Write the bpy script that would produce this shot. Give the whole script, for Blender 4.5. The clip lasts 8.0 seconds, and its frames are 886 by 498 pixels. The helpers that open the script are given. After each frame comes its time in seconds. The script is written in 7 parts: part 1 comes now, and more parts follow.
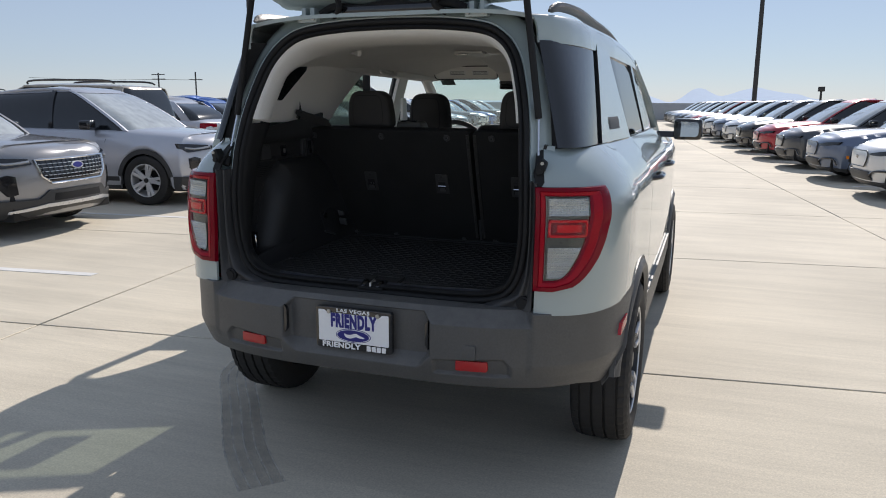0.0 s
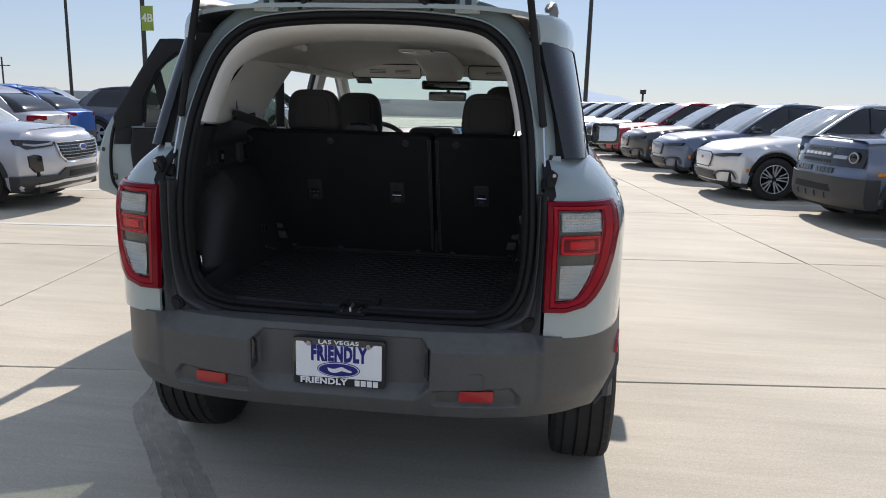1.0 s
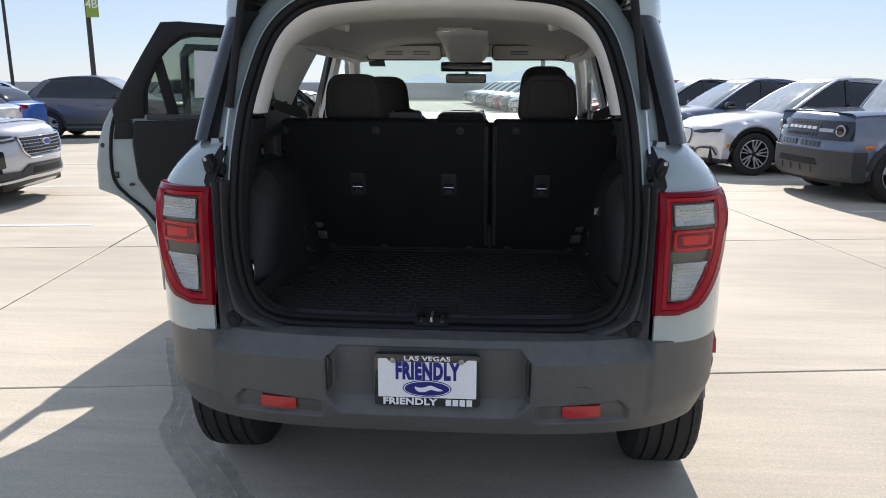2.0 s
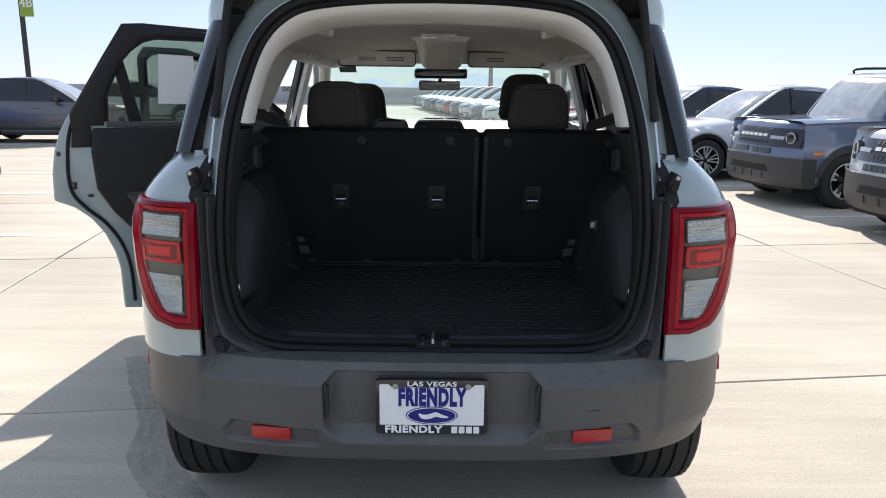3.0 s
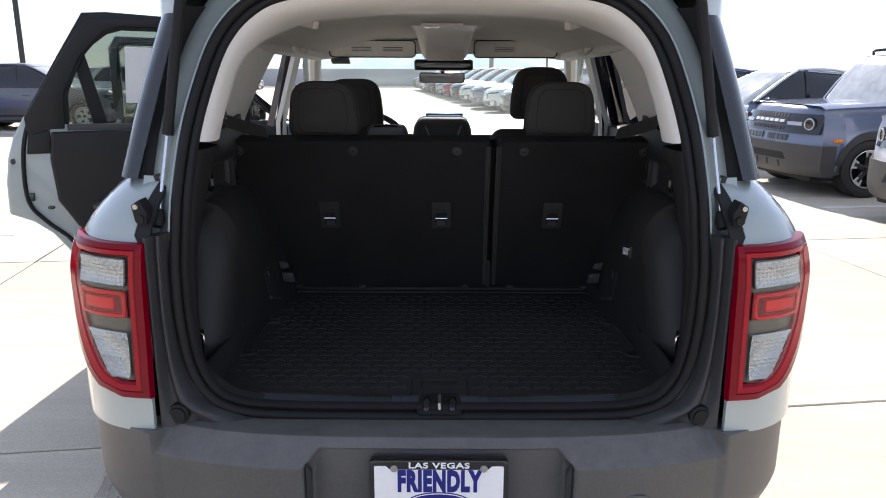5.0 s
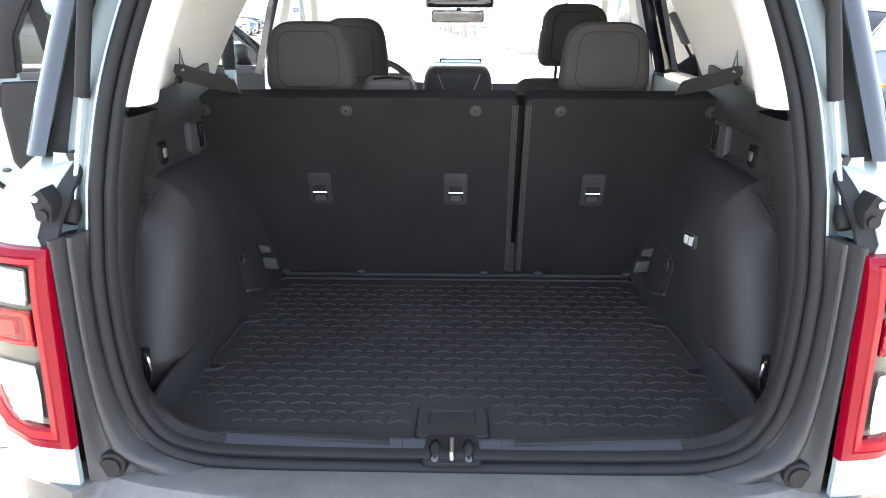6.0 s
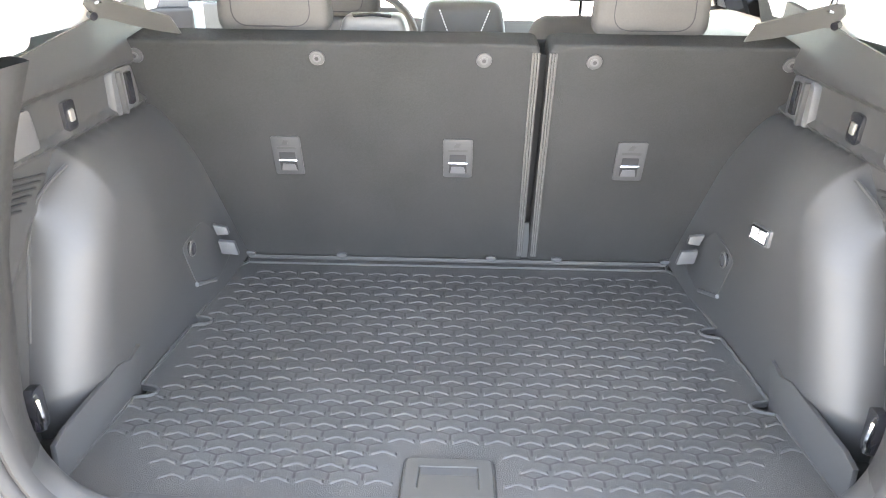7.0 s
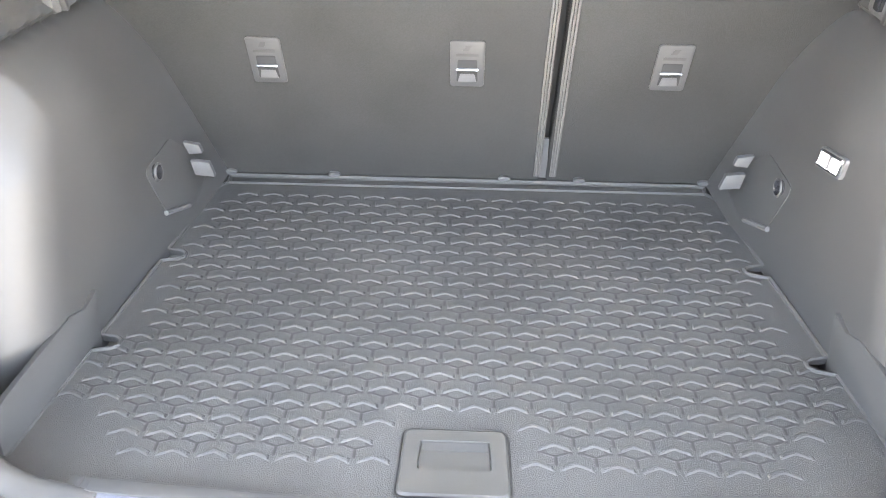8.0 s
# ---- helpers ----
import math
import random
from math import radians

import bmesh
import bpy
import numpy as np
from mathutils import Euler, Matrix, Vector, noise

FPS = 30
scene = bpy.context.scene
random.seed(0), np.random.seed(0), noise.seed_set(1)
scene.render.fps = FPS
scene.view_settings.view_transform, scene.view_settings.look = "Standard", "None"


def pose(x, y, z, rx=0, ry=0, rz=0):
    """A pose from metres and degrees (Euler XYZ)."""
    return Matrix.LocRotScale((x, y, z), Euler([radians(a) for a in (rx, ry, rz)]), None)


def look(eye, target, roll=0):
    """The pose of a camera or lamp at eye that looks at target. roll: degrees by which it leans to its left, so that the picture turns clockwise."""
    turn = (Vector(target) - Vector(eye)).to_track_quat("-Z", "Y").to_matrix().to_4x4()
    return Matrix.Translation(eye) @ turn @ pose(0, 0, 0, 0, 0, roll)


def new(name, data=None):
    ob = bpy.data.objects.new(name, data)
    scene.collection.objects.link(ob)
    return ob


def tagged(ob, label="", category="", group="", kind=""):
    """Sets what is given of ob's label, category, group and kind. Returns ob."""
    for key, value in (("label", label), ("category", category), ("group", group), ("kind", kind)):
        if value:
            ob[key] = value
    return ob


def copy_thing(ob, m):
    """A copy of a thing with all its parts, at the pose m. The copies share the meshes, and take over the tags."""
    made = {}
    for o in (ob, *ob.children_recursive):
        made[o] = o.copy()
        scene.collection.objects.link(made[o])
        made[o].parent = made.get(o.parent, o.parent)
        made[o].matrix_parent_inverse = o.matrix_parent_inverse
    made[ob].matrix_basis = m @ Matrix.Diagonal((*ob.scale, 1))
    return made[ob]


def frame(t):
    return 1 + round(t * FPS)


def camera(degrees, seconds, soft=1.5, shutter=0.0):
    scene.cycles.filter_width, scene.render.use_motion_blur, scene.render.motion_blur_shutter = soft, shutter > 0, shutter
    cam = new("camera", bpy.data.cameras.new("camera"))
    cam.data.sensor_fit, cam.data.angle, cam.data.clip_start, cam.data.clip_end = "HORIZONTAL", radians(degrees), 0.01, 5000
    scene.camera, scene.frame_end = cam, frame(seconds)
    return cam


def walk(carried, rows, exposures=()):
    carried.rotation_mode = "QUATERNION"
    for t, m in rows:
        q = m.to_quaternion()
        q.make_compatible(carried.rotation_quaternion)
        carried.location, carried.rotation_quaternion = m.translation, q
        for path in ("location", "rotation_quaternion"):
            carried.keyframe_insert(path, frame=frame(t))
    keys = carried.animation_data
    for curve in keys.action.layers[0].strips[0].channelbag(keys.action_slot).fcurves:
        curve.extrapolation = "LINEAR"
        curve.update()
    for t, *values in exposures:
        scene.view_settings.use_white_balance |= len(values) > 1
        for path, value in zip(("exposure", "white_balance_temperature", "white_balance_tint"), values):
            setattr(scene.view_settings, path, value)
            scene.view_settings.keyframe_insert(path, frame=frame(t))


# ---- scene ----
cam = camera(62.3, 8.0, soft=1.0)
PATH = [
    (0, (1.23, -2.393, 1.495), (0.557, -0.552, 1.103), 0.3),
    (0.5, (0.95, -2.298, 1.505), (0.466, -0.398, 1.107), 1.2),
    (1, (0.639, -2.27, 1.517), (0.383, -0.326, 1.12), 1.5),
    (1.5, (0.387, -2.171, 1.507), (0.15, -0.234, 1.066), 0.3),
    (2.8, (0.032, -1.935, 1.533), (0.058, 0.017, 1.097), 0.7),
    (3, (0.026, -1.934, 1.529), (0.027, 0.019, 1.1), 0.6),
    (3.5, (0.038, -1.913, 1.532), (0.04, 0.043, 1.113), 1.0),
    (4, (0.02, -1.88, 1.544), (0.023, 0.074, 1.118), 1.1),
    (4.5, (-0.013, -1.749, 1.573), (0.001, 0.201, 1.127), 0.7),
    (5, (0.009, -1.506, 1.592), (0.007, 0.436, 1.114), 0.2),
    (5.2, (0.005, -1.41, 1.585), (-0.02, 0.521, 1.067), 0.1),
    (6.3, (0.017, -0.901, 1.589), (-0.038, 0.902, 0.963), 0.1),
    (6.5, (0.027, -0.811, 1.586), (-0.081, 0.984, 0.939), -0.1),
    (7, (0.014, -0.622, 1.561), (-0.036, 1.133, 0.809), 0.6),
    (7.5, (-0.004, -0.507, 1.542), (-0.019, 1.185, 0.655), 1.1),
    (8, (0.008, -0.400, 1.529), (-0.053, 1.226, 0.529), 0.5),
]
EXPOSURES = [(0.0, -0.05, 6500, 14), (1.5, 0.18, 6500, 15), (2.9, 0.5, 6500, 15), (3.2, 0.42, 6500, 15), (3.5, 0.4, 6500, 15), (4.5, 0.52, 6500, 15), (5.0, 0.9, 6700, 20), (5.2, 1.05, 6700, 19), (6.3, 4.05, 6900, 14), (6.6, 4.92, 7200, 14), (7.0, 5.6, 7400, 14), (7.5, 5.88, 7900, 6), (8.0, 5.97, 7700, 14)]
walk(cam, [(t, look(eye, target, roll)) for t, eye, target, roll in PATH], EXPOSURES)

# ---- world and sun ----
SUN_ELEVATION = 35.7
world = bpy.data.worlds.new("sky")
world.use_nodes = True
scene.world = world
wn, wl = world.node_tree.nodes, world.node_tree.links
sky = wn.new("ShaderNodeTexSky")
sky.sky_type, sky.sun_disc = "NISHITA", False
sky.sun_elevation, sky.sun_rotation = radians(SUN_ELEVATION), radians(1.6)
sky.air_density, sky.dust_density, sky.ozone_density, sky.altitude = 1.0, 0.0, 4.0, 600
hazy = wn.new("ShaderNodeHueSaturation")
hazy.inputs["Saturation"].default_value = 0.85
wl.new(sky.outputs[0], hazy.inputs["Color"])
haze = wn.new("ShaderNodeMix")
haze.data_type = "RGBA"
haze.inputs[0].default_value, haze.inputs["B"].default_value = 0.5, (5.7, 6.9, 8.7, 1)
wl.new(hazy.outputs[0], haze.inputs["A"])
wl.new(haze.outputs["Result"], wn["Background"].inputs[0])
wn["Background"].inputs[1].default_value = 0.085

sun_data = bpy.data.lights.new("sun", "SUN")
sun_data.energy, sun_data.angle, sun_data.color = 4.4, radians(0.53), (1.0, 0.95, 0.87)
sun = new("sun", sun_data)
sun.matrix_world = look((0.55, 20, 14.4), (0, 0, 0))

# ---- tools ----
def lerp(a, b, t):
    return a + (b - a) * t


def smooth(a, b, x):
    t = min(1.0, max(0.0, (x - a) / (b - a)))
    return t * t * (3 - 2 * t)


def clamp(x):
    return min(1.0, max(0.0, x))


def table(rows):
    """A function that runs straight from one (x, y) row to the next."""
    xs, ys = [r[0] for r in rows], [r[1] for r in rows]
    return lambda x: float(np.interp(x, xs, ys))


def spline(pts, per=6, closed=False):
    """Points along a smooth curve through the given ones."""
    pts = [Vector(p) for p in pts]
    n, out = len(pts), []
    for i in range(n if closed else n - 1):
        if closed:
            a, b, c, d = pts[i - 1], pts[i], pts[(i + 1) % n], pts[(i + 2) % n]
        else:
            a, b, c, d = pts[max(i - 1, 0)], pts[i], pts[i + 1], pts[min(i + 2, n - 1)]
        for k in range(per):
            t = k / per
            out.append(0.5 * (2 * b + (c - a) * t + (2 * a - 5 * b + 4 * c - d) * t * t + (3 * b - a - 3 * c + d) * t ** 3))
    if not closed:
        out.append(pts[-1])
    return out


def rounded(poly, r, n=4):
    """A closed 2D outline with its corners rounded; r: one radius or one for each corner."""
    out, m = [], len(poly)
    for i in range(m):
        p, a, b = Vector(poly[i]), Vector(poly[i - 1]), Vector(poly[(i + 1) % m])
        rr = r[i] if isinstance(r, (list, tuple)) else r
        da, db = a - p, b - p
        k = min(rr, 0.49 * da.length, 0.49 * db.length)
        s, e = p + da.normalized() * k, p + db.normalized() * k
        for j in range(n + 1):
            t = j / n
            out.append((1 - t) ** 2 * s + 2 * t * (1 - t) * p + t * t * e)
    return out


def add_quads(bm, rows, closed_u=False, closed_v=False):
    vs = [[bm.verts.new(p) for p in row] for row in rows]
    nu, nv = len(vs), len(vs[0])
    for i in range(nu if closed_u else nu - 1):
        for j in range(nv if closed_v else nv - 1):
            a, b, c, d = vs[i][j], vs[(i + 1) % nu][j], vs[(i + 1) % nu][(j + 1) % nv], vs[i][(j + 1) % nv]
            bm.faces.new((a, b, c, d))
    return vs


CORE = [Vector((0, 1.9, 0.9))]


def sheet(f, nu, nv, thick=0.0):
    """A curved panel: f(u, v) gives its points for u, v from 0 to 1; its back lies thick towards the car's core."""
    bm = bmesh.new()
    rows = [[Vector(f(i / nu, j / nv)) for j in range(nv + 1)] for i in range(nu + 1)]
    front = add_quads(bm, rows)
    if thick:
        bm.normal_update()
        normals = [[v.normal.copy() for v in row] for row in front]
        lean = sum(n.dot(p - CORE[0]) for nr, pr in zip(normals, rows) for n, p in zip(nr, pr))
        step = -thick if lean > 0 else thick
        back = add_quads(bm, [[p + n * step for p, n in zip(pr, nr)] for pr, nr in zip(rows, normals)])
        rim = [(i, 0) for i in range(nu)] + [(nu, j) for j in range(nv)] + [(i, nv) for i in range(nu, 0, -1)] + [(0, j) for j in range(nv, 0, -1)]
        for k, (i, j) in enumerate(rim):
            m, n = rim[(k + 1) % len(rim)]
            bm.faces.new((front[i][j], front[m][n], back[m][n], back[i][j]))
    return bm


def add_tube(bm, pts, r, n=8, closed=False, squash=1.0):
    pts = [Vector(p) for p in pts]
    rows, m = [], len(pts)
    side = None
    for i, p in enumerate(pts):
        d = (pts[(i + 1) % m] - pts[i - 1]) if closed else (pts[min(i + 1, m - 1)] - pts[max(i - 1, 0)])
        d.normalize()
        if side is None:
            side = d.orthogonal().normalized()
        side = (side - d * side.dot(d)).normalized()
        other = d.cross(side)
        rr = r[i] if isinstance(r, (list, tuple)) else r
        rows.append([p + rr * (math.cos(2 * math.pi * k / n) * side + squash * math.sin(2 * math.pi * k / n) * other) for k in range(n)])
    vs = add_quads(bm, rows, closed, True)
    if not closed:
        bm.faces.new(vs[0][::-1]), bm.faces.new(vs[-1])
    return bm


def tube(pts, r, n=8, closed=False, squash=1.0):
    return add_tube(bmesh.new(), pts, r, n, closed, squash)


def add_prism(bm, poly, place, near, far):
    """A 2D outline pushed through from depth near to depth far; place(a, b, depth) gives the point."""
    lo = [bm.verts.new(place(p[0], p[1], near)) for p in poly]
    hi = [bm.verts.new(place(p[0], p[1], far)) for p in poly]
    n = len(poly)
    bm.faces.new(lo[::-1]), bm.faces.new(hi)
    for i in range(n):
        bm.faces.new((lo[i], lo[(i + 1) % n], hi[(i + 1) % n], hi[i]))
    return bm


def prism(poly, place, near, far, bevel=0.0, segments=2):
    bm = add_prism(bmesh.new(), poly, place, near, far)
    if bevel:
        bmesh.ops.recalc_face_normals(bm, faces=bm.faces[:])
        edges = [e for e in bm.edges if len(e.link_faces) == 2 and e.calc_face_angle(0) > 0.9]
        bmesh.ops.bevel(bm, geom=edges, offset=bevel, segments=segments, affect="EDGES", profile=0.6)
    return bm


def on_xz(a, b, d):
    return (a, d, b)


def on_yz(a, b, d):
    return (d, a, b)


def on_xy(a, b, d):
    return (a, b, d)


def add_box(bm, x0, x1, y0, y1, z0, z1):
    return add_prism(bm, [(x0, y0), (x1, y0), (x1, y1), (x0, y1)], on_xy, z0, z1)


def box(x0, x1, y0, y1, z0, z1, bevel=0.0, segments=2):
    bm = add_box(bmesh.new(), x0, x1, y0, y1, z0, z1)
    if bevel:
        bmesh.ops.recalc_face_normals(bm, faces=bm.faces[:])
        bmesh.ops.bevel(bm, geom=bm.edges[:], offset=bevel, segments=segments, affect="EDGES", profile=0.6)
    return bm


def loft(rows, cap=True, closed_v=True):
    bm = bmesh.new()
    vs = add_quads(bm, rows, False, closed_v)
    if cap:
        bm.faces.new(vs[0][::-1]), bm.faces.new(vs[-1])
    return bm


def sweep(path, profile, closed=False, closed_profile=False):
    """path: (x, y, z) points of an outline that faces the rear; profile: (out, forward) steps across it."""
    m, rows = len(path), []
    for i, p in enumerate(path):
        a, b = (path[i - 1], path[(i + 1) % m]) if closed else (path[max(i - 1, 0)], path[min(i + 1, m - 1)])
        d = Vector((b[0] - a[0], 0, b[2] - a[2])).normalized()
        out = Vector((d.z, 0, -d.x))
        rows.append([Vector(p) + out * o + Vector((0, f, 0)) for o, f in profile])
    bm = bmesh.new()
    add_quads(bm, rows, closed, closed_profile)
    return bm


def moved(bm, m):
    bmesh.ops.transform(bm, matrix=m, verts=bm.verts[:])
    return bm


def mirrored(bm):
    for v in bm.verts:
        v.co.x = -v.co.x
    bmesh.ops.reverse_faces(bm, faces=bm.faces[:])
    return bm


def thing(name, at, label, category, group="", kind=""):
    ob = new(name)
    ob.location = at
    ob.empty_display_size = 0.1
    return tagged(ob, label, category, group, kind)


def mesh_of(name, bm, material, sharp=38, outward=True):
    if outward:
        bmesh.ops.recalc_face_normals(bm, faces=bm.faces[:])
    me = bpy.data.meshes.new(name)
    bm.to_mesh(me)
    bm.free()
    me.materials.append(material)
    me.polygons.foreach_set("use_smooth", [True] * len(me.polygons))
    me.set_sharp_from_angle(angle=radians(sharp))
    return me


# where the cargo bay sits in the body: a little smaller than drawn, and tilted forward-up
BAY_SEAT = Matrix.Translation((0.0, 0.0626, -0.0123)) @ pose(0, 0, 0, 6.556, 0, 0) @ Matrix.Scale(0.955, 4)
bay = None


def part(name, bm, material, parent=None, label="", sharp=38, outward=True):
    if bay:
        bm.transform(bay)
    ob = new(name, mesh_of(name, bm, material, sharp, outward))
    if parent:
        ob.parent = parent
        if parent.type == "EMPTY":
            ob.matrix_parent_inverse = Matrix.Translation(-parent.location)
    if material in (clear_glass, privacy, dust_glass):
        ob.visible_shadow = False
    return tagged(ob, label)


def both(name, make, material, parent, label="", sharp=38):
    """A part and its mirror image across the car's middle; make() builds the one on the +x side."""
    return part(name, make(), material, parent, label, sharp), part(name, mirrored(make()), material, parent, label, sharp)


def letters(name, text, size, material, parent, m, bold=0.0, stretch=1.0, thick=0.0006, spacing=1.0):
    """Raised lettering as a mesh, centred on m, which has x along the line and y up."""
    curve = bpy.data.curves.new(name, "FONT")
    curve.body, curve.size, curve.align_x, curve.align_y = text, size, "CENTER", "CENTER"
    curve.extrude, curve.offset, curve.resolution_u, curve.space_character = thick, bold, 3, spacing
    tmp = bpy.data.objects.new(name, curve)
    me = bpy.data.meshes.new_from_object(tmp)
    bpy.data.objects.remove(tmp)
    me.transform(m @ Matrix.Diagonal((stretch, 1, 1, 1)))
    me.materials.clear()
    me.materials.append(material)
    ob = new(name, me)
    if parent:
        ob.parent = parent
        if parent.type == "EMPTY":
            ob.matrix_parent_inverse = Matrix.Translation(-parent.location)
    return ob

# ---- materials ----
def material(name, colour, rough=0.5, metal=0.0, vary=0.08, coarse=3.0, fine=60.0, bump=0.0, bump_scale=400.0, coat=0.0, spec=0.5, rough_vary=0.08, own_colour=False, by_place=False):
    m = bpy.data.materials.new(name)
    m.use_nodes = True
    n, l = m.node_tree.nodes, m.node_tree.links
    p = n["Principled BSDF"]
    where = n.new("ShaderNodeNewGeometry" if by_place else "ShaderNodeTexCoord").outputs["Position" if by_place else "Object"]
    big, small = n.new("ShaderNodeTexNoise"), n.new("ShaderNodeTexNoise")
    for t, s in ((big, coarse), (small, fine)):
        t.inputs["Scale"].default_value, t.inputs["Detail"].default_value = s, 3.0
        l.new(where, t.inputs["Vector"])
    add = n.new("ShaderNodeMath")
    add.operation = "ADD"
    l.new(big.outputs["Fac"], add.inputs[0]), l.new(small.outputs["Fac"], add.inputs[1])
    span = n.new("ShaderNodeMapRange")
    span.inputs["From Min"].default_value, span.inputs["From Max"].default_value = 0.6, 1.4
    span.inputs["To Min"].default_value, span.inputs["To Max"].default_value = 1 - vary, 1 + vary
    l.new(add.outputs[0], span.inputs["Value"])
    mul = n.new("ShaderNodeVectorMath")
    mul.operation = "SCALE"
    if own_colour:
        info = n.new("ShaderNodeObjectInfo")
        l.new(info.outputs["Color"], mul.inputs[0])
    else:
        mul.inputs[0].default_value = colour
    l.new(span.outputs[0], mul.inputs["Scale"])
    l.new(mul.outputs[0], p.inputs["Base Color"])
    rr = n.new("ShaderNodeMapRange")
    rr.inputs["To Min"].default_value, rr.inputs["To Max"].default_value = max(0.02, rough - rough_vary), min(1.0, rough + rough_vary)
    l.new(small.outputs["Fac"], rr.inputs["Value"])
    l.new(rr.outputs[0], p.inputs["Roughness"])
    p.inputs["Metallic"].default_value = metal
    p.inputs["Specular IOR Level"].default_value = spec
    p.inputs["Coat Weight"].default_value, p.inputs["Coat Roughness"].default_value = coat, 0.04
    if bump:
        tex, b = n.new("ShaderNodeTexNoise"), n.new("ShaderNodeBump")
        tex.inputs["Scale"].default_value, tex.inputs["Detail"].default_value = bump_scale, 2.0
        l.new(where, tex.inputs["Vector"])
        b.inputs["Strength"].default_value, b.inputs["Distance"].default_value = bump, 0.002
        l.new(tex.outputs["Fac"], b.inputs["Height"])
        l.new(b.outputs[0], p.inputs["Normal"])
    return m


def glass(name, tint, clear=0.9, rough=0.0):
    """A thin pane: lets tinted light through and mirrors by Fresnel."""
    m = bpy.data.materials.new(name)
    m.use_nodes = True
    n, l = m.node_tree.nodes, m.node_tree.links
    n.remove(n["Principled BSDF"])
    see, gloss, mix, edge = n.new("ShaderNodeBsdfTransparent"), n.new("ShaderNodeBsdfGlossy"), n.new("ShaderNodeMixShader"), n.new("ShaderNodeLayerWeight")
    see.inputs[0].default_value = (*[c * clear for c in tint], 1)
    gloss.inputs["Roughness"].default_value = rough
    edge.inputs["Blend"].default_value = 0.5
    power, span = n.new("ShaderNodeMath"), n.new("ShaderNodeMapRange")
    power.operation = "POWER"
    power.inputs[1].default_value = 5.0
    span.inputs["To Min"].default_value = 0.045
    l.new(edge.outputs["Facing"], power.inputs[0]), l.new(power.outputs[0], span.inputs["Value"]), l.new(span.outputs[0], mix.inputs[0])
    l.new(see.outputs[0], mix.inputs[1]), l.new(gloss.outputs[0], mix.inputs[2])
    l.new(mix.outputs[0], n["Material Output"].inputs[0])
    return m


def lens(name, tint, bumpy=0.0, scale=160.0):
    """Coloured lamp plastic with a patterned inside."""
    m = material(name, tint, 0.12, 0.0, 0.1, 8, 90, bumpy, scale, coat=0.6, spec=0.35)
    return m


paint = material("grey_green_paint", (0.35, 0.415, 0.41), 0.26, 0.0, 0.03, 1.5, 900, coat=1.0, rough_vary=0.03)
car_paint = material("parked_car_paint", (0.5, 0.5, 0.5), 0.34, 0.35, 0.03, 1.5, 900, coat=1.0, rough_vary=0.03, own_colour=True)
plastic = material("grained_black_plastic", (0.090, 0.089, 0.086), 0.44, 0.0, 0.16, 6, 140, 0.35, 700)
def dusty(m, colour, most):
    """Dust settled on the faces that look up, and their brighter skylight painted with it."""
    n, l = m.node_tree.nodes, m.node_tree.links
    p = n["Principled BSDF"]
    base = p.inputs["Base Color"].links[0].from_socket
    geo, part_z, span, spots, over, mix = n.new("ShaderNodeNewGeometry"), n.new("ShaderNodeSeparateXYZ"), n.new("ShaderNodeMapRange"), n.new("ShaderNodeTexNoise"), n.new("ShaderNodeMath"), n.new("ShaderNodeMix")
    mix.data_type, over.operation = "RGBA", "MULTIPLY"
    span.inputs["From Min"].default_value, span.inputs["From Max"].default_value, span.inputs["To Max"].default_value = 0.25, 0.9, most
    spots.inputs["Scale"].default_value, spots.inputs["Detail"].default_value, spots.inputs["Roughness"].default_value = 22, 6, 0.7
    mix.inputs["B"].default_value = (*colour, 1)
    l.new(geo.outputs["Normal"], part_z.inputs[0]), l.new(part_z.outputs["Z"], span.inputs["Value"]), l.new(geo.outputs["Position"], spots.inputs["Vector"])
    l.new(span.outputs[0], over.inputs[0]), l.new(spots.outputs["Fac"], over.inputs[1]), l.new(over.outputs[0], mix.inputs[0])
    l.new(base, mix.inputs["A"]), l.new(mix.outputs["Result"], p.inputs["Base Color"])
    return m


bumper_plastic = dusty(material("scuffed_lit_top_bumper_plastic", (0.084, 0.083, 0.080), 0.44, 0.0, 0.2, 6, 140, 0.35, 700), (0.30, 0.29, 0.27), 0.6)
gloss_black = material("gloss_black", (0.012, 0.012, 0.014), 0.12, 0.0, 0.05, 4, 80, coat=0.6)
jamb_black = material("black_jamb_plastic", (0.042, 0.042, 0.043), 0.5, 0.0, 0.12, 6, 140, 0.3, 700)
door_black = material("black_door_trim", (0.014, 0.0135, 0.0135), 0.5, 0.0, 0.1, 5, 140, 0.2, 800, spec=0.35)
rubber = material("seal_rubber", (0.014, 0.014, 0.0145), 0.65, 0.0, 0.15, 8, 90, spec=0.3)
tyre_rubber = material("tyre_rubber", (0.022, 0.021, 0.02), 0.75, 0.0, 0.25, 5, 70, 0.2, 300)
red_lens = material("red_lamp_plastic", (0.20, 0.0006, 0.010), 0.08, 0.0, 0.10, 8, 90, spec=0.22)
bright_red = material("bright_red_lamp_plastic", (0.34, 0.0015, 0.012), 0.08, 0.0, 0.14, 12, 120, spec=0.22)
brake_red = material("brake_lamp_plastic", (0.72, 0.006, 0.016), 0.10, 0.0, 0.14, 12, 120, spec=0.22)
clear_lens = material("clear_ribbed_lamp_plastic", (0.52, 0.52, 0.515), 0.12, 0.6, 0.12, 20, 120)
lamp_housing = material("grey_lamp_housing", (0.085, 0.081, 0.075), 0.30, 0.3, 0.1, 10, 90)
reflector_red = lens("red_reflector_plastic", (0.45, 0.006, 0.009), 0.9, 320)
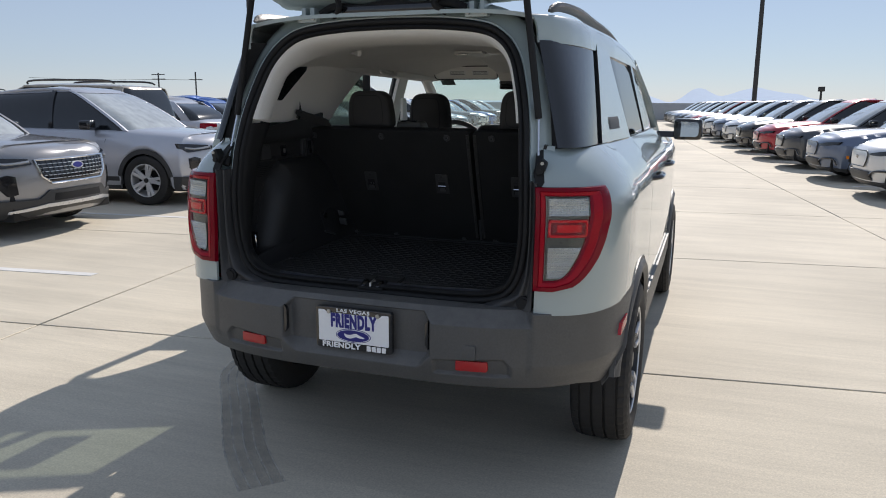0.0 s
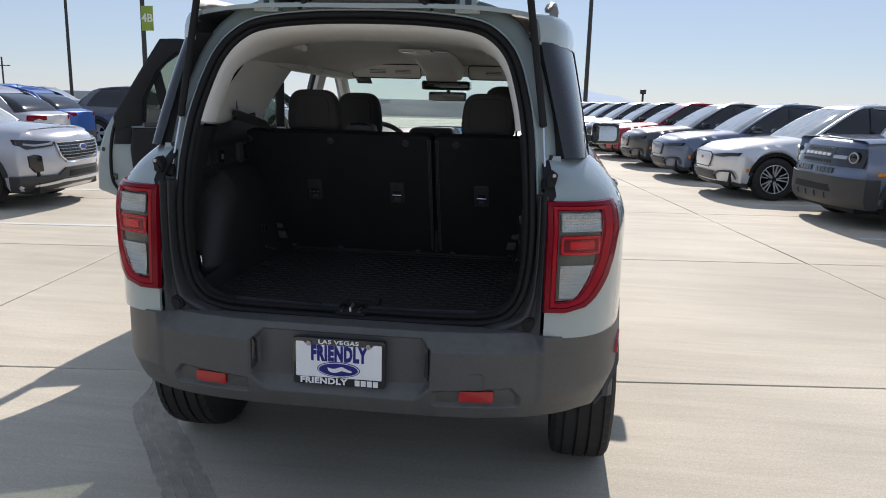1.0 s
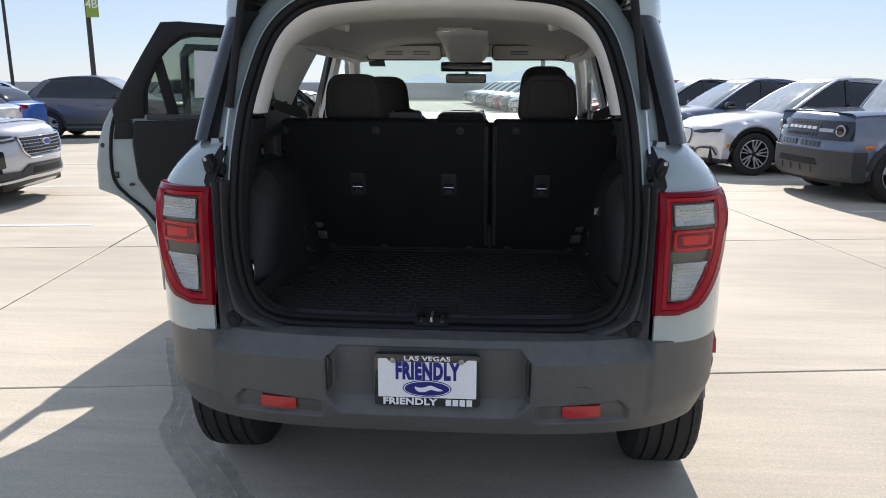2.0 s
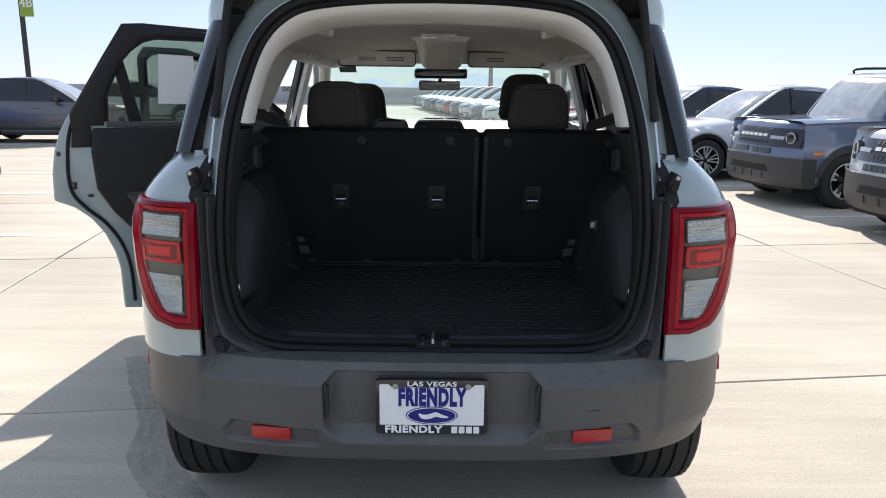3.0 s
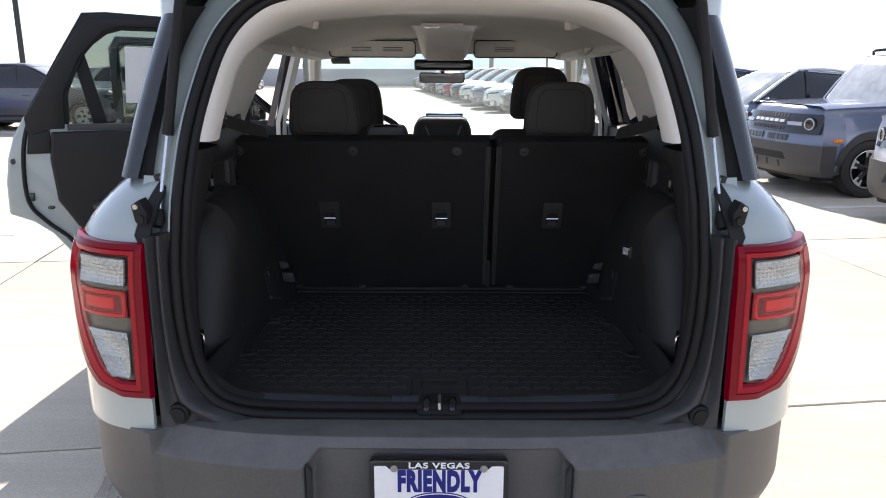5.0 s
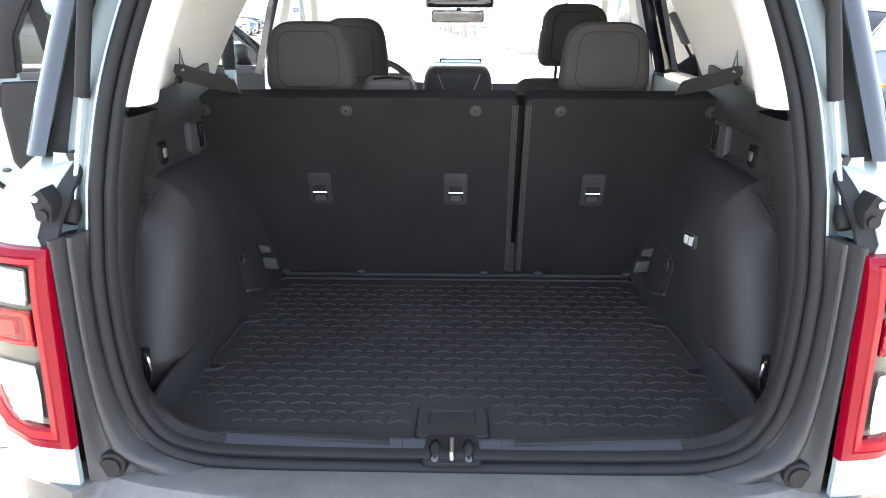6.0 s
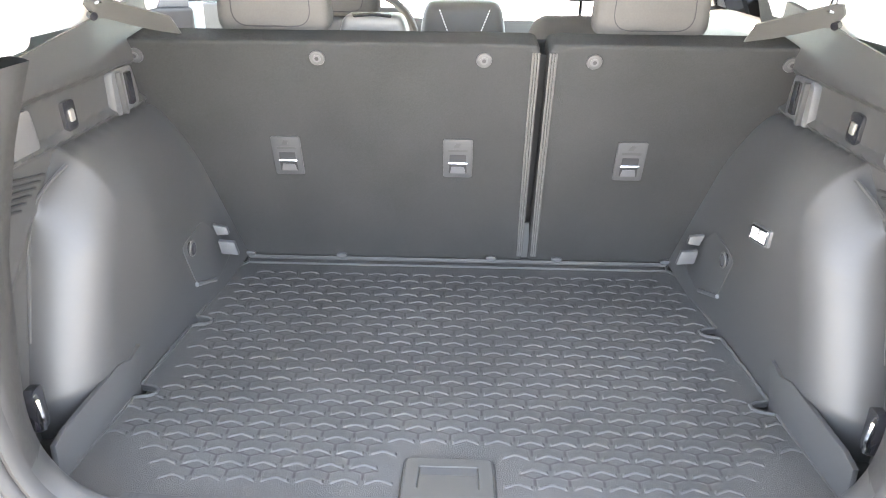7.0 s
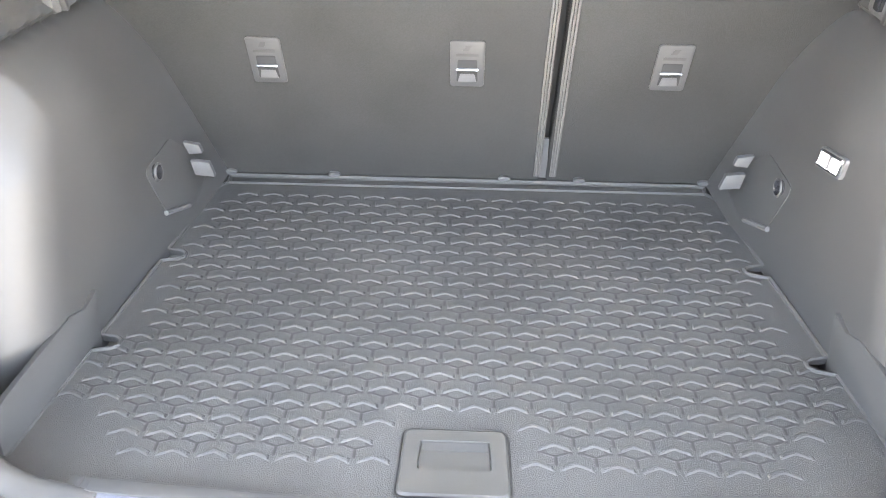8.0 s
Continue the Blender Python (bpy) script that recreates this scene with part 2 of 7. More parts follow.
amber = lens("amber_plastic", (0.8, 0.22, 0.01), 0.4, 220)
alloy = material("machined_alloy", (0.70, 0.70, 0.71), 0.30, 0.55, 0.06, 6, 90)
dark_alloy = material("black_painted_alloy", (0.03, 0.03, 0.032), 0.35, 0.3, 0.06, 6, 90)
chrome = material("bright_chrome", (0.75, 0.75, 0.76), 0.12, 1.0, 0.04, 6, 90)
steel = material("zinc_steel", (0.45, 0.44, 0.42), 0.35, 0.9, 0.1, 12, 150)
privacy = glass("privacy_glass", (0.05, 0.053, 0.06), 1.0)
tinted_glass = glass("tinted_door_glass", (0.48, 0.53, 0.48), 1.0)
clear_glass = glass("clear_glass", (0.94, 0.97, 0.955), 0.98)
def dusty_glass():
    """Windscreen glass with a thin veil of dust."""
    m = glass("dusty_windscreen", (0.86, 0.95, 0.93), 0.95)
    n, l = m.node_tree.nodes, m.node_tree.links
    veil, mix, spots, span = n.new("ShaderNodeBsdfTranslucent"), n.new("ShaderNodeMixShader"), n.new("ShaderNodeTexNoise"), n.new("ShaderNodeMapRange")
    veil.inputs[0].default_value = (0.8, 0.84, 0.82, 1)
    spots.inputs["Scale"].default_value, spots.inputs["Detail"].default_value = 5.0, 6.0
    span.inputs["From Min"].default_value, span.inputs["From Max"].default_value = 0.3, 0.7
    span.inputs["To Min"].default_value, span.inputs["To Max"].default_value = 0.02, 0.06
    out = n["Material Output"].inputs[0]
    l.new(spots.outputs["Fac"], span.inputs["Value"]), l.new(span.outputs[0], mix.inputs[0])
    l.new(out.links[0].from_socket, mix.inputs[1]), l.new(veil.outputs[0], mix.inputs[2]), l.new(mix.outputs[0], out)
    return m


dust_glass = dusty_glass()
# sky glare put into the base colour of the parked cars' windscreens
screen_glare_glass = material("windscreen_painted_glare", (0.46, 0.49, 0.48), 0.04, 0.0, 0.25, 2, 8, spec=1.0, coat=1.0)
dark_glass = material("dark_car_glass", (0.012, 0.014, 0.016), 0.03, 0.0, 0.0, 4, 80, spec=0.8)
trim_dark = material("dark_trim_plastic", (0.030, 0.0298, 0.030), 0.50, 0.0, 0.05, 4, 120, 0.06, 900, spec=0.35, rough_vary=0.015)
jamb_dark = material("dark_jamb_plastic", (0.022, 0.0217, 0.022), 0.62, 0.0, 0.06, 4, 120, 0.08, 900, spec=0.25)
trim_sill = material("blue_grey_sill_plastic", (0.054, 0.058, 0.071), 0.45, 0.0, 0.08, 5, 130, 0.15, 800, spec=0.42)
anchor_grey = material("dark_anchor_plastic", (0.030, 0.030, 0.031), 0.45, 0.0, 0.06, 9, 150, 0.2, 900)
carpet = material("dark_seat_carpet", (0.022, 0.022, 0.0216), 0.95, 0.0, 0.28, 5, 330, 0.9, 900, spec=0.15)
mat_rubber = material("black_mat_rubber", (0.037, 0.0368, 0.0366), 0.60, 0.0, 0.34, 4, 420, 0.7, 700, spec=0.26)
# darker rubber that paints shade into the mat's grooves, handle gap and pocket
mat_shade = material("mat_shade_rubber", (0.009, 0.009, 0.009), 0.7, 0.0, 0.1, 4, 200)
handle_plastic = material("smooth_handle_plastic", (0.033, 0.0325, 0.031), 0.55, 0.0, 0.06, 6, 150, 0.1, 900, spec=0.35)
latch_grey = material("grey_latch_plastic", (0.052, 0.052, 0.0535), 0.5, 0.0, 0.06, 9, 150, 0.2, 900)
seat_cloth = material("charcoal_seat_cloth", (0.06, 0.057, 0.054), 0.9, 0.0, 0.1, 6, 300, 0.5, 1200, spec=0.2)
seat_vinyl = material("charcoal_vinyl", (0.05, 0.049, 0.047), 0.5, 0.0, 0.08, 6, 200, 0.3, 700)
beige = material("pale_headliner_cloth", (0.84, 0.82, 0.77), 0.9, 0.0, 0.05, 3, 300, 0.4, 1200, spec=0.2)
beige_hard = material("pale_pillar_plastic", (0.83, 0.81, 0.76), 0.5, 0.0, 0.04, 3, 160, 0.2, 900)
white_label = material("white_paper", (0.78, 0.78, 0.76), 0.7, 0.0, 0.04, 10, 120)
plate_white = material("white_plate", (0.88, 0.88, 0.88), 0.35, 0.0, 0.03, 8, 90)
plate_blue = material("plate_blue_ink", (0.010, 0.012, 0.19), 0.4, 0.0, 0.05, 8, 90)
pole_paint = material("dark_bronze_pole", (0.05, 0.048, 0.045), 0.5, 0.3, 0.1, 3, 40)
sign_green = material("yellow_green_sign", (0.25, 0.36, 0.05), 0.5, 0.0, 0.06, 5, 60)
wall_ink = material("dark_wall_ink", (0.12, 0.12, 0.13), 0.8, 0.0, 0.1, 2, 20)
wall_concrete = material("parapet_concrete", (0.55, 0.54, 0.52), 0.85, 0.0, 0.12, 0.5, 8)
# distance haze put into the rock's pale blue colour and glow
ridge_haze = material("painted_haze_mountain", (0.30, 0.35, 0.42), 1.0, 0.0, 0.08, 0.004, 0.03, spec=0.0)
ridge_haze.node_tree.nodes["Principled BSDF"].inputs["Emission Color"].default_value = (0.42, 0.50, 0.61, 1)
ridge_haze.node_tree.nodes["Principled BSDF"].inputs["Emission Strength"].default_value = 0.62
line_paint = material("worn_white_line", (0.70, 0.69, 0.66), 0.7, 0.0, 0.16, 2, 30)
screen_glow = bpy.data.materials.new("lit_display")
screen_glow.use_nodes = True
screen_glow.node_tree.nodes["Principled BSDF"].inputs["Emission Color"].default_value = (0.25, 0.5, 0.75, 1)
screen_glow.node_tree.nodes["Principled BSDF"].inputs["Emission Strength"].default_value = 0.35
screen_glow.node_tree.nodes["Principled BSDF"].inputs["Base Color"].default_value = (0.05, 0.1, 0.14, 1)


def concrete_material():
    m = material("broom_finished_concrete", (0.63, 0.568, 0.452), 0.8, 0.0, 0.10, 0.9, 45, 0.5, 120, by_place=True)
    n, l = m.node_tree.nodes, m.node_tree.links
    p = n["Principled BSDF"]
    base = p.inputs["Base Color"].links[0].from_socket
    where = n.new("ShaderNodeNewGeometry")
    # broom strokes and pour streaks run across the lane
    turn = n.new("ShaderNodeMapping")
    turn.inputs["Rotation"].default_value, turn.inputs["Scale"].default_value = (0, 0, radians(-7.6)), (0.25, 3.0, 1.0)
    l.new(where.outputs["Position"], turn.inputs["Vector"])
    streak, brush, stain, tone = [n.new("ShaderNodeTexNoise") for k in range(4)]
    brush.inputs["Scale"].default_value, brush.inputs["Detail"].default_value = 9, 5
    l.new(turn.outputs[0], brush.inputs["Vector"])
    streak.inputs["Scale"].default_value, streak.inputs["Detail"].default_value = 1.6, 4
    stain.inputs["Scale"].default_value, stain.inputs["Detail"].default_value = 0.35, 5
    tone.inputs["Scale"].default_value, tone.inputs["Detail"].default_value = 110, 4
    l.new(turn.outputs[0], streak.inputs["Vector"])
    l.new(where.outputs["Position"], stain.inputs["Vector"]), l.new(where.outputs["Position"], tone.inputs["Vector"])
    last = base
    for t, lo, hi, a, b in ((streak, 0.35, 0.7, 0.91, 1.05), (brush, 0.3, 0.7, 0.95, 1.04), (stain, 0.35, 0.65, 0.84, 1.06), (tone, 0.3, 0.7, 0.86, 1.10)):
        r = n.new("ShaderNodeMapRange")
        r.inputs["From Min"].default_value, r.inputs["From Max"].default_value = lo, hi
        r.inputs["To Min"].default_value, r.inputs["To Max"].default_value = a, b
        l.new(t.outputs["Fac"], r.inputs["Value"])
        s = n.new("ShaderNodeVectorMath")
        s.operation = "SCALE"
        l.new(last, s.inputs[0]), l.new(r.outputs[0], s.inputs["Scale"])
        last = s.outputs[0]
    info = n.new("ShaderNodeObjectInfo")
    r = n.new("ShaderNodeMapRange")
    r.inputs["To Min"].default_value, r.inputs["To Max"].default_value = 0.95, 1.05
    l.new(info.outputs["Random"], r.inputs["Value"])
    s = n.new("ShaderNodeVectorMath")
    s.operation = "SCALE"
    l.new(last, s.inputs[0]), l.new(r.outputs[0], s.inputs["Scale"])
    l.new(s.outputs[0], p.inputs["Base Color"])
    return m


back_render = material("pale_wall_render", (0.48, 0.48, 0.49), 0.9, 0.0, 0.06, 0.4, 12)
def patchy(name, colour, least, most):
    """Dust or rubber rubbed thinly on the concrete."""
    m = material(name, colour, 0.95, 0.0, 0.1, 4, 60)
    n, l = m.node_tree.nodes, m.node_tree.links
    where, dust, thin = n.new("ShaderNodeNewGeometry"), n.new("ShaderNodeTexNoise"), n.new("ShaderNodeMapRange")
    dust.inputs["Scale"].default_value, dust.inputs["Detail"].default_value = 14, 6
    thin.inputs["From Min"].default_value, thin.inputs["From Max"].default_value = 0.35, 0.65
    thin.inputs["To Min"].default_value, thin.inputs["To Max"].default_value = least, most
    l.new(where.outputs["Position"], dust.inputs["Vector"])
    l.new(dust.outputs["Fac"], thin.inputs["Value"]), l.new(thin.outputs[0], n["Principled BSDF"].inputs["Alpha"])
    return m


track_dust = patchy("pale_tyre_dust", (0.68, 0.65, 0.58), 0.10, 0.45)
track_dark = patchy("dark_tyre_film", (0.16, 0.15, 0.14), 0.10, 0.26)
concrete = concrete_material()
joint_fill = material("dark_joint", (0.16, 0.15, 0.135), 0.95, 0.0, 0.15, 2, 40)

# ---- the lot: ground, slabs, wall, poles, ridge ----
LOT = radians(7.6)
UPRIGHT = pose(0, 0, 0, 90, 0, 0)
E1, E2 = Vector((math.cos(LOT), math.sin(LOT), 0)), Vector((-math.sin(LOT), math.cos(LOT), 0))


def lot(a, b, z=0.0):
    """A point of the lot from its own axes: a across the lane, b along it."""
    return E1 * a + E2 * b + Vector((0, 0, z))


ground = part("ground", sheet(lambda u, v: (lerp(-4000, 4000, u), lerp(-4000, 4000, v), -0.012), 8, 8), joint_fill)
tagged(ground, "wide flat pale concrete ground of a car lot", "ground", kind="structure")

ridge = []
random.seed(5)
for layer, (far, high, seed) in enumerate(((3000, 1.0, 3.0), (3600, 1.25, 11.0))):
    def height(a):
        h = 70 * math.exp(-((a + 0.022) / 0.020) ** 2) + 70 * math.exp(-((a - 0.040) / 0.034) ** 2) + 34 * math.exp(-((a - 0.09) / 0.03) ** 2)
        h += 42 * math.exp(-((a + 0.095) / 0.03) ** 2) + 14 * math.exp(-((a + 0.3) / 0.1) ** 2) + 14 * math.exp(-((a - 0.4) / 0.2) ** 2)
        return (h * (0.55 if layer else 1.0) + 7 * noise.noise(Vector((a * 40, seed, 0))) + 5 * noise.noise(Vector((a * 80, seed, 2)))) * high
    bm = bmesh.new()
    rows = []
    for i in range(461):
        a = -1.15 + 2.3 * i / 460
        top = max(6.0, height(a))
        rows.append([(far * math.sin(a) * (1 + 0.1 * k), far * math.cos(a) * (1 + 0.1 * k), top * (0, 0.62, 1.0)[k] * (1 + 0.05 * noise.noise(Vector((a * 50, k, seed)))) - (4 if k == 0 else 0)) for k in range(3)])
    add_quads(bm, rows)
    ridge.append(tagged(part("mountain_ridge", bm, ridge_haze, sharp=80), "desert mountains on the horizon with blue-grey haze painted in", "mountain", kind="structure"))

wall = part("parapet_wall", prism([(-70, 0), (75, 0), (75, 1.55), (-70, 1.55)], lambda a, b, d: lot(a, 70 + d, b), 0, 0.3, 0.02), wall_concrete)
tagged(wall, "long low grey concrete wall at the lot's far edge", "wall", kind="structure")

letters("exit_lettering", "EXIT", 0.48, wall_ink, wall, Matrix.Translation(lot(-5.5, 69.98, 1.25)) @ Matrix.Rotation(LOT, 4, "Z") @ UPRIGHT, 0.02)

# unseen low wall added behind the viewpoint for bounced light on the SUV
back_wall = part("unseen_bounce_wall", prism([(-32, 0), (32, 0), (32, 1.2), (-32, 1.2)], lambda a, b, d: lot(a, -14 - d, b), 0, 0.3, 0.02), back_render)
tagged(back_wall, "unseen low pale rendered wall added for bounced light", "wall", kind="structure")
track_line = spline([(-1.78, 2.03), (-1.55, 1.56), (-1.36, 1.19), (-1.27, 0.85), (-0.98, 0.46), (-0.67, 0.06), (-0.41, -0.20)], 8)


def track_strip(bm, near, far, z):
    """One band of the curved tyre track, from near to far across it."""
    rows = []
    for i, p in enumerate(track_line):
        d = (track_line[min(i + 1, len(track_line) - 1)] - track_line[max(i - 1, 0)]).normalized()
        n = Vector((-d.y, d.x))
        rows.append([(*(p + n * w), z) for w in (near, far)])
    add_quads(bm, rows)
    return bm


part("tyre_track", track_strip(bmesh.new(), -0.005, 0.175, 0.0012), track_dark, ground, "faint dark tyre track")
track = bmesh.new()
for w in (-0.010, 0.033, 0.078, 0.123, 0.170):
    track_strip(track, w, w + 0.010, 0.0022)
part("tread_line", track, track_dust, ground, "pale dusty lines of the tread")


def stall_line(a0, a1, b):
    line = part("stall_line", box(a0, a1, b - 0.05, b + 0.05, 0.0005, 0.004), line_paint)
    line.matrix_world = Matrix.Rotation(LOT, 4, "Z")
    return tagged(line, "worn white painted stall line on concrete", "road marking", "stall lines", "structure")


for n in range(6):
    stall_line(-9.6, -3.42, 2.90 + 3.10 * n)
for n in range(12):
    stall_line(5.4, 10.6, 6.43 + 2.98 * n)


def light_pole(x, y, high, r):
    pole = thing("light_pole", (x, y, 0), "tall dark bronze steel lamp pole on the lot", "light pole", "light poles")
    part("shaft", tube([(x, y, 0), (x, y, high * 0.5), (x, y, high)], [r, r * 0.9, r * 0.75], 12), pole_paint, pole)
    part("base", prism([(x + 0.3 * math.cos(k * 0.5236), y + 0.3 * math.sin(k * 0.5236)) for k in range(12)], on_xy, 0, 0.7, 0.02), wall_concrete, pole, "round concrete footing")
    arm = part("arm", tube([(x - 0.9, y, high - 0.1), (x + 0.9, y, high - 0.1)], 0.05, 8), pole_paint, pole)
    for s in (-1, 1):
        part("lamp_head", box(x + s * 0.85 - 0.32, x + s * 0.85 + 0.32, y - 0.18, y + 0.18, high - 0.2, high - 0.08, 0.02), pole_paint, arm)
    return pole


light_pole(4.02, 63.0, 14.0, 0.20)
light_pole(-23.15, 40.0, 12.0, 0.15)
light_pole(-41.6, 60.0, 13.0, 0.15)

section_sign = thing("section_sign", (-22.95, 39.8, 5.1), "yellow-green metal sign lettered 4B on a lamp pole", "sign")
part("panel", box(-23.12, -22.38, 39.76, 39.80, 5.1, 6.5, 0.01), sign_green, section_sign)
letters("lettering", "4B", 0.66, white_label, section_sign, Matrix.Translation((-22.75, 39.75, 5.8)) @ UPRIGHT, 0.012)
part("strap", tube([(-23.15 + 0.16 * math.cos(k * 0.63), 40.0 + 0.16 * math.sin(k * 0.63), 5.8) for k in range(10)], 0.02, 6, True), steel, section_sign)

camera_post = thing("camera_post", (9.3, 67, 0), "thin dark post with a small box on top", "post")
part("shaft", tube([(9.3, 67, 0), (9.3, 67, 2.6)], 0.09, 8), pole_paint, camera_post)
part("head", box(9.05, 9.55, 66.8, 67.2, 2.55, 2.95, 0.04), pole_paint, camera_post)

def power_pole(x, y, high, arms):
    pole = thing("power_pole", (x, y, 0), "distant dark power pole with cross arms", "power pole", "power poles")
    part("shaft", tube([(x, y, 0), (x, y, high)], 0.09, 8), pole_paint, pole)
    for z in arms:
        part("cross_arm", box(x - 1.0, x + 1.0, y - 0.05, y + 0.05, z, z + 0.10), pole_paint, pole)
    return pole


power_pole(-64, 73, 4.9, (4.65, 4.1))
power_pole(-60.8, 76, 5.1, (4.1,))
wire = thing("power_wire", (-66, 71, 0), "thin dark cable strung between the power poles", "cable")
part("cable", tube(spline([(-74.5, 63.5, 4.1), (-69, 68.2, 3.95), (-64, 73, 4.1), (-60.8, 76, 4.1)], 6), 0.02, 5), pole_paint, wire)

# ---- the SUV with its tailgate raised ----
suv = thing("suv", (0, 1.9, 0), "grey-green compact SUV with raised tailgate and open rear door", "car")
REAR_AXLE, FRONT_AXLE, TYRE_R = 0.86, 3.66, 0.362
BELT = 1.335

half_width = table([(0.2, 0.925), (0.5, 0.952), (0.75, 0.962), (1.2, 0.967), (2.4, 0.967), (3.2, 0.962), (3.8, 0.945), (4.15, 0.90), (4.4, 0.80)])
glass_foot = table([(0.6, 0.805), (1.3, 0.845), (2.6, 0.845), (3.3, 0.80)])
glass_head = table([(0.6, 0.728), (1.3, 0.745), (2.6, 0.73), (3.3, 0.70)])
rear_face = table([(0.7, 0.07), (0.85, 0.072), (1.20, 0.09), (1.25, 0.112), (1.30, 0.155), (1.335, 0.205)])


def side_x(y, z):
    x = half_width(y)
    if z > 1.10:
        x = lerp(x, glass_foot(max(y, 0.6)) + 0.002, ((z - 1.10) / (BELT - 1.10)) ** 2.0)
    return x - 0.025 * max(0.0, (0.85 - z) / 0.4) ** 2


def arch_z(y, r, low):
    for c in (REAR_AXLE, FRONT_AXLE):
        if abs(y - c) < r:
            return max(low, 0.36 + math.sqrt(r * r - (y - c) ** 2))
    return low


def skin(t, z, out=0.0):
    """The painted rear corner at height z: from the lamp's inner edge (t = 0) round to the flank (t = 1)."""
    th = lerp(0.045, 1.0, t) * math.pi / 2
    xs, yr = side_x(0.75, z) + out, rear_face(z) - out
    return Vector((0.60 + (xs - 0.60) * math.sin(th) ** 0.667, 0.75 - (0.75 - yr) * math.cos(th) ** 0.667, z))


def corner_panel():
    def f(u, v):
        low = max(0.757, arch_z(skin(u, 0.8).y, 0.45, 0.5))
        z = lerp(low, BELT, v)
        return skin(lerp(lerp(0.012, 0.052, smooth(1.19, 1.22, z)), 1.0, u), z)
    return sheet(f, 40, 26, 0.012)


both("rear_corner_panel", corner_panel, paint, suv, sharp=50)
both("corner_infill", lambda: sheet(lambda u, v: skin(lerp(0.0, 0.075, u), lerp(1.195, BELT, v), -0.003), 6, 10, 0.008), jamb_dark, suv, "black plastic corner infill")


def flank(y0, y1, low, top=BELT, n=26, out=0.0):
    def f(u, v):
        y = lerp(y0, y1, u)
        z = lerp(arch_z(y, 0.45, low), top, v)
        return (side_x(y, z) + out, y, z)
    return sheet(f, n, 18, 0.014)


both("quarter_panel", lambda: flank(0.75, 1.282, 0.55), paint, suv, sharp=50)
both("front_fender", lambda: flank(3.152, 4.30, 0.55, 1.22, 40), paint, suv, sharp=50)
right_rear_door = part("rear_door", flank(1.288, 2.118, 0.55), paint, suv, sharp=50)
right_front_door = part("front_door", flank(2.124, 3.146, 0.55), paint, suv, sharp=50)


def cladding(y0, y1, n=12):
    return sheet(lambda u, v: (side_x(lerp(y0, y1, u), 0.6) + 0.012 - 0.03 * (1 - v) ** 2, lerp(y0, y1, u), lerp(0.30, 0.56, v)), n, 6, 0.02)


both("sill_cladding", lambda: cladding(1.32, 3.20), plastic, suv, "grained black lower sill cladding")


def arch_trim(c):
    def f(u, v):
        a = lerp(-0.10, math.pi - 0.17, u)
        r = lerp(0.405, 0.475, v)
        y, z = c + r * math.cos(a), 0.36 + r * math.sin(a)
        return (side_x(min(max(y, 0.4), 4.3), max(z, 0.5)) + 0.016 * math.sin(math.pi * min(v * 1.2, 1.0)) + 0.004, y, z)
    return sheet(f, 40, 6, 0.02)


both("wheel_arch_trim", lambda: arch_trim(REAR_AXLE), plastic, suv, "grained black wheel arch trim")
both("wheel_arch_trim", lambda: arch_trim(FRONT_AXLE), plastic, suv, "grained black wheel arch trim")


def wheel_well(c):
    bm = sheet(lambda u, v: (lerp(0.62, 0.94, v), c + 0.43 * math.cos(lerp(-0.2, math.pi - 0.2, u)), 0.36 + 0.43 * math.sin(lerp(-0.2, math.pi - 0.2, u))), 28, 3)
    add_prism(bm, [(c + 0.43 * math.cos(k * math.pi / 12), 0.36 + 0.43 * math.sin(k * math.pi / 12)) for k in range(13)], on_yz, 0.61, 0.62)
    return bm


both("wheel_well", lambda: wheel_well(REAR_AXLE), rubber, suv)
both("wheel_well", lambda: wheel_well(FRONT_AXLE), rubber, suv)

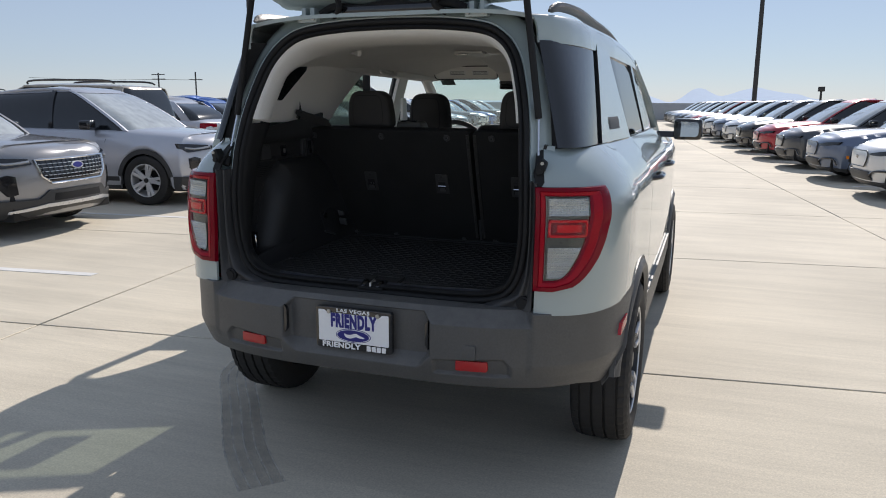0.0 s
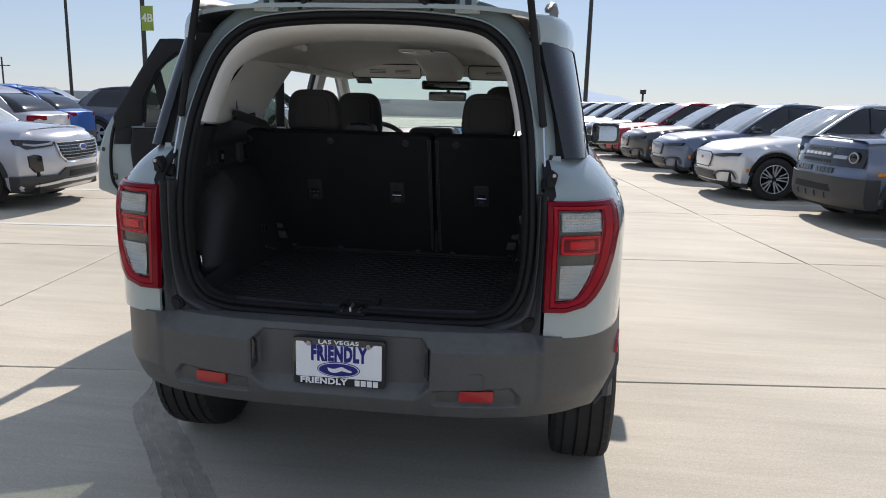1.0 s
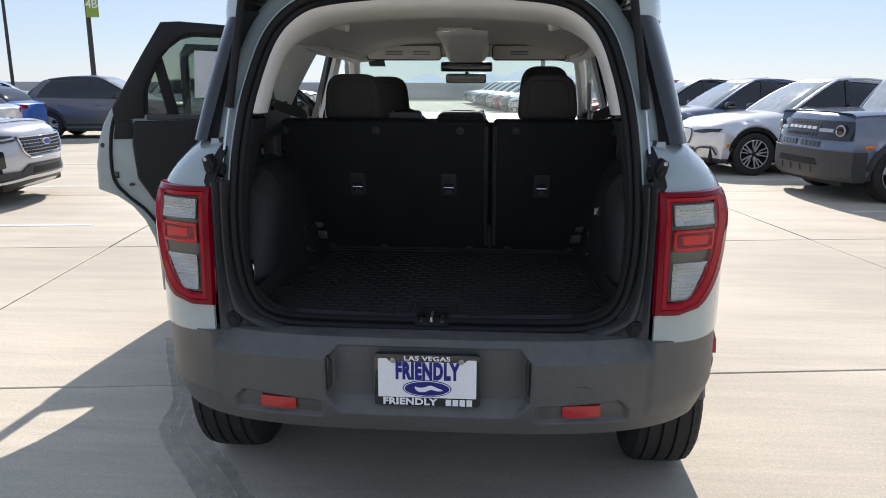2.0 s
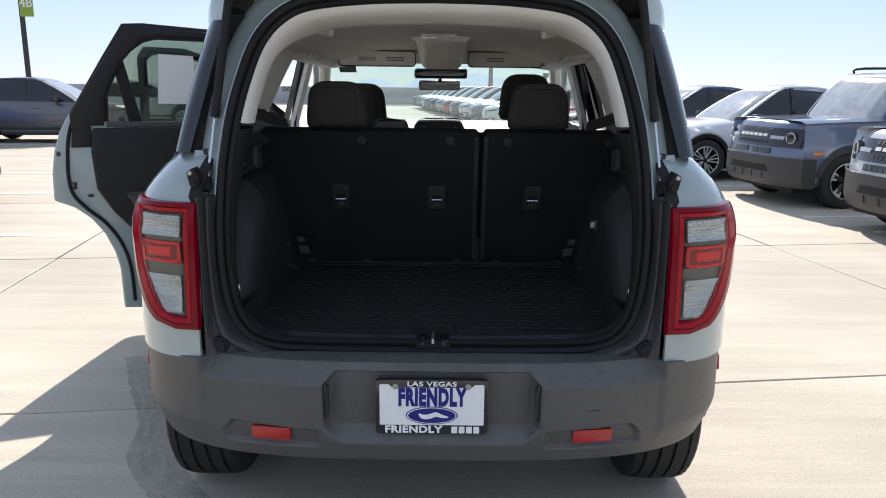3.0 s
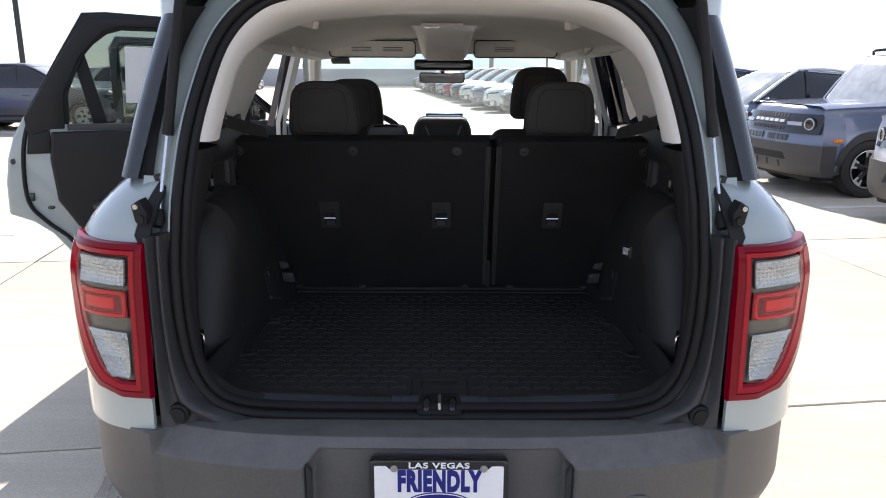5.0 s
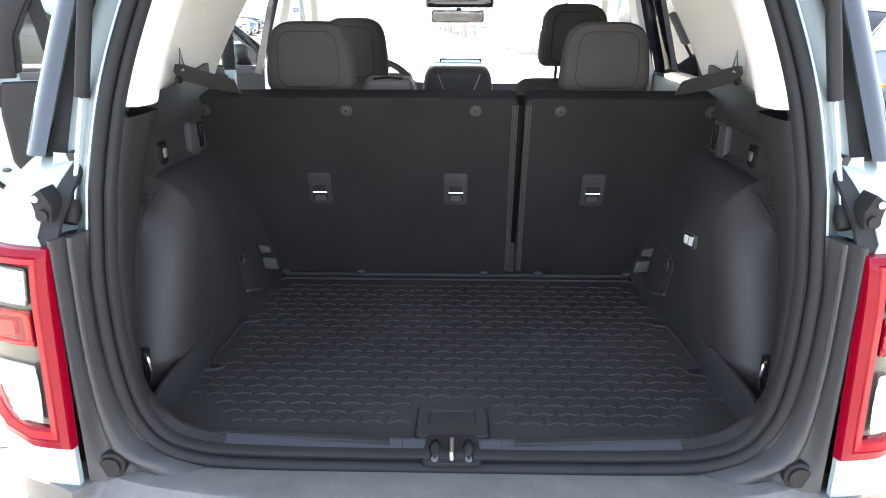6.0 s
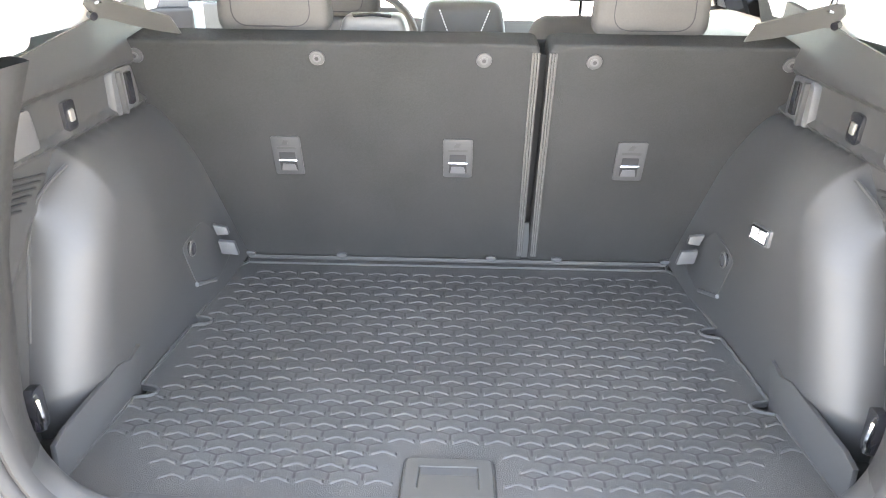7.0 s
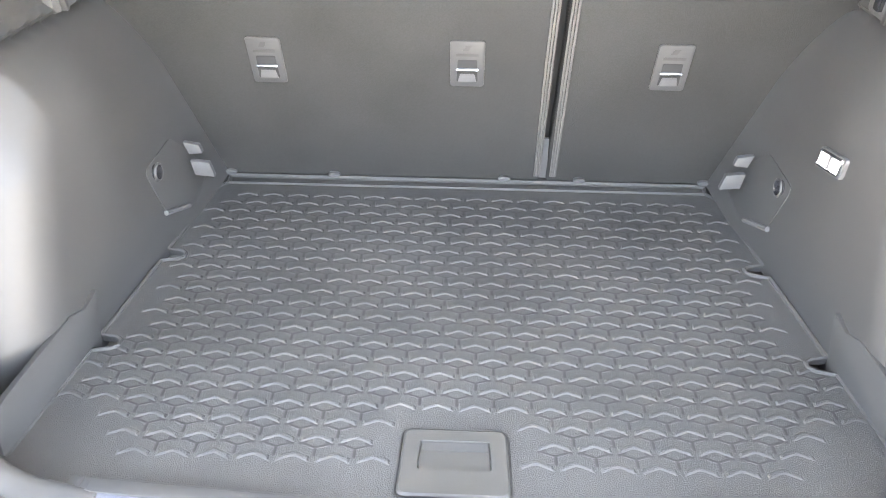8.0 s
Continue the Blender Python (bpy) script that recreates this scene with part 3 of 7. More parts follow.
# --- bumper ---
def bumper_point(u, v, out=0.0):
    """u: -1 to 1 round the tail, v: 0 at the lower lip to 1 at the shelf's back edge."""
    s, t = (1 if u >= 0 else -1), abs(u)
    bend = math.asin((0.70 / 0.958) ** (1 / 0.60))
    th = math.asin((0.70 * t / 0.62 / 0.958) ** (1 / 0.60)) if t < 0.62 else lerp(bend, math.pi / 2, (t - 0.62) / 0.38)
    px, py = 0.958 * math.sin(th) ** 0.60, 0.78 - 0.80 * math.cos(th) ** 0.56
    q = 2 * th / math.pi
    z = lerp(lerp(0.475, 0.40, smooth(0.55, 0.95, q)), lerp(0.762, 0.782, smooth(0.42, 0.60, q)), min(1.0, v / 0.88))
    stop = REAR_AXLE - math.sqrt(max(0.0, 0.47 ** 2 - (z - 0.36) ** 2))
    py = min(py, stop)
    inn = 0.075 * max(0.0, (0.57 - z) / 0.17) ** 1.6
    # sloping upper band between the corner creases
    inn += 0.058 * max(0.0, (z - 0.708) / 0.055) * clamp((0.672 - px) / 0.014)
    # plate bay with its sloping ledge
    edge = np.interp(z, (0.535, 0.585, 0.71, 0.752), (0.268, 0.312, 0.314, 0.292))
    bay = smooth(0.0, 0.024, edge - px) * clamp((0.756 - z) / 0.014) * clamp((z - 0.535) / 0.048)
    inn = max(inn, 0.042 * bay) if z > 0.70 else inn + 0.042 * bay
    # stepped pads that carry the reflectors
    top = np.interp(px, (0.30, 0.575, 0.605), (0.574, 0.592, 0.560))
    pad = smooth(0.0, 0.020, px - 0.314) * smooth(0.0, 0.020, 0.611 - px) * clamp((top - z) / 0.009) * clamp((z - 0.518) / 0.010)
    inn += 0.016 * pad
    # raised corner
    inn -= 0.007 * clamp((px - 0.655) / 0.020) * clamp((0.79 - z) / 0.03) * clamp((z - 0.52) / 0.05)
    inn -= out
    nx, ny = px / 0.958 * math.sin(th), -max(0.12, math.cos(th))
    k = 1 / math.hypot(nx, ny)
    x, y = px - inn * nx * k, py - inn * ny * k
    if v > 0.88:
        w = (v - 0.88) / 0.12
        y, z = lerp(y, max(y, 0.14) + 0.02, smooth(0, 1, w)), z + 0.005 * math.sin(w * math.pi) - 0.010 * w
        x = lerp(x, min(x, 0.92), w)
    return Vector((s * x, y, z))


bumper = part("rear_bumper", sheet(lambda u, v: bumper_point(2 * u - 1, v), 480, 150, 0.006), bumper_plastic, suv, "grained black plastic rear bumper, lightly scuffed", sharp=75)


def fine_outline(poly, step=0.02):
    """The outline with its long edges cut into short ones."""
    out = []
    for i, p in enumerate(poly):
        q = poly[(i + 1) % len(poly)]
        n = max(1, int(math.hypot(q[0] - p[0], q[1] - p[1]) / step))
        out += [Vector((lerp(p[0], q[0], k / n), lerp(p[1], q[1], k / n))) for k in range(n)]
    return out


def bumper_on(x, z):
    """The bumper's face at x and height z."""
    best = None
    for i in range(400):
        u = -0.75 + 1.5 * i / 399
        p = bumper_point(u, 0.5)
        if best is None or abs(p.x - x) < abs(best[1].x - x):
            best = (u, p)
    v = 0.5
    for _ in range(40):
        v += (z - bumper_point(best[0], v).z) * 1.5
    return bumper_point(best[0], min(v, 0.88))


for s in (-1, 1):
    pts = rounded([(-0.058, -0.019), (0.058, -0.019), (0.058, 0.019), (-0.058, 0.019)], 0.008)
    pts = fine_outline(pts)
    face = table(sorted((s * 0.462 + d, bumper_on(s * 0.462 + d, 0.557).y) for d in (-0.06, -0.03, 0.0, 0.03, 0.06)))
    part("reflector", prism([(s * 0.462 + a, 0.557 + b) for a, b in pts], lambda a, b, d: (a, face(a) + d, b), -0.010, 0.03, 0.003), reflector_red, bumper, "red bumper reflector")
y0 = bumper_on(0.445, 0.612).y
part("tow_cover", prism([(0.445 + a, 0.612 + b) for a, b in rounded([(-0.036, -0.027), (0.036, -0.027), (0.036, 0.027), (-0.036, 0.027)], 0.010)], on_xz, y0 - 0.0014, y0 + 0.02, 0.001), plastic, bumper)
for s in (-1, 1):
    part("side_marker", prism([(0.36, 0.625), (0.44, 0.645), (0.455, 0.69), (0.375, 0.67)], lambda a, b, d: (s * (0.925 + (a - 0.36) * 0.13 + d), a, b), -0.02, 0.024, 0.003), reflector_red, bumper, "red side reflector")
    part("bay_insert", prism([(0, 0), (0.012, 0.02), (0.012, 0.095), (0, 0.115)], lambda a, b, d: (s * (0.302 - a), d, 0.605 + b), -0.012, 0.006, 0.001), gloss_black, bumper)
    part("valance_skid", prism([(s * a, b) for a, b in ((0.16, 0.478), (0.30, 0.482), (0.24, 0.494), (0.18, 0.492))], on_xz, 0.02, 0.10, 0.003), plastic, bumper)

# --- plate and its frame ---
frame_outer = rounded([(-0.159, 0.568), (0.159, 0.568), (0.159, 0.731), (-0.159, 0.731)], 0.012)
frame_part = part("plate_frame", prism(frame_outer, on_xz, -0.012, 0.012, 0.003), gloss_black, bumper, "black dealer plate frame with white lettering")
window = rounded([(-0.147, 0.596), (0.147, 0.596), (0.147, 0.718), (0.120, 0.718), (0.112, 0.709), (-0.112, 0.709), (-0.120, 0.718), (-0.147, 0.718)], 0.004)
part("plate", prism(window, on_xz, -0.0132, -0.0122), plate_white, frame_part, "white dealer plate with blue lettering")
UP = pose(0, 0, 0, 90, 0, 0)


def on_plate(x, z, deep=-0.0138):
    return Matrix.Translation((x, deep, z)) @ UP


letters("lettering", "LAS VEGAS", 0.0195, plate_white, frame_part, on_plate(0.0, 0.7195), 0.0005, 1.38, spacing=1.08)
letters("lettering", "FRIENDLY", 0.0285, plate_white, frame_part, on_plate(-0.052, 0.5822), 0.0012, 1.20, spacing=1.08)
for k in range(4):
    part("plain_letter_bar", prism([(a, b) for a, b in ((0.056 + 0.0208 * k, 0.5722), (0.0725 + 0.0208 * k, 0.5722), (0.0725 + 0.0208 * k, 0.5922), (0.056 + 0.0208 * k, 0.5922))], on_xz, -0.0145, -0.0130), plate_white, frame_part)
letters("lettering", "FRIENDLY", 0.070, plate_blue, frame_part, on_plate(0.0, 0.678), 0.0042, 0.555, spacing=1.12)


def oval(rx, rz, n=40):
    return [(rx * math.cos(2 * math.pi * k / n), rz * math.sin(2 * math.pi * k / n)) for k in range(n)]


part("badge_rim", prism([(a, 0.6255 + b) for a, b in oval(0.0735, 0.0270)], on_xz, -0.0140, -0.0125), plate_blue, frame_part)
part("badge_ring", prism([(a, 0.6255 + b) for a, b in oval(0.0700, 0.0245)], on_xz, -0.0146, -0.0135), plate_white, frame_part)
part("badge", prism([(a, 0.6255 + b) for a, b in oval(0.0670, 0.0222)], on_xz, -0.0152, -0.0140), plate_blue, frame_part, "plain blue oval badge")
part("badge_mark", prism([(a * (1 - 0.2 * math.sin(a * 90)), 0.6255 + b + 0.004 * math.sin(a * 110)) for a, b in oval(0.042, 0.0075)], on_xz, -0.0157, -0.0150), plate_white, frame_part)
for s in (-1, 1):
    part("plate_screw", prism([(s * 0.102 + a, 0.7125 + b) for a, b in oval(0.0085, 0.0085, 14)], on_xz, -0.0165, -0.012, 0.001), steel, frame_part)

# --- tail lamps ---
lamp_out = table([(0.845, 0.105), (0.847, 0.155), (0.855, 0.205), (0.868, 0.252), (0.888, 0.302), (0.915, 0.352), (0.96, 0.42), (1.02, 0.475), (1.10, 0.518), (1.19, 0.530), (1.21, 0.515)])
cave_out = table([(0.884, 0.110), (0.889, 0.142), (0.902, 0.176), (0.92, 0.206), (0.96, 0.252), (1.02, 0.300), (1.10, 0.332), (1.18, 0.342)])


def lamp_loop(z0, z1, inner, outer):
    """A closed outline on the rear corner: down the outer edge, in along the foot, up the inner edge, out along the top."""
    zs = [lerp(z1, z0, k / 22) for k in range(23)]
    down = [(outer(z), z) for z in zs]
    foot = [(lerp(outer(z0), inner(z0), k / 8), z0) for k in range(1, 8)]
    up = [(inner(z), z) for z in zs[::-1]]
    top = [(lerp(inner(z1), outer(z1), k / 10), z1) for k in range(1, 10)]
    return down + foot + up + top


def between(a, b, k):
    return [(lerp(p[0], q[0], k), lerp(p[1], q[1], k)) for p, q in zip(a, b)]


LAMP_RIM = lamp_loop(0.845, 1.21, lambda z: 0.004, lamp_out)
LAMP_CAVE = lamp_loop(0.884, 1.18, lambda z: 0.052, cave_out)


def lamp_ring(steps, a=LAMP_RIM, b=LAMP_CAVE):
    """A band between two outlines; steps: (how far across, how far out)."""
    bm = bmesh.new()
    add_quads(bm, [[skin(t, z, out) for t, z in between(a, b, k)] for k, out in steps], False, True)
    return bm


def lamp_patch(z0, z1, t0, t1, out, thick, nu=14, nv=10):
    """A pane on the corner; t0 and t1 give its edges at each height."""
    return sheet(lambda u, v: skin(lerp(t0(lerp(z0, z1, v)), t1(lerp(z0, z1, v)), u), lerp(z0, z1, v), out), nu, nv, thick)


def facet_pane(z0, z1, t0, t1, out, nu, nv):
    """A bowl of small moulded prisms that glint singly."""
    bm = bmesh.new()
    for i in range(nu):
        for j in range(nv):
            cell = []
            for a, b in ((i, j), (i + 1, j), (i + 1, j + 1), (i, j + 1)):
                z = lerp(z0, z1, b / nv)
                cell.append(skin(lerp(t0(z), t1(z), a / nu), z, out + 0.004 * ((2 * a / nu - 1) ** 2 + (2 * b / nv - 1) ** 2)))
            mid = sum(cell, Vector()) / 4
            peak = bm.verts.new(mid + Vector((0.25, -0.9, 0.1)).normalized() * 0.0032 + Vector((0.0012 * ((i * 7 + j * 3) % 5 - 2), 0, 0.0010 * ((i * 5 + j * 11) % 5 - 2))))
            ring = [bm.verts.new(p) for p in cell]
            for k in range(4):
                bm.faces.new((ring[k], ring[(k + 1) % 4], peak))
    return bm


def racetrack(z0, z1, t0, t1, out, r):
    pts = rounded(fine_outline([(t0, z0), (t1, z0), (t1, z1), (t0, z1)], 0.04), 0.012, 3)
    return tube([skin(p[0], p[1], out) for p in pts], r, 8, True)


cave_in = lambda z: 0.056
lens_in, lens_out = (lambda z: 0.068), (lambda z: cave_out(z) - 0.014)
for s in (1, -1):
    keep = (lambda bm: bm) if s > 0 else mirrored
    lamp = part("tail_lamp", keep(lamp_ring(((0.0, -0.004), (0.0, 0.010), (0.05, 0.0145), (0.42, 0.0165), (0.46, 0.0150), (0.50, 0.0162), (0.88, 0.0135), (1.0, 0.010), (1.02, 0.001)))), red_lens, suv, "red and clear tail lamp", 30)
    glow = lamp_ring(((0.50, 0.0160), (0.53, 0.0178), (0.86, 0.0150), (0.90, 0.0125)))
    part("inner_rim", keep(glow), bright_red, lamp, "brighter red light guide", 30)
    part("housing", keep(lamp_patch(0.886, 1.179, cave_in, cave_out, 0.003, 0.002, 18, 24)), lamp_housing, lamp, "smoked grey lamp insert", 50)
    part("reversing_lens", keep(facet_pane(1.112, 1.172, lens_in, lens_out, 0.0045, 14, 7)), clear_lens, lamp, "clear ribbed lens", 5)
    part("lens_frame", keep(racetrack(1.110, 1.174, 0.066, 0.330, 0.008, 0.0028)), lamp_housing, lamp)
    part("brake_lens", keep(lamp_patch(1.036, 1.100, lambda z: 0.062, lambda z: cave_out(z) - 0.006, 0.0085, 0.005)), red_lens, lamp, "bright red lens", 50)
    part("brake_ring", keep(racetrack(1.042, 1.094, 0.072, 0.308, 0.0105, 0.0046)), brake_red, lamp)
    part("brake_core", keep(lamp_patch(1.056, 1.082, lambda z: 0.112, lambda z: 0.268, 0.0130, 0.005)), brake_red, lamp, "", 50)
    part("turn_lens", keep(facet_pane(0.893, 1.002, lens_in, lambda z: max(0.10, cave_out(z) - 0.012), 0.0045, 14, 12)), clear_lens, lamp, "clear ribbed lens", 5)
    part("lamp_cover", keep(lamp_patch(0.888, 1.177, cave_in, lambda z: cave_out(z) - 0.003, 0.0158, 0.0, 18, 24)), clear_glass, lamp, "clear outer cover", 60)

# --- the tailgate opening ---
HALF = [(0.0, 0.757), (0.20, 0.757), (0.38, 0.760), (0.48, 0.769), (0.553, 0.80), (0.600, 0.87), (0.621, 0.98), (0.625, 1.11), (0.617, 1.26),
        (0.600, 1.43), (0.572, 1.56), (0.533, 1.67), (0.470, 1.745), (0.380, 1.787), (0.20, 1.808), (0.0, 1.813)]
opening_y = table([(0.7, 0.145), (1.15, 0.145), (1.30, 0.165), (1.44, 0.21), (1.60, 0.27), (1.82, 0.36)])
right_half = [(p.x, opening_y(p.y), p.y) for p in spline([(a, b) for a, b in HALF], 5)]
ring = right_half + [(-x, y, z) for x, y, z in right_half[-2:0:-1]]
top_half = [p for p in right_half if p[2] > 1.185]
over = top_half + [(-x, y, z) for x, y, z in top_half[-2::-1]]
edge_x = table([(p[2], p[0]) for p in right_half if p[2] > 0.81])

part("tailgate_seal", sweep(ring, [(0.004, 0.012), (0.006, -0.004), (-0.001, -0.013), (-0.010, -0.013), (-0.016, -0.003), (-0.018, 0.004), (-0.022, -0.004), (-0.029, -0.006), (-0.035, 0.000), (-0.037, 0.014)], True), rubber, suv, "black rubber tailgate seal", 60)
part("opening_flange", sweep(over, [(-0.004, 0.004), (0.012, 0.000), (0.020, 0.012), (0.050, 0.038), (0.072, 0.052), (0.078, 0.09)]), paint, suv, sharp=60)


def corner_black():
    def f(u, v):
        z = lerp(0.760, 1.222, v)
        x0 = edge_x(max(z, 0.815)) + 0.002 if z > 0.815 else lerp(0.40, edge_x(0.815) + 0.002, smooth(0.755, 0.815, z))
        x1 = 0.660
        y = lerp(0.148, lerp(0.128, 0.085, smooth(0.6, 1, u)), smooth(0.1, 0.5, u)) - 0.022 * smooth(0.15, 0.4, u) * smooth(0.8, 0.5, u)
        return (lerp(x0, x1, u), y, z)
    return sheet(f, 20, 26, 0.01)


both("lower_corner_trim", corner_black, jamb_black, suv, "black plastic trim beside the tailgate opening", 50)


def rubber_plug():
    bm = prism([(0.626 + a, 0.785 + b) for a, b in oval(0.027, 0.027, 26)], on_xz, 0.100, 0.15, 0.004)
    add_prism(bm, [(0.626 + a, 0.785 + b) for a, b in oval(0.019, 0.019, 26)], on_xz, 0.094, 0.12)
    return bm


both("rubber_plug", rubber_plug, rubber, suv, "round black rubber plug")


def shoulder_fill():
    return sheet(lambda u, v: (lerp(0.622, 0.700, u), lerp(0.205, lerp(0.125, 0.215, smooth(0.2, 1.0, v)), u ** 2), lerp(1.215, 1.345, v)), 6, 8, 0.008)


both("shoulder_inner_panel", shoulder_fill, paint, suv, sharp=60)


def bracket():
    bm = prism([(0.660, 1.248), (0.686, 1.262), (0.692, 1.292), (0.672, 1.306), (0.656, 1.275)], on_xz, 0.105, 0.15, 0.004)
    add_tube(bm, [(0.672, 0.098, 1.262), (0.672, 0.12, 1.262)], 0.010, 12)
    return bm


both("strut_bracket", bracket, rubber, suv, "black strut bracket")
both("bracket_bolt", lambda: tube([(0.680, 0.100, 1.290), (0.680, 0.112, 1.290)], 0.006, 10), steel, suv)

# --- gas struts ---
for s in (-1, 1):
    strut = part("gas_strut", tube([(s * 0.637, 0.218, 1.44), (s * 0.608, 0.232, 1.63), (s * 0.548, 0.262, 2.02)], 0.0125, 12), rubber, suv, "black gas strut with bright rod")
    part("rod", tube([(s * 0.653, 0.165, 1.255), (s * 0.637, 0.218, 1.442)], 0.0045, 10), chrome, strut, "bright steel rod")
    part("ball_joint", tube([(s * 0.654, 0.148, 1.236), (s * 0.653, 0.158, 1.252), (s * 0.652, 0.168, 1.272)], [0.013, 0.016, 0.010], 10), rubber, strut)

# --- greenhouse ---
def gx(y, z):
    return lerp(glass_foot(y), glass_head(y), min(1.0, max(0.0, (z - BELT) / 0.39)))


def glass_front(z):
    """The corner glass ends farther forward towards the roof."""
    return lerp(0.585, 0.80, min(1.0, max(0.0, (z - BELT) / 0.39)))


def corner_glass():
    def f(u, v):
        z = lerp(BELT + 0.004, 1.716, v)
        front = glass_front(z)
        k = (z - BELT) / 0.39
        xi, yr = lerp(0.712, 0.612, k), lerp(0.205, 0.285, k)
        th = u * math.pi / 2
        e = lerp(0.75, 1.0, k ** 2)
        return (xi + (gx(front, z) - xi) * math.sin(th) ** e, front - (front - yr) * math.cos(th) ** e, z)
    return sheet(f, 26, 12, 0.006)


both("corner_quarter_glass", corner_glass, dark_glass, suv, "dark privacy glass wrapped round the rear corner", 60)


def corner_gap():
    def f(u, v):
        z = lerp(1.335, 1.735, v)
        k = (z - 1.335) / 0.39
        return (lerp(edge_x(z) + 0.064, lerp(0.720, 0.620, k), u), lerp(opening_y(z) + 0.056, lerp(0.228, 0.308, k), u), z)
    return sheet(f, 4, 10, 0.006)


both("corner_gap_trim", corner_gap, rubber, suv, "", 60)


def c_pillar():
    def f(u, v):
        z = lerp(BELT + 0.003, 1.735, v)
        y = lerp(glass_front(z) + 0.006, 1.262 - 0.16 * v, u)
        return (gx(y, z) + 0.008, y, z)
    return sheet(f, 8, 10, 0.02)


both("glass_edge_seal", lambda: sheet(lambda u, v: (gx(glass_front(lerp(1.34, 1.712, v)), lerp(1.34, 1.712, v)) + 0.009, glass_front(lerp(1.34, 1.712, v)) + lerp(-0.005, 0.005, u), lerp(1.34, 1.712, v)), 2, 10, 0.01), rubber, suv, "", 60)
both("rear_pillar", c_pillar, paint, suv, sharp=60)


def vent_badge():
    bm = bmesh.new()
    for k in range(7):
        add_prism(bm, [(0.80 + 0.0, 1.392 + 0.006 * k), (1.02, 1.392 + 0.006 * k), (1.02, 1.395 + 0.006 * k), (0.80, 1.395 + 0.006 * k)], lambda a, b, d: (gx(a, b) + d, a, b), 0.006, 0.012)
    add_prism(bm, rounded([(0.79, 1.386), (1.03, 1.386), (1.03, 1.438), (0.79, 1.438)], 0.006), lambda a, b, d: (gx(a, b) + d, a, b), 0.004, 0.0085)
    return bm


both("pillar_vent", vent_badge, latch_grey, suv)


def side_pane(y0, y1, top):
    def f(u, v):
        y = lerp(y0, y1, u)
        z = lerp(BELT - 0.01, top(y), v)
        return (gx(y, z) - 0.006, y, z)
    return sheet(f, 14, 8, 0.004)


roof_line = table([(0.3, 1.728), (2.45, 1.722), (2.7, 1.64), (3.2, 1.345)])
part("rear_door_window", side_pane(1.08, 2.09, roof_line), privacy, right_rear_door, "dark privacy glass", 60)
part("front_door_window", side_pane(2.15, 3.16, roof_line), clear_glass, right_front_door, "clear glass", 60)


def window_strip(y0, y1):
    return sheet(lambda u, v: (glass_foot(lerp(y0, y1, u)) + lerp(0.006, 0.0, v), lerp(y0, y1, u), lerp(BELT - 0.022, BELT + 0.006, v)), 10, 3, 0.01)


# black band added inside the pane to stand for its dark look
part("dark_glass_band", sheet(lambda u, v: (gx(1.4, lerp(1.30, 1.725, v)) - 0.030, lerp(1.12, 1.44, u) + 0.25 * max(0.0, lerp(1.30, 1.725, v) - 1.385), lerp(1.30, 1.725, v)), 6, 8, 0.012), rubber, right_rear_door, "black band added where the rear door glass looks dark", 60)
part("belt_moulding", window_strip(1.27, 2.115), gloss_black, right_rear_door)
part("belt_moulding", window_strip(2.13, 3.14), gloss_black, right_front_door)


def b_pillar():
    return sheet(lambda u, v: (gx(2.12, lerp(BELT, 1.73, v)) + 0.002, lerp(2.075, 2.165, u), lerp(BELT - 0.01, 1.735, v)), 3, 8, 0.03)


both("centre_pillar", b_pillar, gloss_black, suv, "", 60)
both("pillar_trim", lambda: sheet(lambda u, v: (gx(2.1, lerp(0.5, 1.70, v)) - 0.05, lerp(2.03, 2.17, u), lerp(0.5, 1.70, v)), 4, 10, 0.02), beige_hard, suv)


def a_pillar():
    return tube([(0.82, 3.22, 1.29), (0.775, 2.85, 1.52), (0.72, 2.52, 1.70), (0.715, 2.40, 1.735)], 0.032, 8)


both("front_pillar", a_pillar, paint, suv)


roof_half = table([(0.270, 0.590), (0.285, 0.622), (0.316, 0.658), (0.36, 0.682), (0.43, 0.706), (0.55, 0.727), (0.66, 0.736), (1.3, 0.752), (2.5, 0.740)])


def roof_point(x, y, drop=0.0):
    k = min(1.0, abs(x) / (roof_half(y) - 0.036))
    z = 1.810 + 0.034 * (1 - k ** 4.0) - 0.10 * max(0.0, (y - 1.5) / 1.0) ** 2.2 * (1 - 0.6 * k) - 0.004 * max(0.0, (0.8 - y) / 0.5) ** 2
    return Vector((x, y, z - drop))


part("roof", sheet(lambda u, v: roof_point(math.sin((u - 0.5) * math.pi) * (-0.036 + roof_half(lerp(0.325 - 0.045 * abs(2 * u - 1), 2.47, v))), lerp(0.325 - 0.045 * abs(2 * u - 1), 2.47, v)), 40, 60, 0.015), paint, suv, sharp=60)


def side_rail_panel():
    def f(u, v):
        y = lerp(0.280, 2.47, u)
        top = roof_point(roof_half(y), y).z
        return (roof_half(y) + 0.001 - 0.036 * v ** 2.4, y, lerp(1.708 - 0.05 * max(0.0, y - 2.2), top + 0.002, 1 - (1 - v) ** 1.5))
    return sheet(f, 60, 10, 0.012)


both("roof_side", side_rail_panel, paint, suv, sharp=60)


def roof_rail():
    pts = spline([(0.630, 0.36, 1.826), (0.642, 0.48, 1.852), (0.655, 0.80, 1.866), (0.652, 1.15, 1.864), (0.652, 1.7, 1.856), (0.655, 2.10, 1.820), (0.66, 2.26, 1.775)], 5)
    return tube(pts, [0.006 + 0.015 * smooth(0, 3, min(i, len(pts) - 1 - i)) for i in range(len(pts))], 8, squash=0.7)


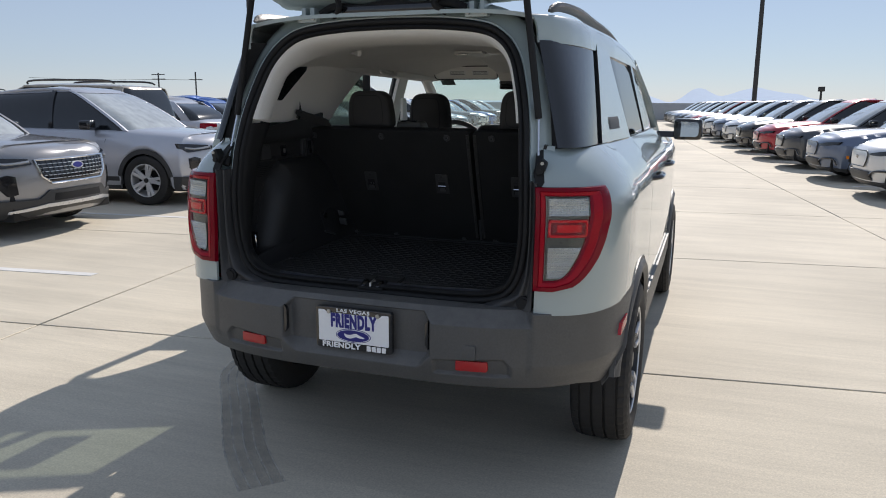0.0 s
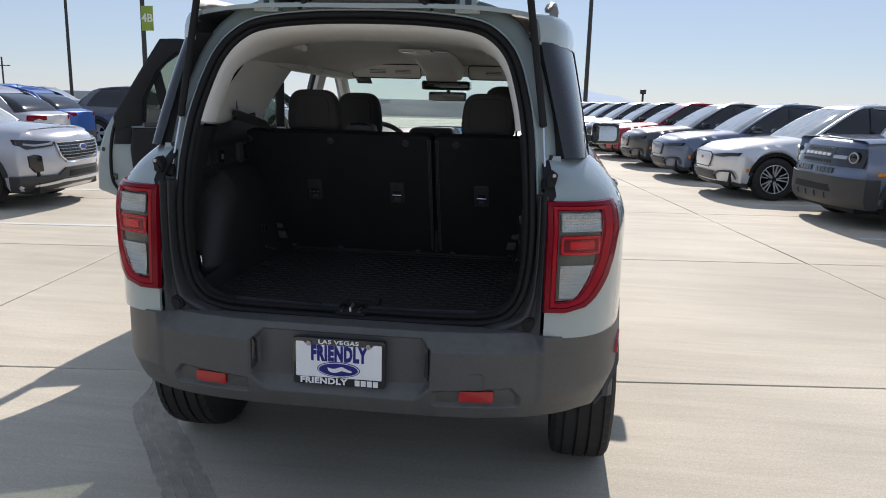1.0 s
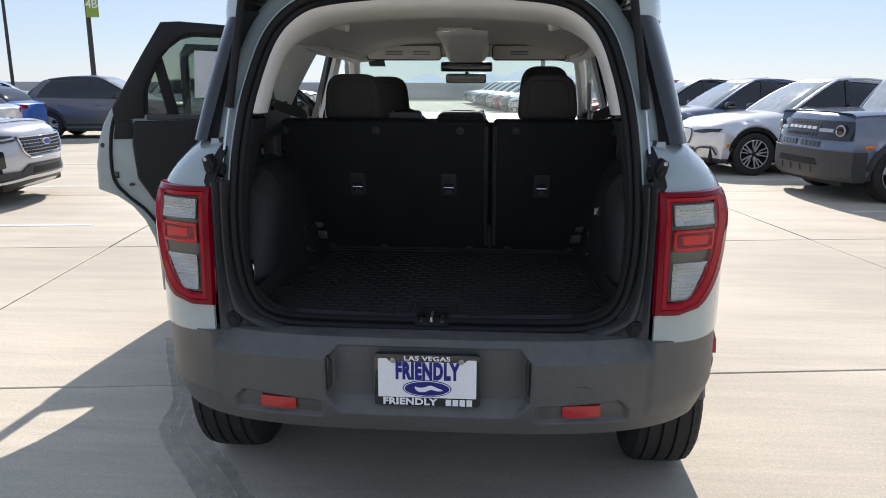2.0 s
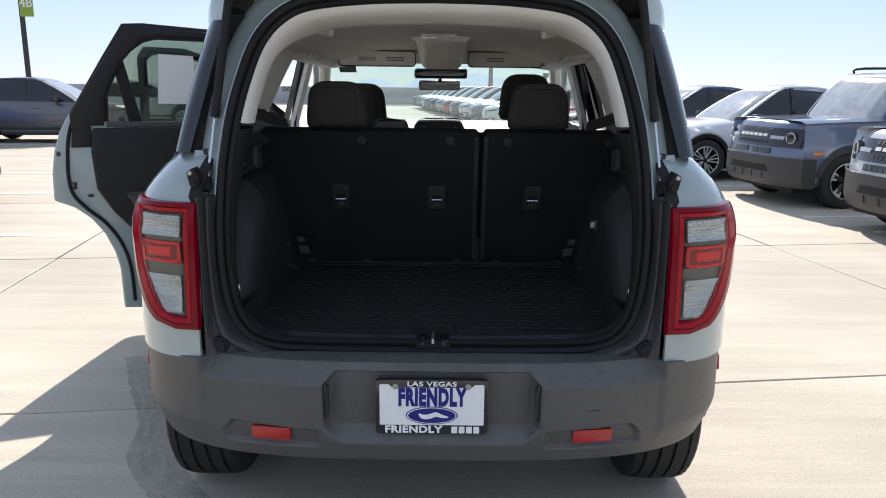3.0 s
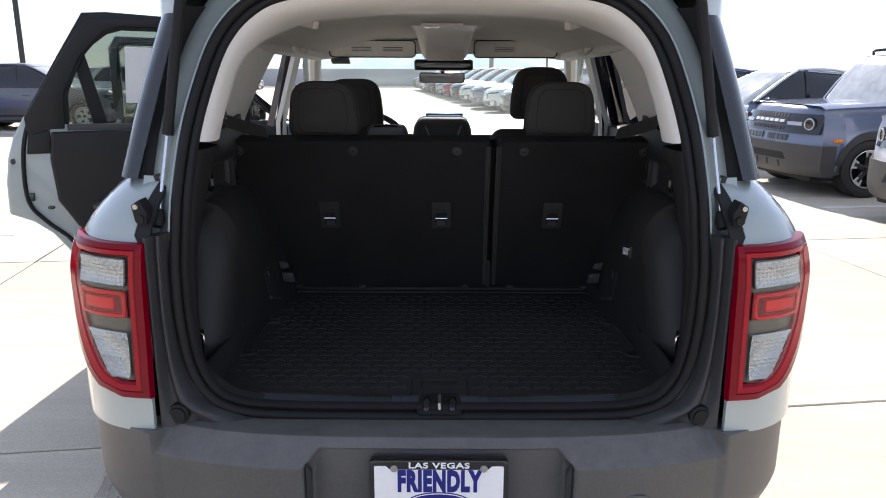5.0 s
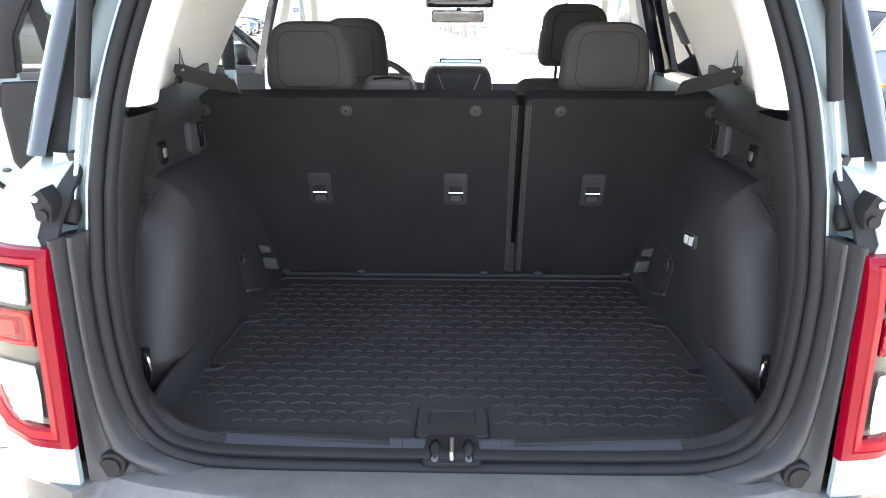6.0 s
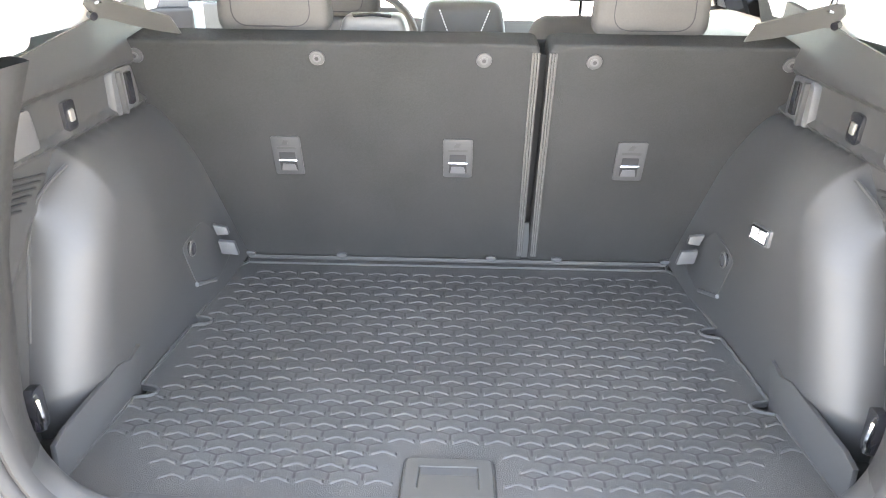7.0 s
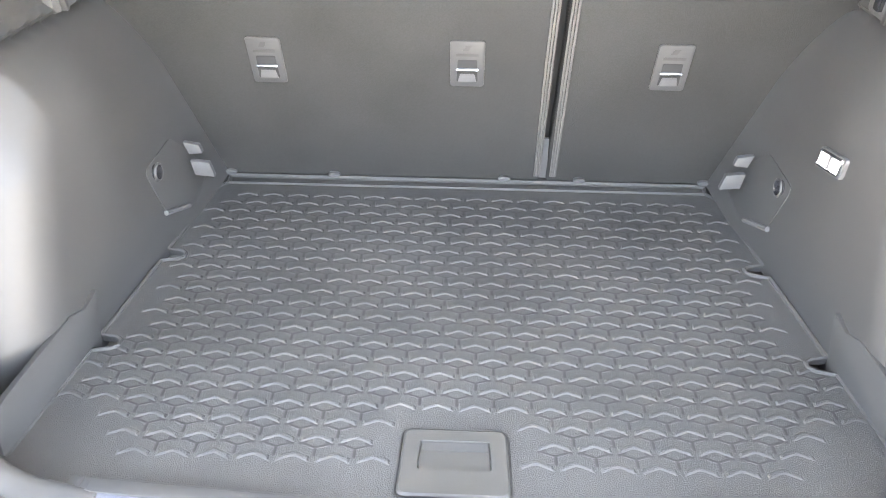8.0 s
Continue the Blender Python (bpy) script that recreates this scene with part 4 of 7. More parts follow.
both("roof_rail", roof_rail, plastic, suv, "black roof rail")
part("windscreen", sheet(lambda u, v: (lerp(-0.76, 0.76, u) * lerp(1.0, 0.92, v), lerp(3.26, 2.44, v) - 0.10 * (2 * u - 1) ** 2 * (1 - 0.4 * v), lerp(1.285, 1.72, v)), 20, 10, 0.005), dust_glass, suv, "clear windscreen with a veil of dust", 60)
part("bonnet", sheet(lambda u, v: (lerp(-0.86, 0.86, u), lerp(3.16, 4.28, v) - 0.07 * (2 * u - 1) ** 2 * v, 1.265 - 0.13 * v ** 2 - 0.05 * (2 * u - 1) ** 4), 22, 18, 0.012), paint, suv, sharp=60)
part("front_bumper", sheet(lambda u, v: (lerp(-0.93, 0.93, u) * (1 - 0.02 * v), 4.38 - 0.22 * abs(2 * u - 1) ** 3.5 - 0.10 * (1 - v) ** 2, lerp(0.32, 0.78, v)), 26, 10, 0.02), plastic, suv)
grille = part("grille", sheet(lambda u, v: (lerp(-0.88, 0.88, u), 4.36 - 0.2 * abs(2 * u - 1) ** 3.5 - 0.05 * v, lerp(0.77, 1.14, v)), 26, 8, 0.02), gloss_black, suv)
for s in (-1, 1):
    part("head_lamp", prism([(s * 0.70 + a, 0.98 + b) for a, b in oval(0.10, 0.085, 24)], on_xz, 4.22, 4.30, 0.01), clear_lens, grille)
part("underbody", box(-0.60, 0.60, 0.56, 4.1, 0.34, 0.47, 0.03), rubber, suv)
part("muffler", tube([(-0.40, 0.62, 0.36), (0.40, 0.62, 0.36)], 0.09, 14, squash=0.7), rubber, suv)


def mirror_housing():
    bm = box(0.965, 1.150, 2.868, 3.00, 1.254, 1.396, 0.030, 3)
    add_prism(bm, [(2.90, 1.27), (2.98, 1.27), (2.97, 1.31), (2.92, 1.31)], on_yz, 0.84, 0.98)
    return bm


for s, door_part in ((1, right_front_door),):
    keep = (lambda bm: bm) if s > 0 else mirrored
    housing = part("door_mirror", keep(mirror_housing()), gloss_black, door_part, "black door mirror")
    part("mirror_glass", keep(prism(rounded([(0.985, 1.276), (1.128, 1.276), (1.128, 1.376), (0.985, 1.376)], 0.03), lambda a, b, d: (a, d - 0.16 * (a - 1.05), b), 2.862, 2.868)), chrome, housing)
for y0, door_part, s in ((1.46, right_rear_door, 1), (2.32, right_front_door, 1)):
    keep = (lambda bm: bm) if s > 0 else mirrored
    handle = spline([(0.955, y0 - 0.12, 1.135), (0.995, y0 - 0.09, 1.14), (1.002, y0, 1.142), (0.995, y0 + 0.09, 1.14), (0.955, y0 + 0.12, 1.135)], 4)
    part("door_handle", keep(tube(handle, 0.014, 8, squash=0.8)), gloss_black, door_part, "black pull handle")

# --- wheels ---
def tyre_mesh(r=0.362, w=0.24, rim=0.235, n=132):
    prof = [(-0.42, rim), (-0.5, rim + 0.03), (-0.52, (r + rim) / 2), (-0.49, r - 0.025), (-0.44, r - 0.008), (-0.34, r - 0.001), (-0.335, r - 0.011), (-0.30, r - 0.011), (-0.295, r), (-0.13, r + 0.001), (-0.125, r - 0.011), (-0.085, r - 0.011),
            (-0.08, r + 0.002), (0.08, r + 0.002), (0.085, r - 0.011), (0.125, r - 0.011), (0.13, r + 0.001), (0.295, r), (0.30, r - 0.011), (0.335, r - 0.011), (0.34, r - 0.001), (0.44, r - 0.008), (0.49, r - 0.025), (0.52, (r + rim) / 2), (0.5, rim + 0.03), (0.42, rim)]
    rows = []
    for k in range(n):
        a = 2 * math.pi * k / n
        cut = 0.007 if k % 3 == 0 else 0.0
        fine = 0.004 if k % 3 == 1 else 0.0
        row = []
        for i, (x, rr) in enumerate(prof):
            dip = cut if 4 <= i <= 5 or 20 <= i <= 21 else fine if i in (8, 9, 12, 13, 16, 17) else 0.0
            row.append((x * w, (rr - dip) * math.cos(a), (rr - dip) * math.sin(a)))
        rows.append(row)
    bm = bmesh.new()
    add_quads(bm, rows, True, False)
    return bm


def rim_barrel(rim=0.24, w=0.22):
    prof = [(0.5, rim), (0.47, rim - 0.012), (0.30, rim - 0.022), (-0.30, rim - 0.03), (-0.34, 0.02), (-0.30, 0.02)]
    bm = bmesh.new()
    add_quads(bm, [[(x * w, r * math.cos(2 * math.pi * k / 48), r * math.sin(2 * math.pi * k / 48)) for x, r in prof] for k in range(48)], True, False)
    return bm


def spoke(a, inner, outer, w0, w1, x0, x1, thick=0.025):
    c, s = math.cos(a), math.sin(a)
    def at(r, t, x):
        return (x, r * c - t * s, r * s + t * c)
    bm = bmesh.new()
    rows = []
    for k in range(6):
        q = k / 5
        r, w, x = lerp(inner, outer, q), lerp(w0, w1, q), lerp(x0, x1, q)
        rows.append([at(r, -w, x - thick), at(r, -w, x - 0.004), at(r, -w * 0.8, x), at(r, w * 0.8, x), at(r, w, x - 0.004), at(r, w, x - thick)])
    vs = add_quads(bm, rows, False, True)
    bm.faces.new(vs[0][::-1]), bm.faces.new(vs[-1])
    return bm


def joined(list_of):
    out = bmesh.new()
    for b in list_of:
        me = bpy.data.meshes.new("tmp")
        b.to_mesh(me)
        b.free()
        out.from_mesh(me)
        bpy.data.meshes.remove(me)
    return out


def disc(r, x0, x1, n=24, bevel=0.004):
    return prism([(r * math.cos(2 * math.pi * k / n), r * math.sin(2 * math.pi * k / n)) for k in range(n)], on_yz, x0, x1, bevel)


def wheel(parent, m, style="five", r=0.362, w=0.24):
    """A wheel whose outer face looks along the +x of m."""
    hub = part("wheel", moved(joined([rim_barrel(0.24 if r < 0.365 else 0.25, w - 0.02), disc(0.07, 0.02, 0.085)]), m), alloy if style == "ten" else dark_alloy, parent, "alloy wheel with black tyre")
    part("tyre", moved(tyre_mesh(r, w, 0.235 if r < 0.365 else 0.245), m), tyre_rubber, hub, "black rubber tyre", 30)
    ro = 0.235
    if style == "five":
        for k in range(5):
            a = 2 * math.pi * k / 5 + 0.3
            part("spoke", moved(spoke(a, 0.05, ro, 0.032, 0.040, 0.080, 0.108), m), dark_alloy, hub)
            part("spoke_face", moved(joined([spoke(a - 0.20, 0.155, ro, 0.012, 0.016, 0.104, 0.112, 0.012), spoke(a + 0.20, 0.155, ro, 0.012, 0.016, 0.104, 0.112, 0.012), spoke(a, 0.205, ro, 0.05, 0.06, 0.110, 0.112, 0.008)]), m), alloy, hub, "machined silver spoke end")
    elif style == "ten":
        for k in range(10):
            a = 2 * math.pi * (k // 2) / 5 + (0.17 if k % 2 else -0.17)
            part("spoke", moved(spoke(a, 0.04, ro, 0.026, 0.021, 0.088, 0.110), m), alloy, hub)
    else:
        for k in range(5):
            a = 2 * math.pi * k / 5
            part("spoke", moved(joined([spoke(a - 0.16, 0.04, ro, 0.013, 0.010, 0.085, 0.108), spoke(a + 0.16, 0.04, ro, 0.013, 0.010, 0.085, 0.108), spoke(a + 0.47, 0.10, ro, 0.009, 0.009, 0.09, 0.106)]), m), alloy, hub)
    part("centre_cap", moved(disc(0.034, 0.085, 0.104), m), dark_alloy, hub)
    part("rim_lip", moved(tube([(0.108, 0.236 * math.cos(k * math.pi / 24), 0.236 * math.sin(k * math.pi / 24)) for k in range(48)], 0.006, 6, True), m), alloy, hub)
    return hub


for y in (REAR_AXLE, FRONT_AXLE):
    wheel(suv, Matrix.Translation((0.853, y, TYRE_R)))
    wheel(suv, Matrix.Translation((-0.853, y, TYRE_R)) @ Matrix.Rotation(math.pi, 4, "Z"))

# --- raised tailgate ---
HINGE, RISE = Vector((0, 0.44, 1.845)), radians(36)


def gate(x, l, d):
    """x across, l metres from the hinge, d above (+) or below (-) the tailgate's middle."""
    back, up = Vector((0, -math.cos(RISE), math.sin(RISE))), Vector((0, math.sin(RISE), math.cos(RISE)))
    return HINGE + Vector((x, 0, 0)) + back * l + up * d


gate_outline = rounded([(-0.50, 0.02), (0.50, 0.02), (0.60, 0.16), (0.64, 0.55), (0.66, 0.95), (0.60, 1.12), (-0.60, 1.12), (-0.66, 0.95), (-0.64, 0.55), (-0.60, 0.16)], 0.06)
tailgate = part("tailgate", prism(gate_outline, gate, 0.012, 0.055, 0.012), paint, suv, "raised grey-green tailgate with rear window")
part("rear_window", prism(rounded([(-0.48, 0.13), (0.48, 0.13), (0.54, 0.52), (-0.54, 0.52)], 0.05), gate, 0.056, 0.061), dark_glass, tailgate, "dark tailgate glass")
part("inner_trim", prism(rounded([(-0.55, 0.55), (0.55, 0.55), (0.57, 0.95), (0.50, 1.06), (-0.50, 1.06), (-0.57, 0.95)], 0.05), gate, -0.03, 0.011, 0.01), trim_dark, tailgate)
part("inner_rim", prism(rounded([(-0.50, 0.07), (0.50, 0.07), (0.56, 0.53), (-0.56, 0.53)], 0.05), gate, -0.008, 0.011, 0.005), paint, tailgate)
part("inner_glass", prism(rounded([(-0.45, 0.14), (0.45, 0.14), (0.51, 0.50), (-0.51, 0.50)], 0.05), gate, -0.012, -0.0085), dark_glass, tailgate)
part("spoiler", prism(rounded([(-0.56, -0.02), (0.56, -0.02), (0.60, 0.14), (-0.60, 0.14)], 0.04), gate, 0.056, 0.085, 0.01), paint, tailgate)
part("number_bar", prism(rounded([(-0.40, 0.72), (0.40, 0.72), (0.40, 0.80), (-0.40, 0.80)], 0.02), gate, 0.054, 0.068, 0.006), gloss_black, tailgate)
for s in (-1, 1):
    part("hinge", joined([box(s * 0.36 - 0.045, s * 0.36 + 0.045, 0.33, 0.42, 1.81, 1.835, 0.006), box(s * 0.36 - 0.03, s * 0.36 - 0.01, 0.34, 0.46, 1.825, 1.87, 0.004), box(s * 0.36 + 0.01, s * 0.36 + 0.03, 0.34, 0.46, 1.825, 1.87, 0.004)]), paint, tailgate, "painted tailgate hinge")
    for k in (-0.03, 0.03):
        part("hinge_bolt", tube([(s * 0.36 + k, 0.322, 1.825), (s * 0.36 + k, 0.335, 1.825)], 0.008, 10), steel, tailgate)
part("brake_lamp_bar", box(-0.20, 0.20, 0.325, 0.40, 1.835, 1.868, 0.012), gloss_black, tailgate)
part("gutter_seal", tube(spline([(-0.31, 0.365, 1.845), (-0.24, 0.350, 1.868), (-0.12, 0.345, 1.858), (0.0, 0.345, 1.872), (0.12, 0.345, 1.858), (0.24, 0.350, 1.868), (0.31, 0.365, 1.845)], 5), 0.017, 8), rubber, tailgate, "black rubber gutter seal")
for s in (-1, 1):
    part("wire_boot", tube(spline([(s * 0.24, 0.34, 1.83), (s * 0.20, 0.31, 1.86), (s * 0.22, 0.33, 1.90)], 5), 0.012, 8), rubber, tailgate)

# --- inside the SUV: cargo bay ---
bay = BAY_SEAT


def floor_z(y):
    return 0.790 - 0.073 * (y - 0.372)


trim_line = table([(0.2, 0.638), (0.70, 0.596), (0.82, 0.586), (1.00, 0.570), (1.20, 0.552)])
upper = table([(1.0, 0.700), (1.236, 0.700), (1.245, 0.690), (1.256, 0.706), (1.322, 0.706), (1.334, 0.690), (1.35, 0.690), (1.43, 0.712)])


HOUSING = 0.105


def housing_edge(z):
    """Where the wheel housing's rear edge stands at height z."""
    return 0.405 + 0.50 * max(0.0, z - 0.87)


def trim_x(y, z):
    level = z + 0.11 * (y - 0.62)
    d = y - housing_edge(z)
    q = 1 - clamp(d / HOUSING)
    low = trim_line(y) + (0.715 - trim_line(housing_edge(z))) * (1 - math.sqrt(1 - q * q)) if d > 0 else 0.715
    low = min(0.715, low + 0.20 * (z - 0.80) * smooth(0.70, 1.05, y))
    high = min(1.232 - 0.11 * (y - 0.62), 1.150 + 0.75 * (y - 0.54))
    e = clamp((z - high) / lerp(0.04, 0.165, smooth(0.48, 0.66, y)) + 1)
    return lerp(low, upper(level), 1 - math.sqrt(1 - e * e))


def side_trim():
    def f(u, v):
        z = lerp(0.745, 1.398, v)
        first, edge = 0.20 + 0.11 * smooth(1.0, 1.25, z), min(housing_edge(z), 0.60)
        if u < 0.15:
            y = lerp(first, edge, u / 0.15)
        elif u < 0.55:
            y = edge + HOUSING * (1 - math.cos((u - 0.15) / 0.40 * math.pi / 2))
        else:
            y = lerp(edge + HOUSING, 1.16, (u - 0.55) / 0.45)
        return (trim_x(y, z), y, z)
    return sheet(f, 100, 130, -0.012)


both("cargo_side_trim", side_trim, trim_dark, suv, "dark grey moulded cargo side trim with wheel housing", 35)
part("cargo_floor", box(-0.72, 0.72, 0.17, 1.22, 0.60, 0.705, 0.01), trim_dark, suv)
bay = None


flare = [(-0.036, 0.012), (-0.040, 0.020), (-0.038, 0.040), (-0.032, 0.07), (-0.020, 0.10), (-0.006, 0.138), (0.005, 0.146), (0.05, 0.148)]
jamb_shift = table([(0.85, 0.055), (0.95, 0.026), (1.035, 0.006), (1.18, -0.012), (1.28, -0.025), (1.43, -0.042)])
plate_line = [(-0.022, 0.012), (-0.025, 0.016), (-0.028, 0.021), (-0.032, 0.032), (-0.035, 0.043), (-0.036, 0.052), (-0.033, 0.057), (-0.004, 0.058)]


def jamb_rows(points):
    rows = []
    for i, p in enumerate(points):
        a, b = points[max(i - 1, 0)], points[min(i + 1, len(points) - 1)]
        d = Vector((b[0] - a[0], 0, b[2] - a[2])).normalized()
        out, k = Vector((d.z, 0, -d.x)), smooth(0.80, 0.99, p[2])
        rows.append([Vector(p) + out * lerp(q[0], f[0] + jamb_shift(p[2]) * min(1.0, i * i / 25), k) + Vector((0, lerp(q[1], f[1], k), 0)) for i, (q, f) in enumerate(zip(plate_line, flare))])
    return rows


def jamb_piece(points):
    bm = bmesh.new()
    add_quads(bm, jamb_rows(points))
    return bm


fine_half = [(p.x, opening_y(p.y), p.y) for p in spline([(a, b) for a, b in HALF], 24)]


def at_x(x):
    """The sill's point at x."""
    low = [p for p in fine_half if p[2] < 0.80]
    return (x, float(np.interp(x, [p[0] for p in low], [p[1] for p in low])), float(np.interp(x, [p[0] for p in low], [p[2] for p in low])))


for x0, x1, name, used, note in ((0.0955, 0.4395, "scuff_plate", trim_sill, "blue-grey plastic scuff plate"), (0.4405, 0.70, "corner_scuff_plate", trim_dark, "dark plastic corner of the sill")):
    run = [p for p in fine_half if x0 < p[0] < x1 and p[2] < (0.875 if x0 > 0.3 else 0.80)]
    run = [at_x(x0)] + run + ([at_x(x1)] if x1 < 0.5 else [])
    both(name, lambda: jamb_piece(run), used, suv, note, 40)
run = [p for p in fine_half if 0.868 < p[2] < 1.415]
both("jamb_trim", lambda: jamb_piece(run), jamb_dark, suv, "dark plastic jamb trim", 60)
run = [p for p in fine_half if p[0] < 0.094 and p[2] < 0.80] + [at_x(0.0945)]
part("latch_cover", jamb_piece([(-x, y, z) for x, y, z in run[:0:-1]] + run), trim_sill, suv, "blue-grey plastic latch cover", 40)
beige_path = [p for p in right_half if p[2] > 1.405]
beige_path = beige_path + [(-x, y, z) for x, y, z in beige_path[-2::-1]]
narrow_header = [(-0.036, 0.012), (-0.043, 0.016), (-0.052, 0.03), (-0.058, 0.075), (-0.054, 0.11), (-0.042, 0.14), (-0.030, 0.16)]
deep_header = [(-0.036, 0.012), (-0.046, 0.018), (-0.062, 0.05), (-0.072, 0.12), (-0.076, 0.21), (-0.075, 0.262), (-0.060, 0.268)]


def header_trim():
    """Narrow on the pillars, a deep band across the top."""
    rows = []
    for i, p in enumerate(beige_path):
        a, b = beige_path[max(i - 1, 0)], beige_path[min(i + 1, len(beige_path) - 1)]
        d = Vector((b[0] - a[0], 0, b[2] - a[2])).normalized()
        out, k = Vector((d.z, 0, -d.x)), smooth(1.60, 1.79, p[2])
        rows.append([Vector(p) + out * lerp(q[0], f[0], k) + Vector((0, lerp(q[1], f[1], k), 0)) for q, f in zip(narrow_header, deep_header)])
    bm = bmesh.new()
    add_quads(bm, rows)
    return bm


part("header_trim", header_trim(), beige_hard, suv, "pale plastic trim round the tailgate opening", 60)

# the striker
latch = part("tailgate_striker", prism(rounded([(-0.056, -0.036), (0.056, -0.036), (0.050, 0.036), (-0.050, 0.036)], 0.012), lambda a, b, d: (a, 0.166 + b, 0.7855 + 0.22 * b + d), -0.006, 0.005, 0.002), rubber, suv, "black tailgate striker recess")
for x in (-0.032, 0.032):
    bm = bmesh.new()
    bmesh.ops.create_uvsphere(bm, u_segments=16, v_segments=10, radius=1.0)
    part("guide_pod", moved(bm, Matrix.Translation((x, 0.160, 0.790)) @ pose(0, 0, 0, 12, 0, 0) @ Matrix.Diagonal((0.013, 0.030, 0.008, 1))), gloss_black, latch)
part("striker_bar", tube([(0.0, 0.140, 0.782), (0.0, 0.141, 0.796), (0.0, 0.178, 0.802), (0.0, 0.180, 0.788)], 0.0045, 8), steel, latch, "steel striker loop")


def rib_strip():
    """A dark strip along the sill's inner edge with short cross ribs."""
    bm = box(0.12, 0.48, 0.178, 0.200, 0.776, 0.7950, 0.002)
    for k in range(36):
        x = 0.126 + 0.0096 * k
        add_box(bm, x, x + 0.0048, 0.181, 0.197, 0.7947, 0.7965)
    for v in bm.verts:
        v.co.y += 0.05 * (v.co.x - 0.14)
        v.co.z += 0.15 * max(0.0, v.co.x - 0.36) ** 1.5
    return bm


both("ribbed_strip", rib_strip, trim_dark, suv, "dark ribbed sill strip")

# low divider wall beside the mat, with the pocket behind it
bay = BAY_SEAT


def divider():
    outline = [(0.27, 0.77), (0.548, 0.758), (0.585, 0.860), (0.548, 0.851), (0.515, 0.865), (0.357, 0.858), (0.325, 0.850), (0.30, 0.80)]
    return prism(outline, lambda a, b, d: (0.628 - 0.09 * (a - 0.30) + lerp(0.016, 0.0, clamp((a - 0.33) / 0.25)) * clamp((b - 0.79) / 0.065) + d, a, b), -0.005, 0.005, 0.002)


both("pocket_divider", divider, trim_dark, suv)
both("pocket_floor", lambda: sheet(lambda u, v: (lerp(0.637, 0.735, u), lerp(0.20, 0.58, v), 0.776), 4, 6, 0.01), carpet, suv)


def tie_ring():
    bm = tube([(0.619, 0.272, 0.930), (0.607, 0.262, 0.925), (0.603, 0.260, 0.900), (0.607, 0.264, 0.875), (0.619, 0.277, 0.870)], 0.0045, 8)
    return bm


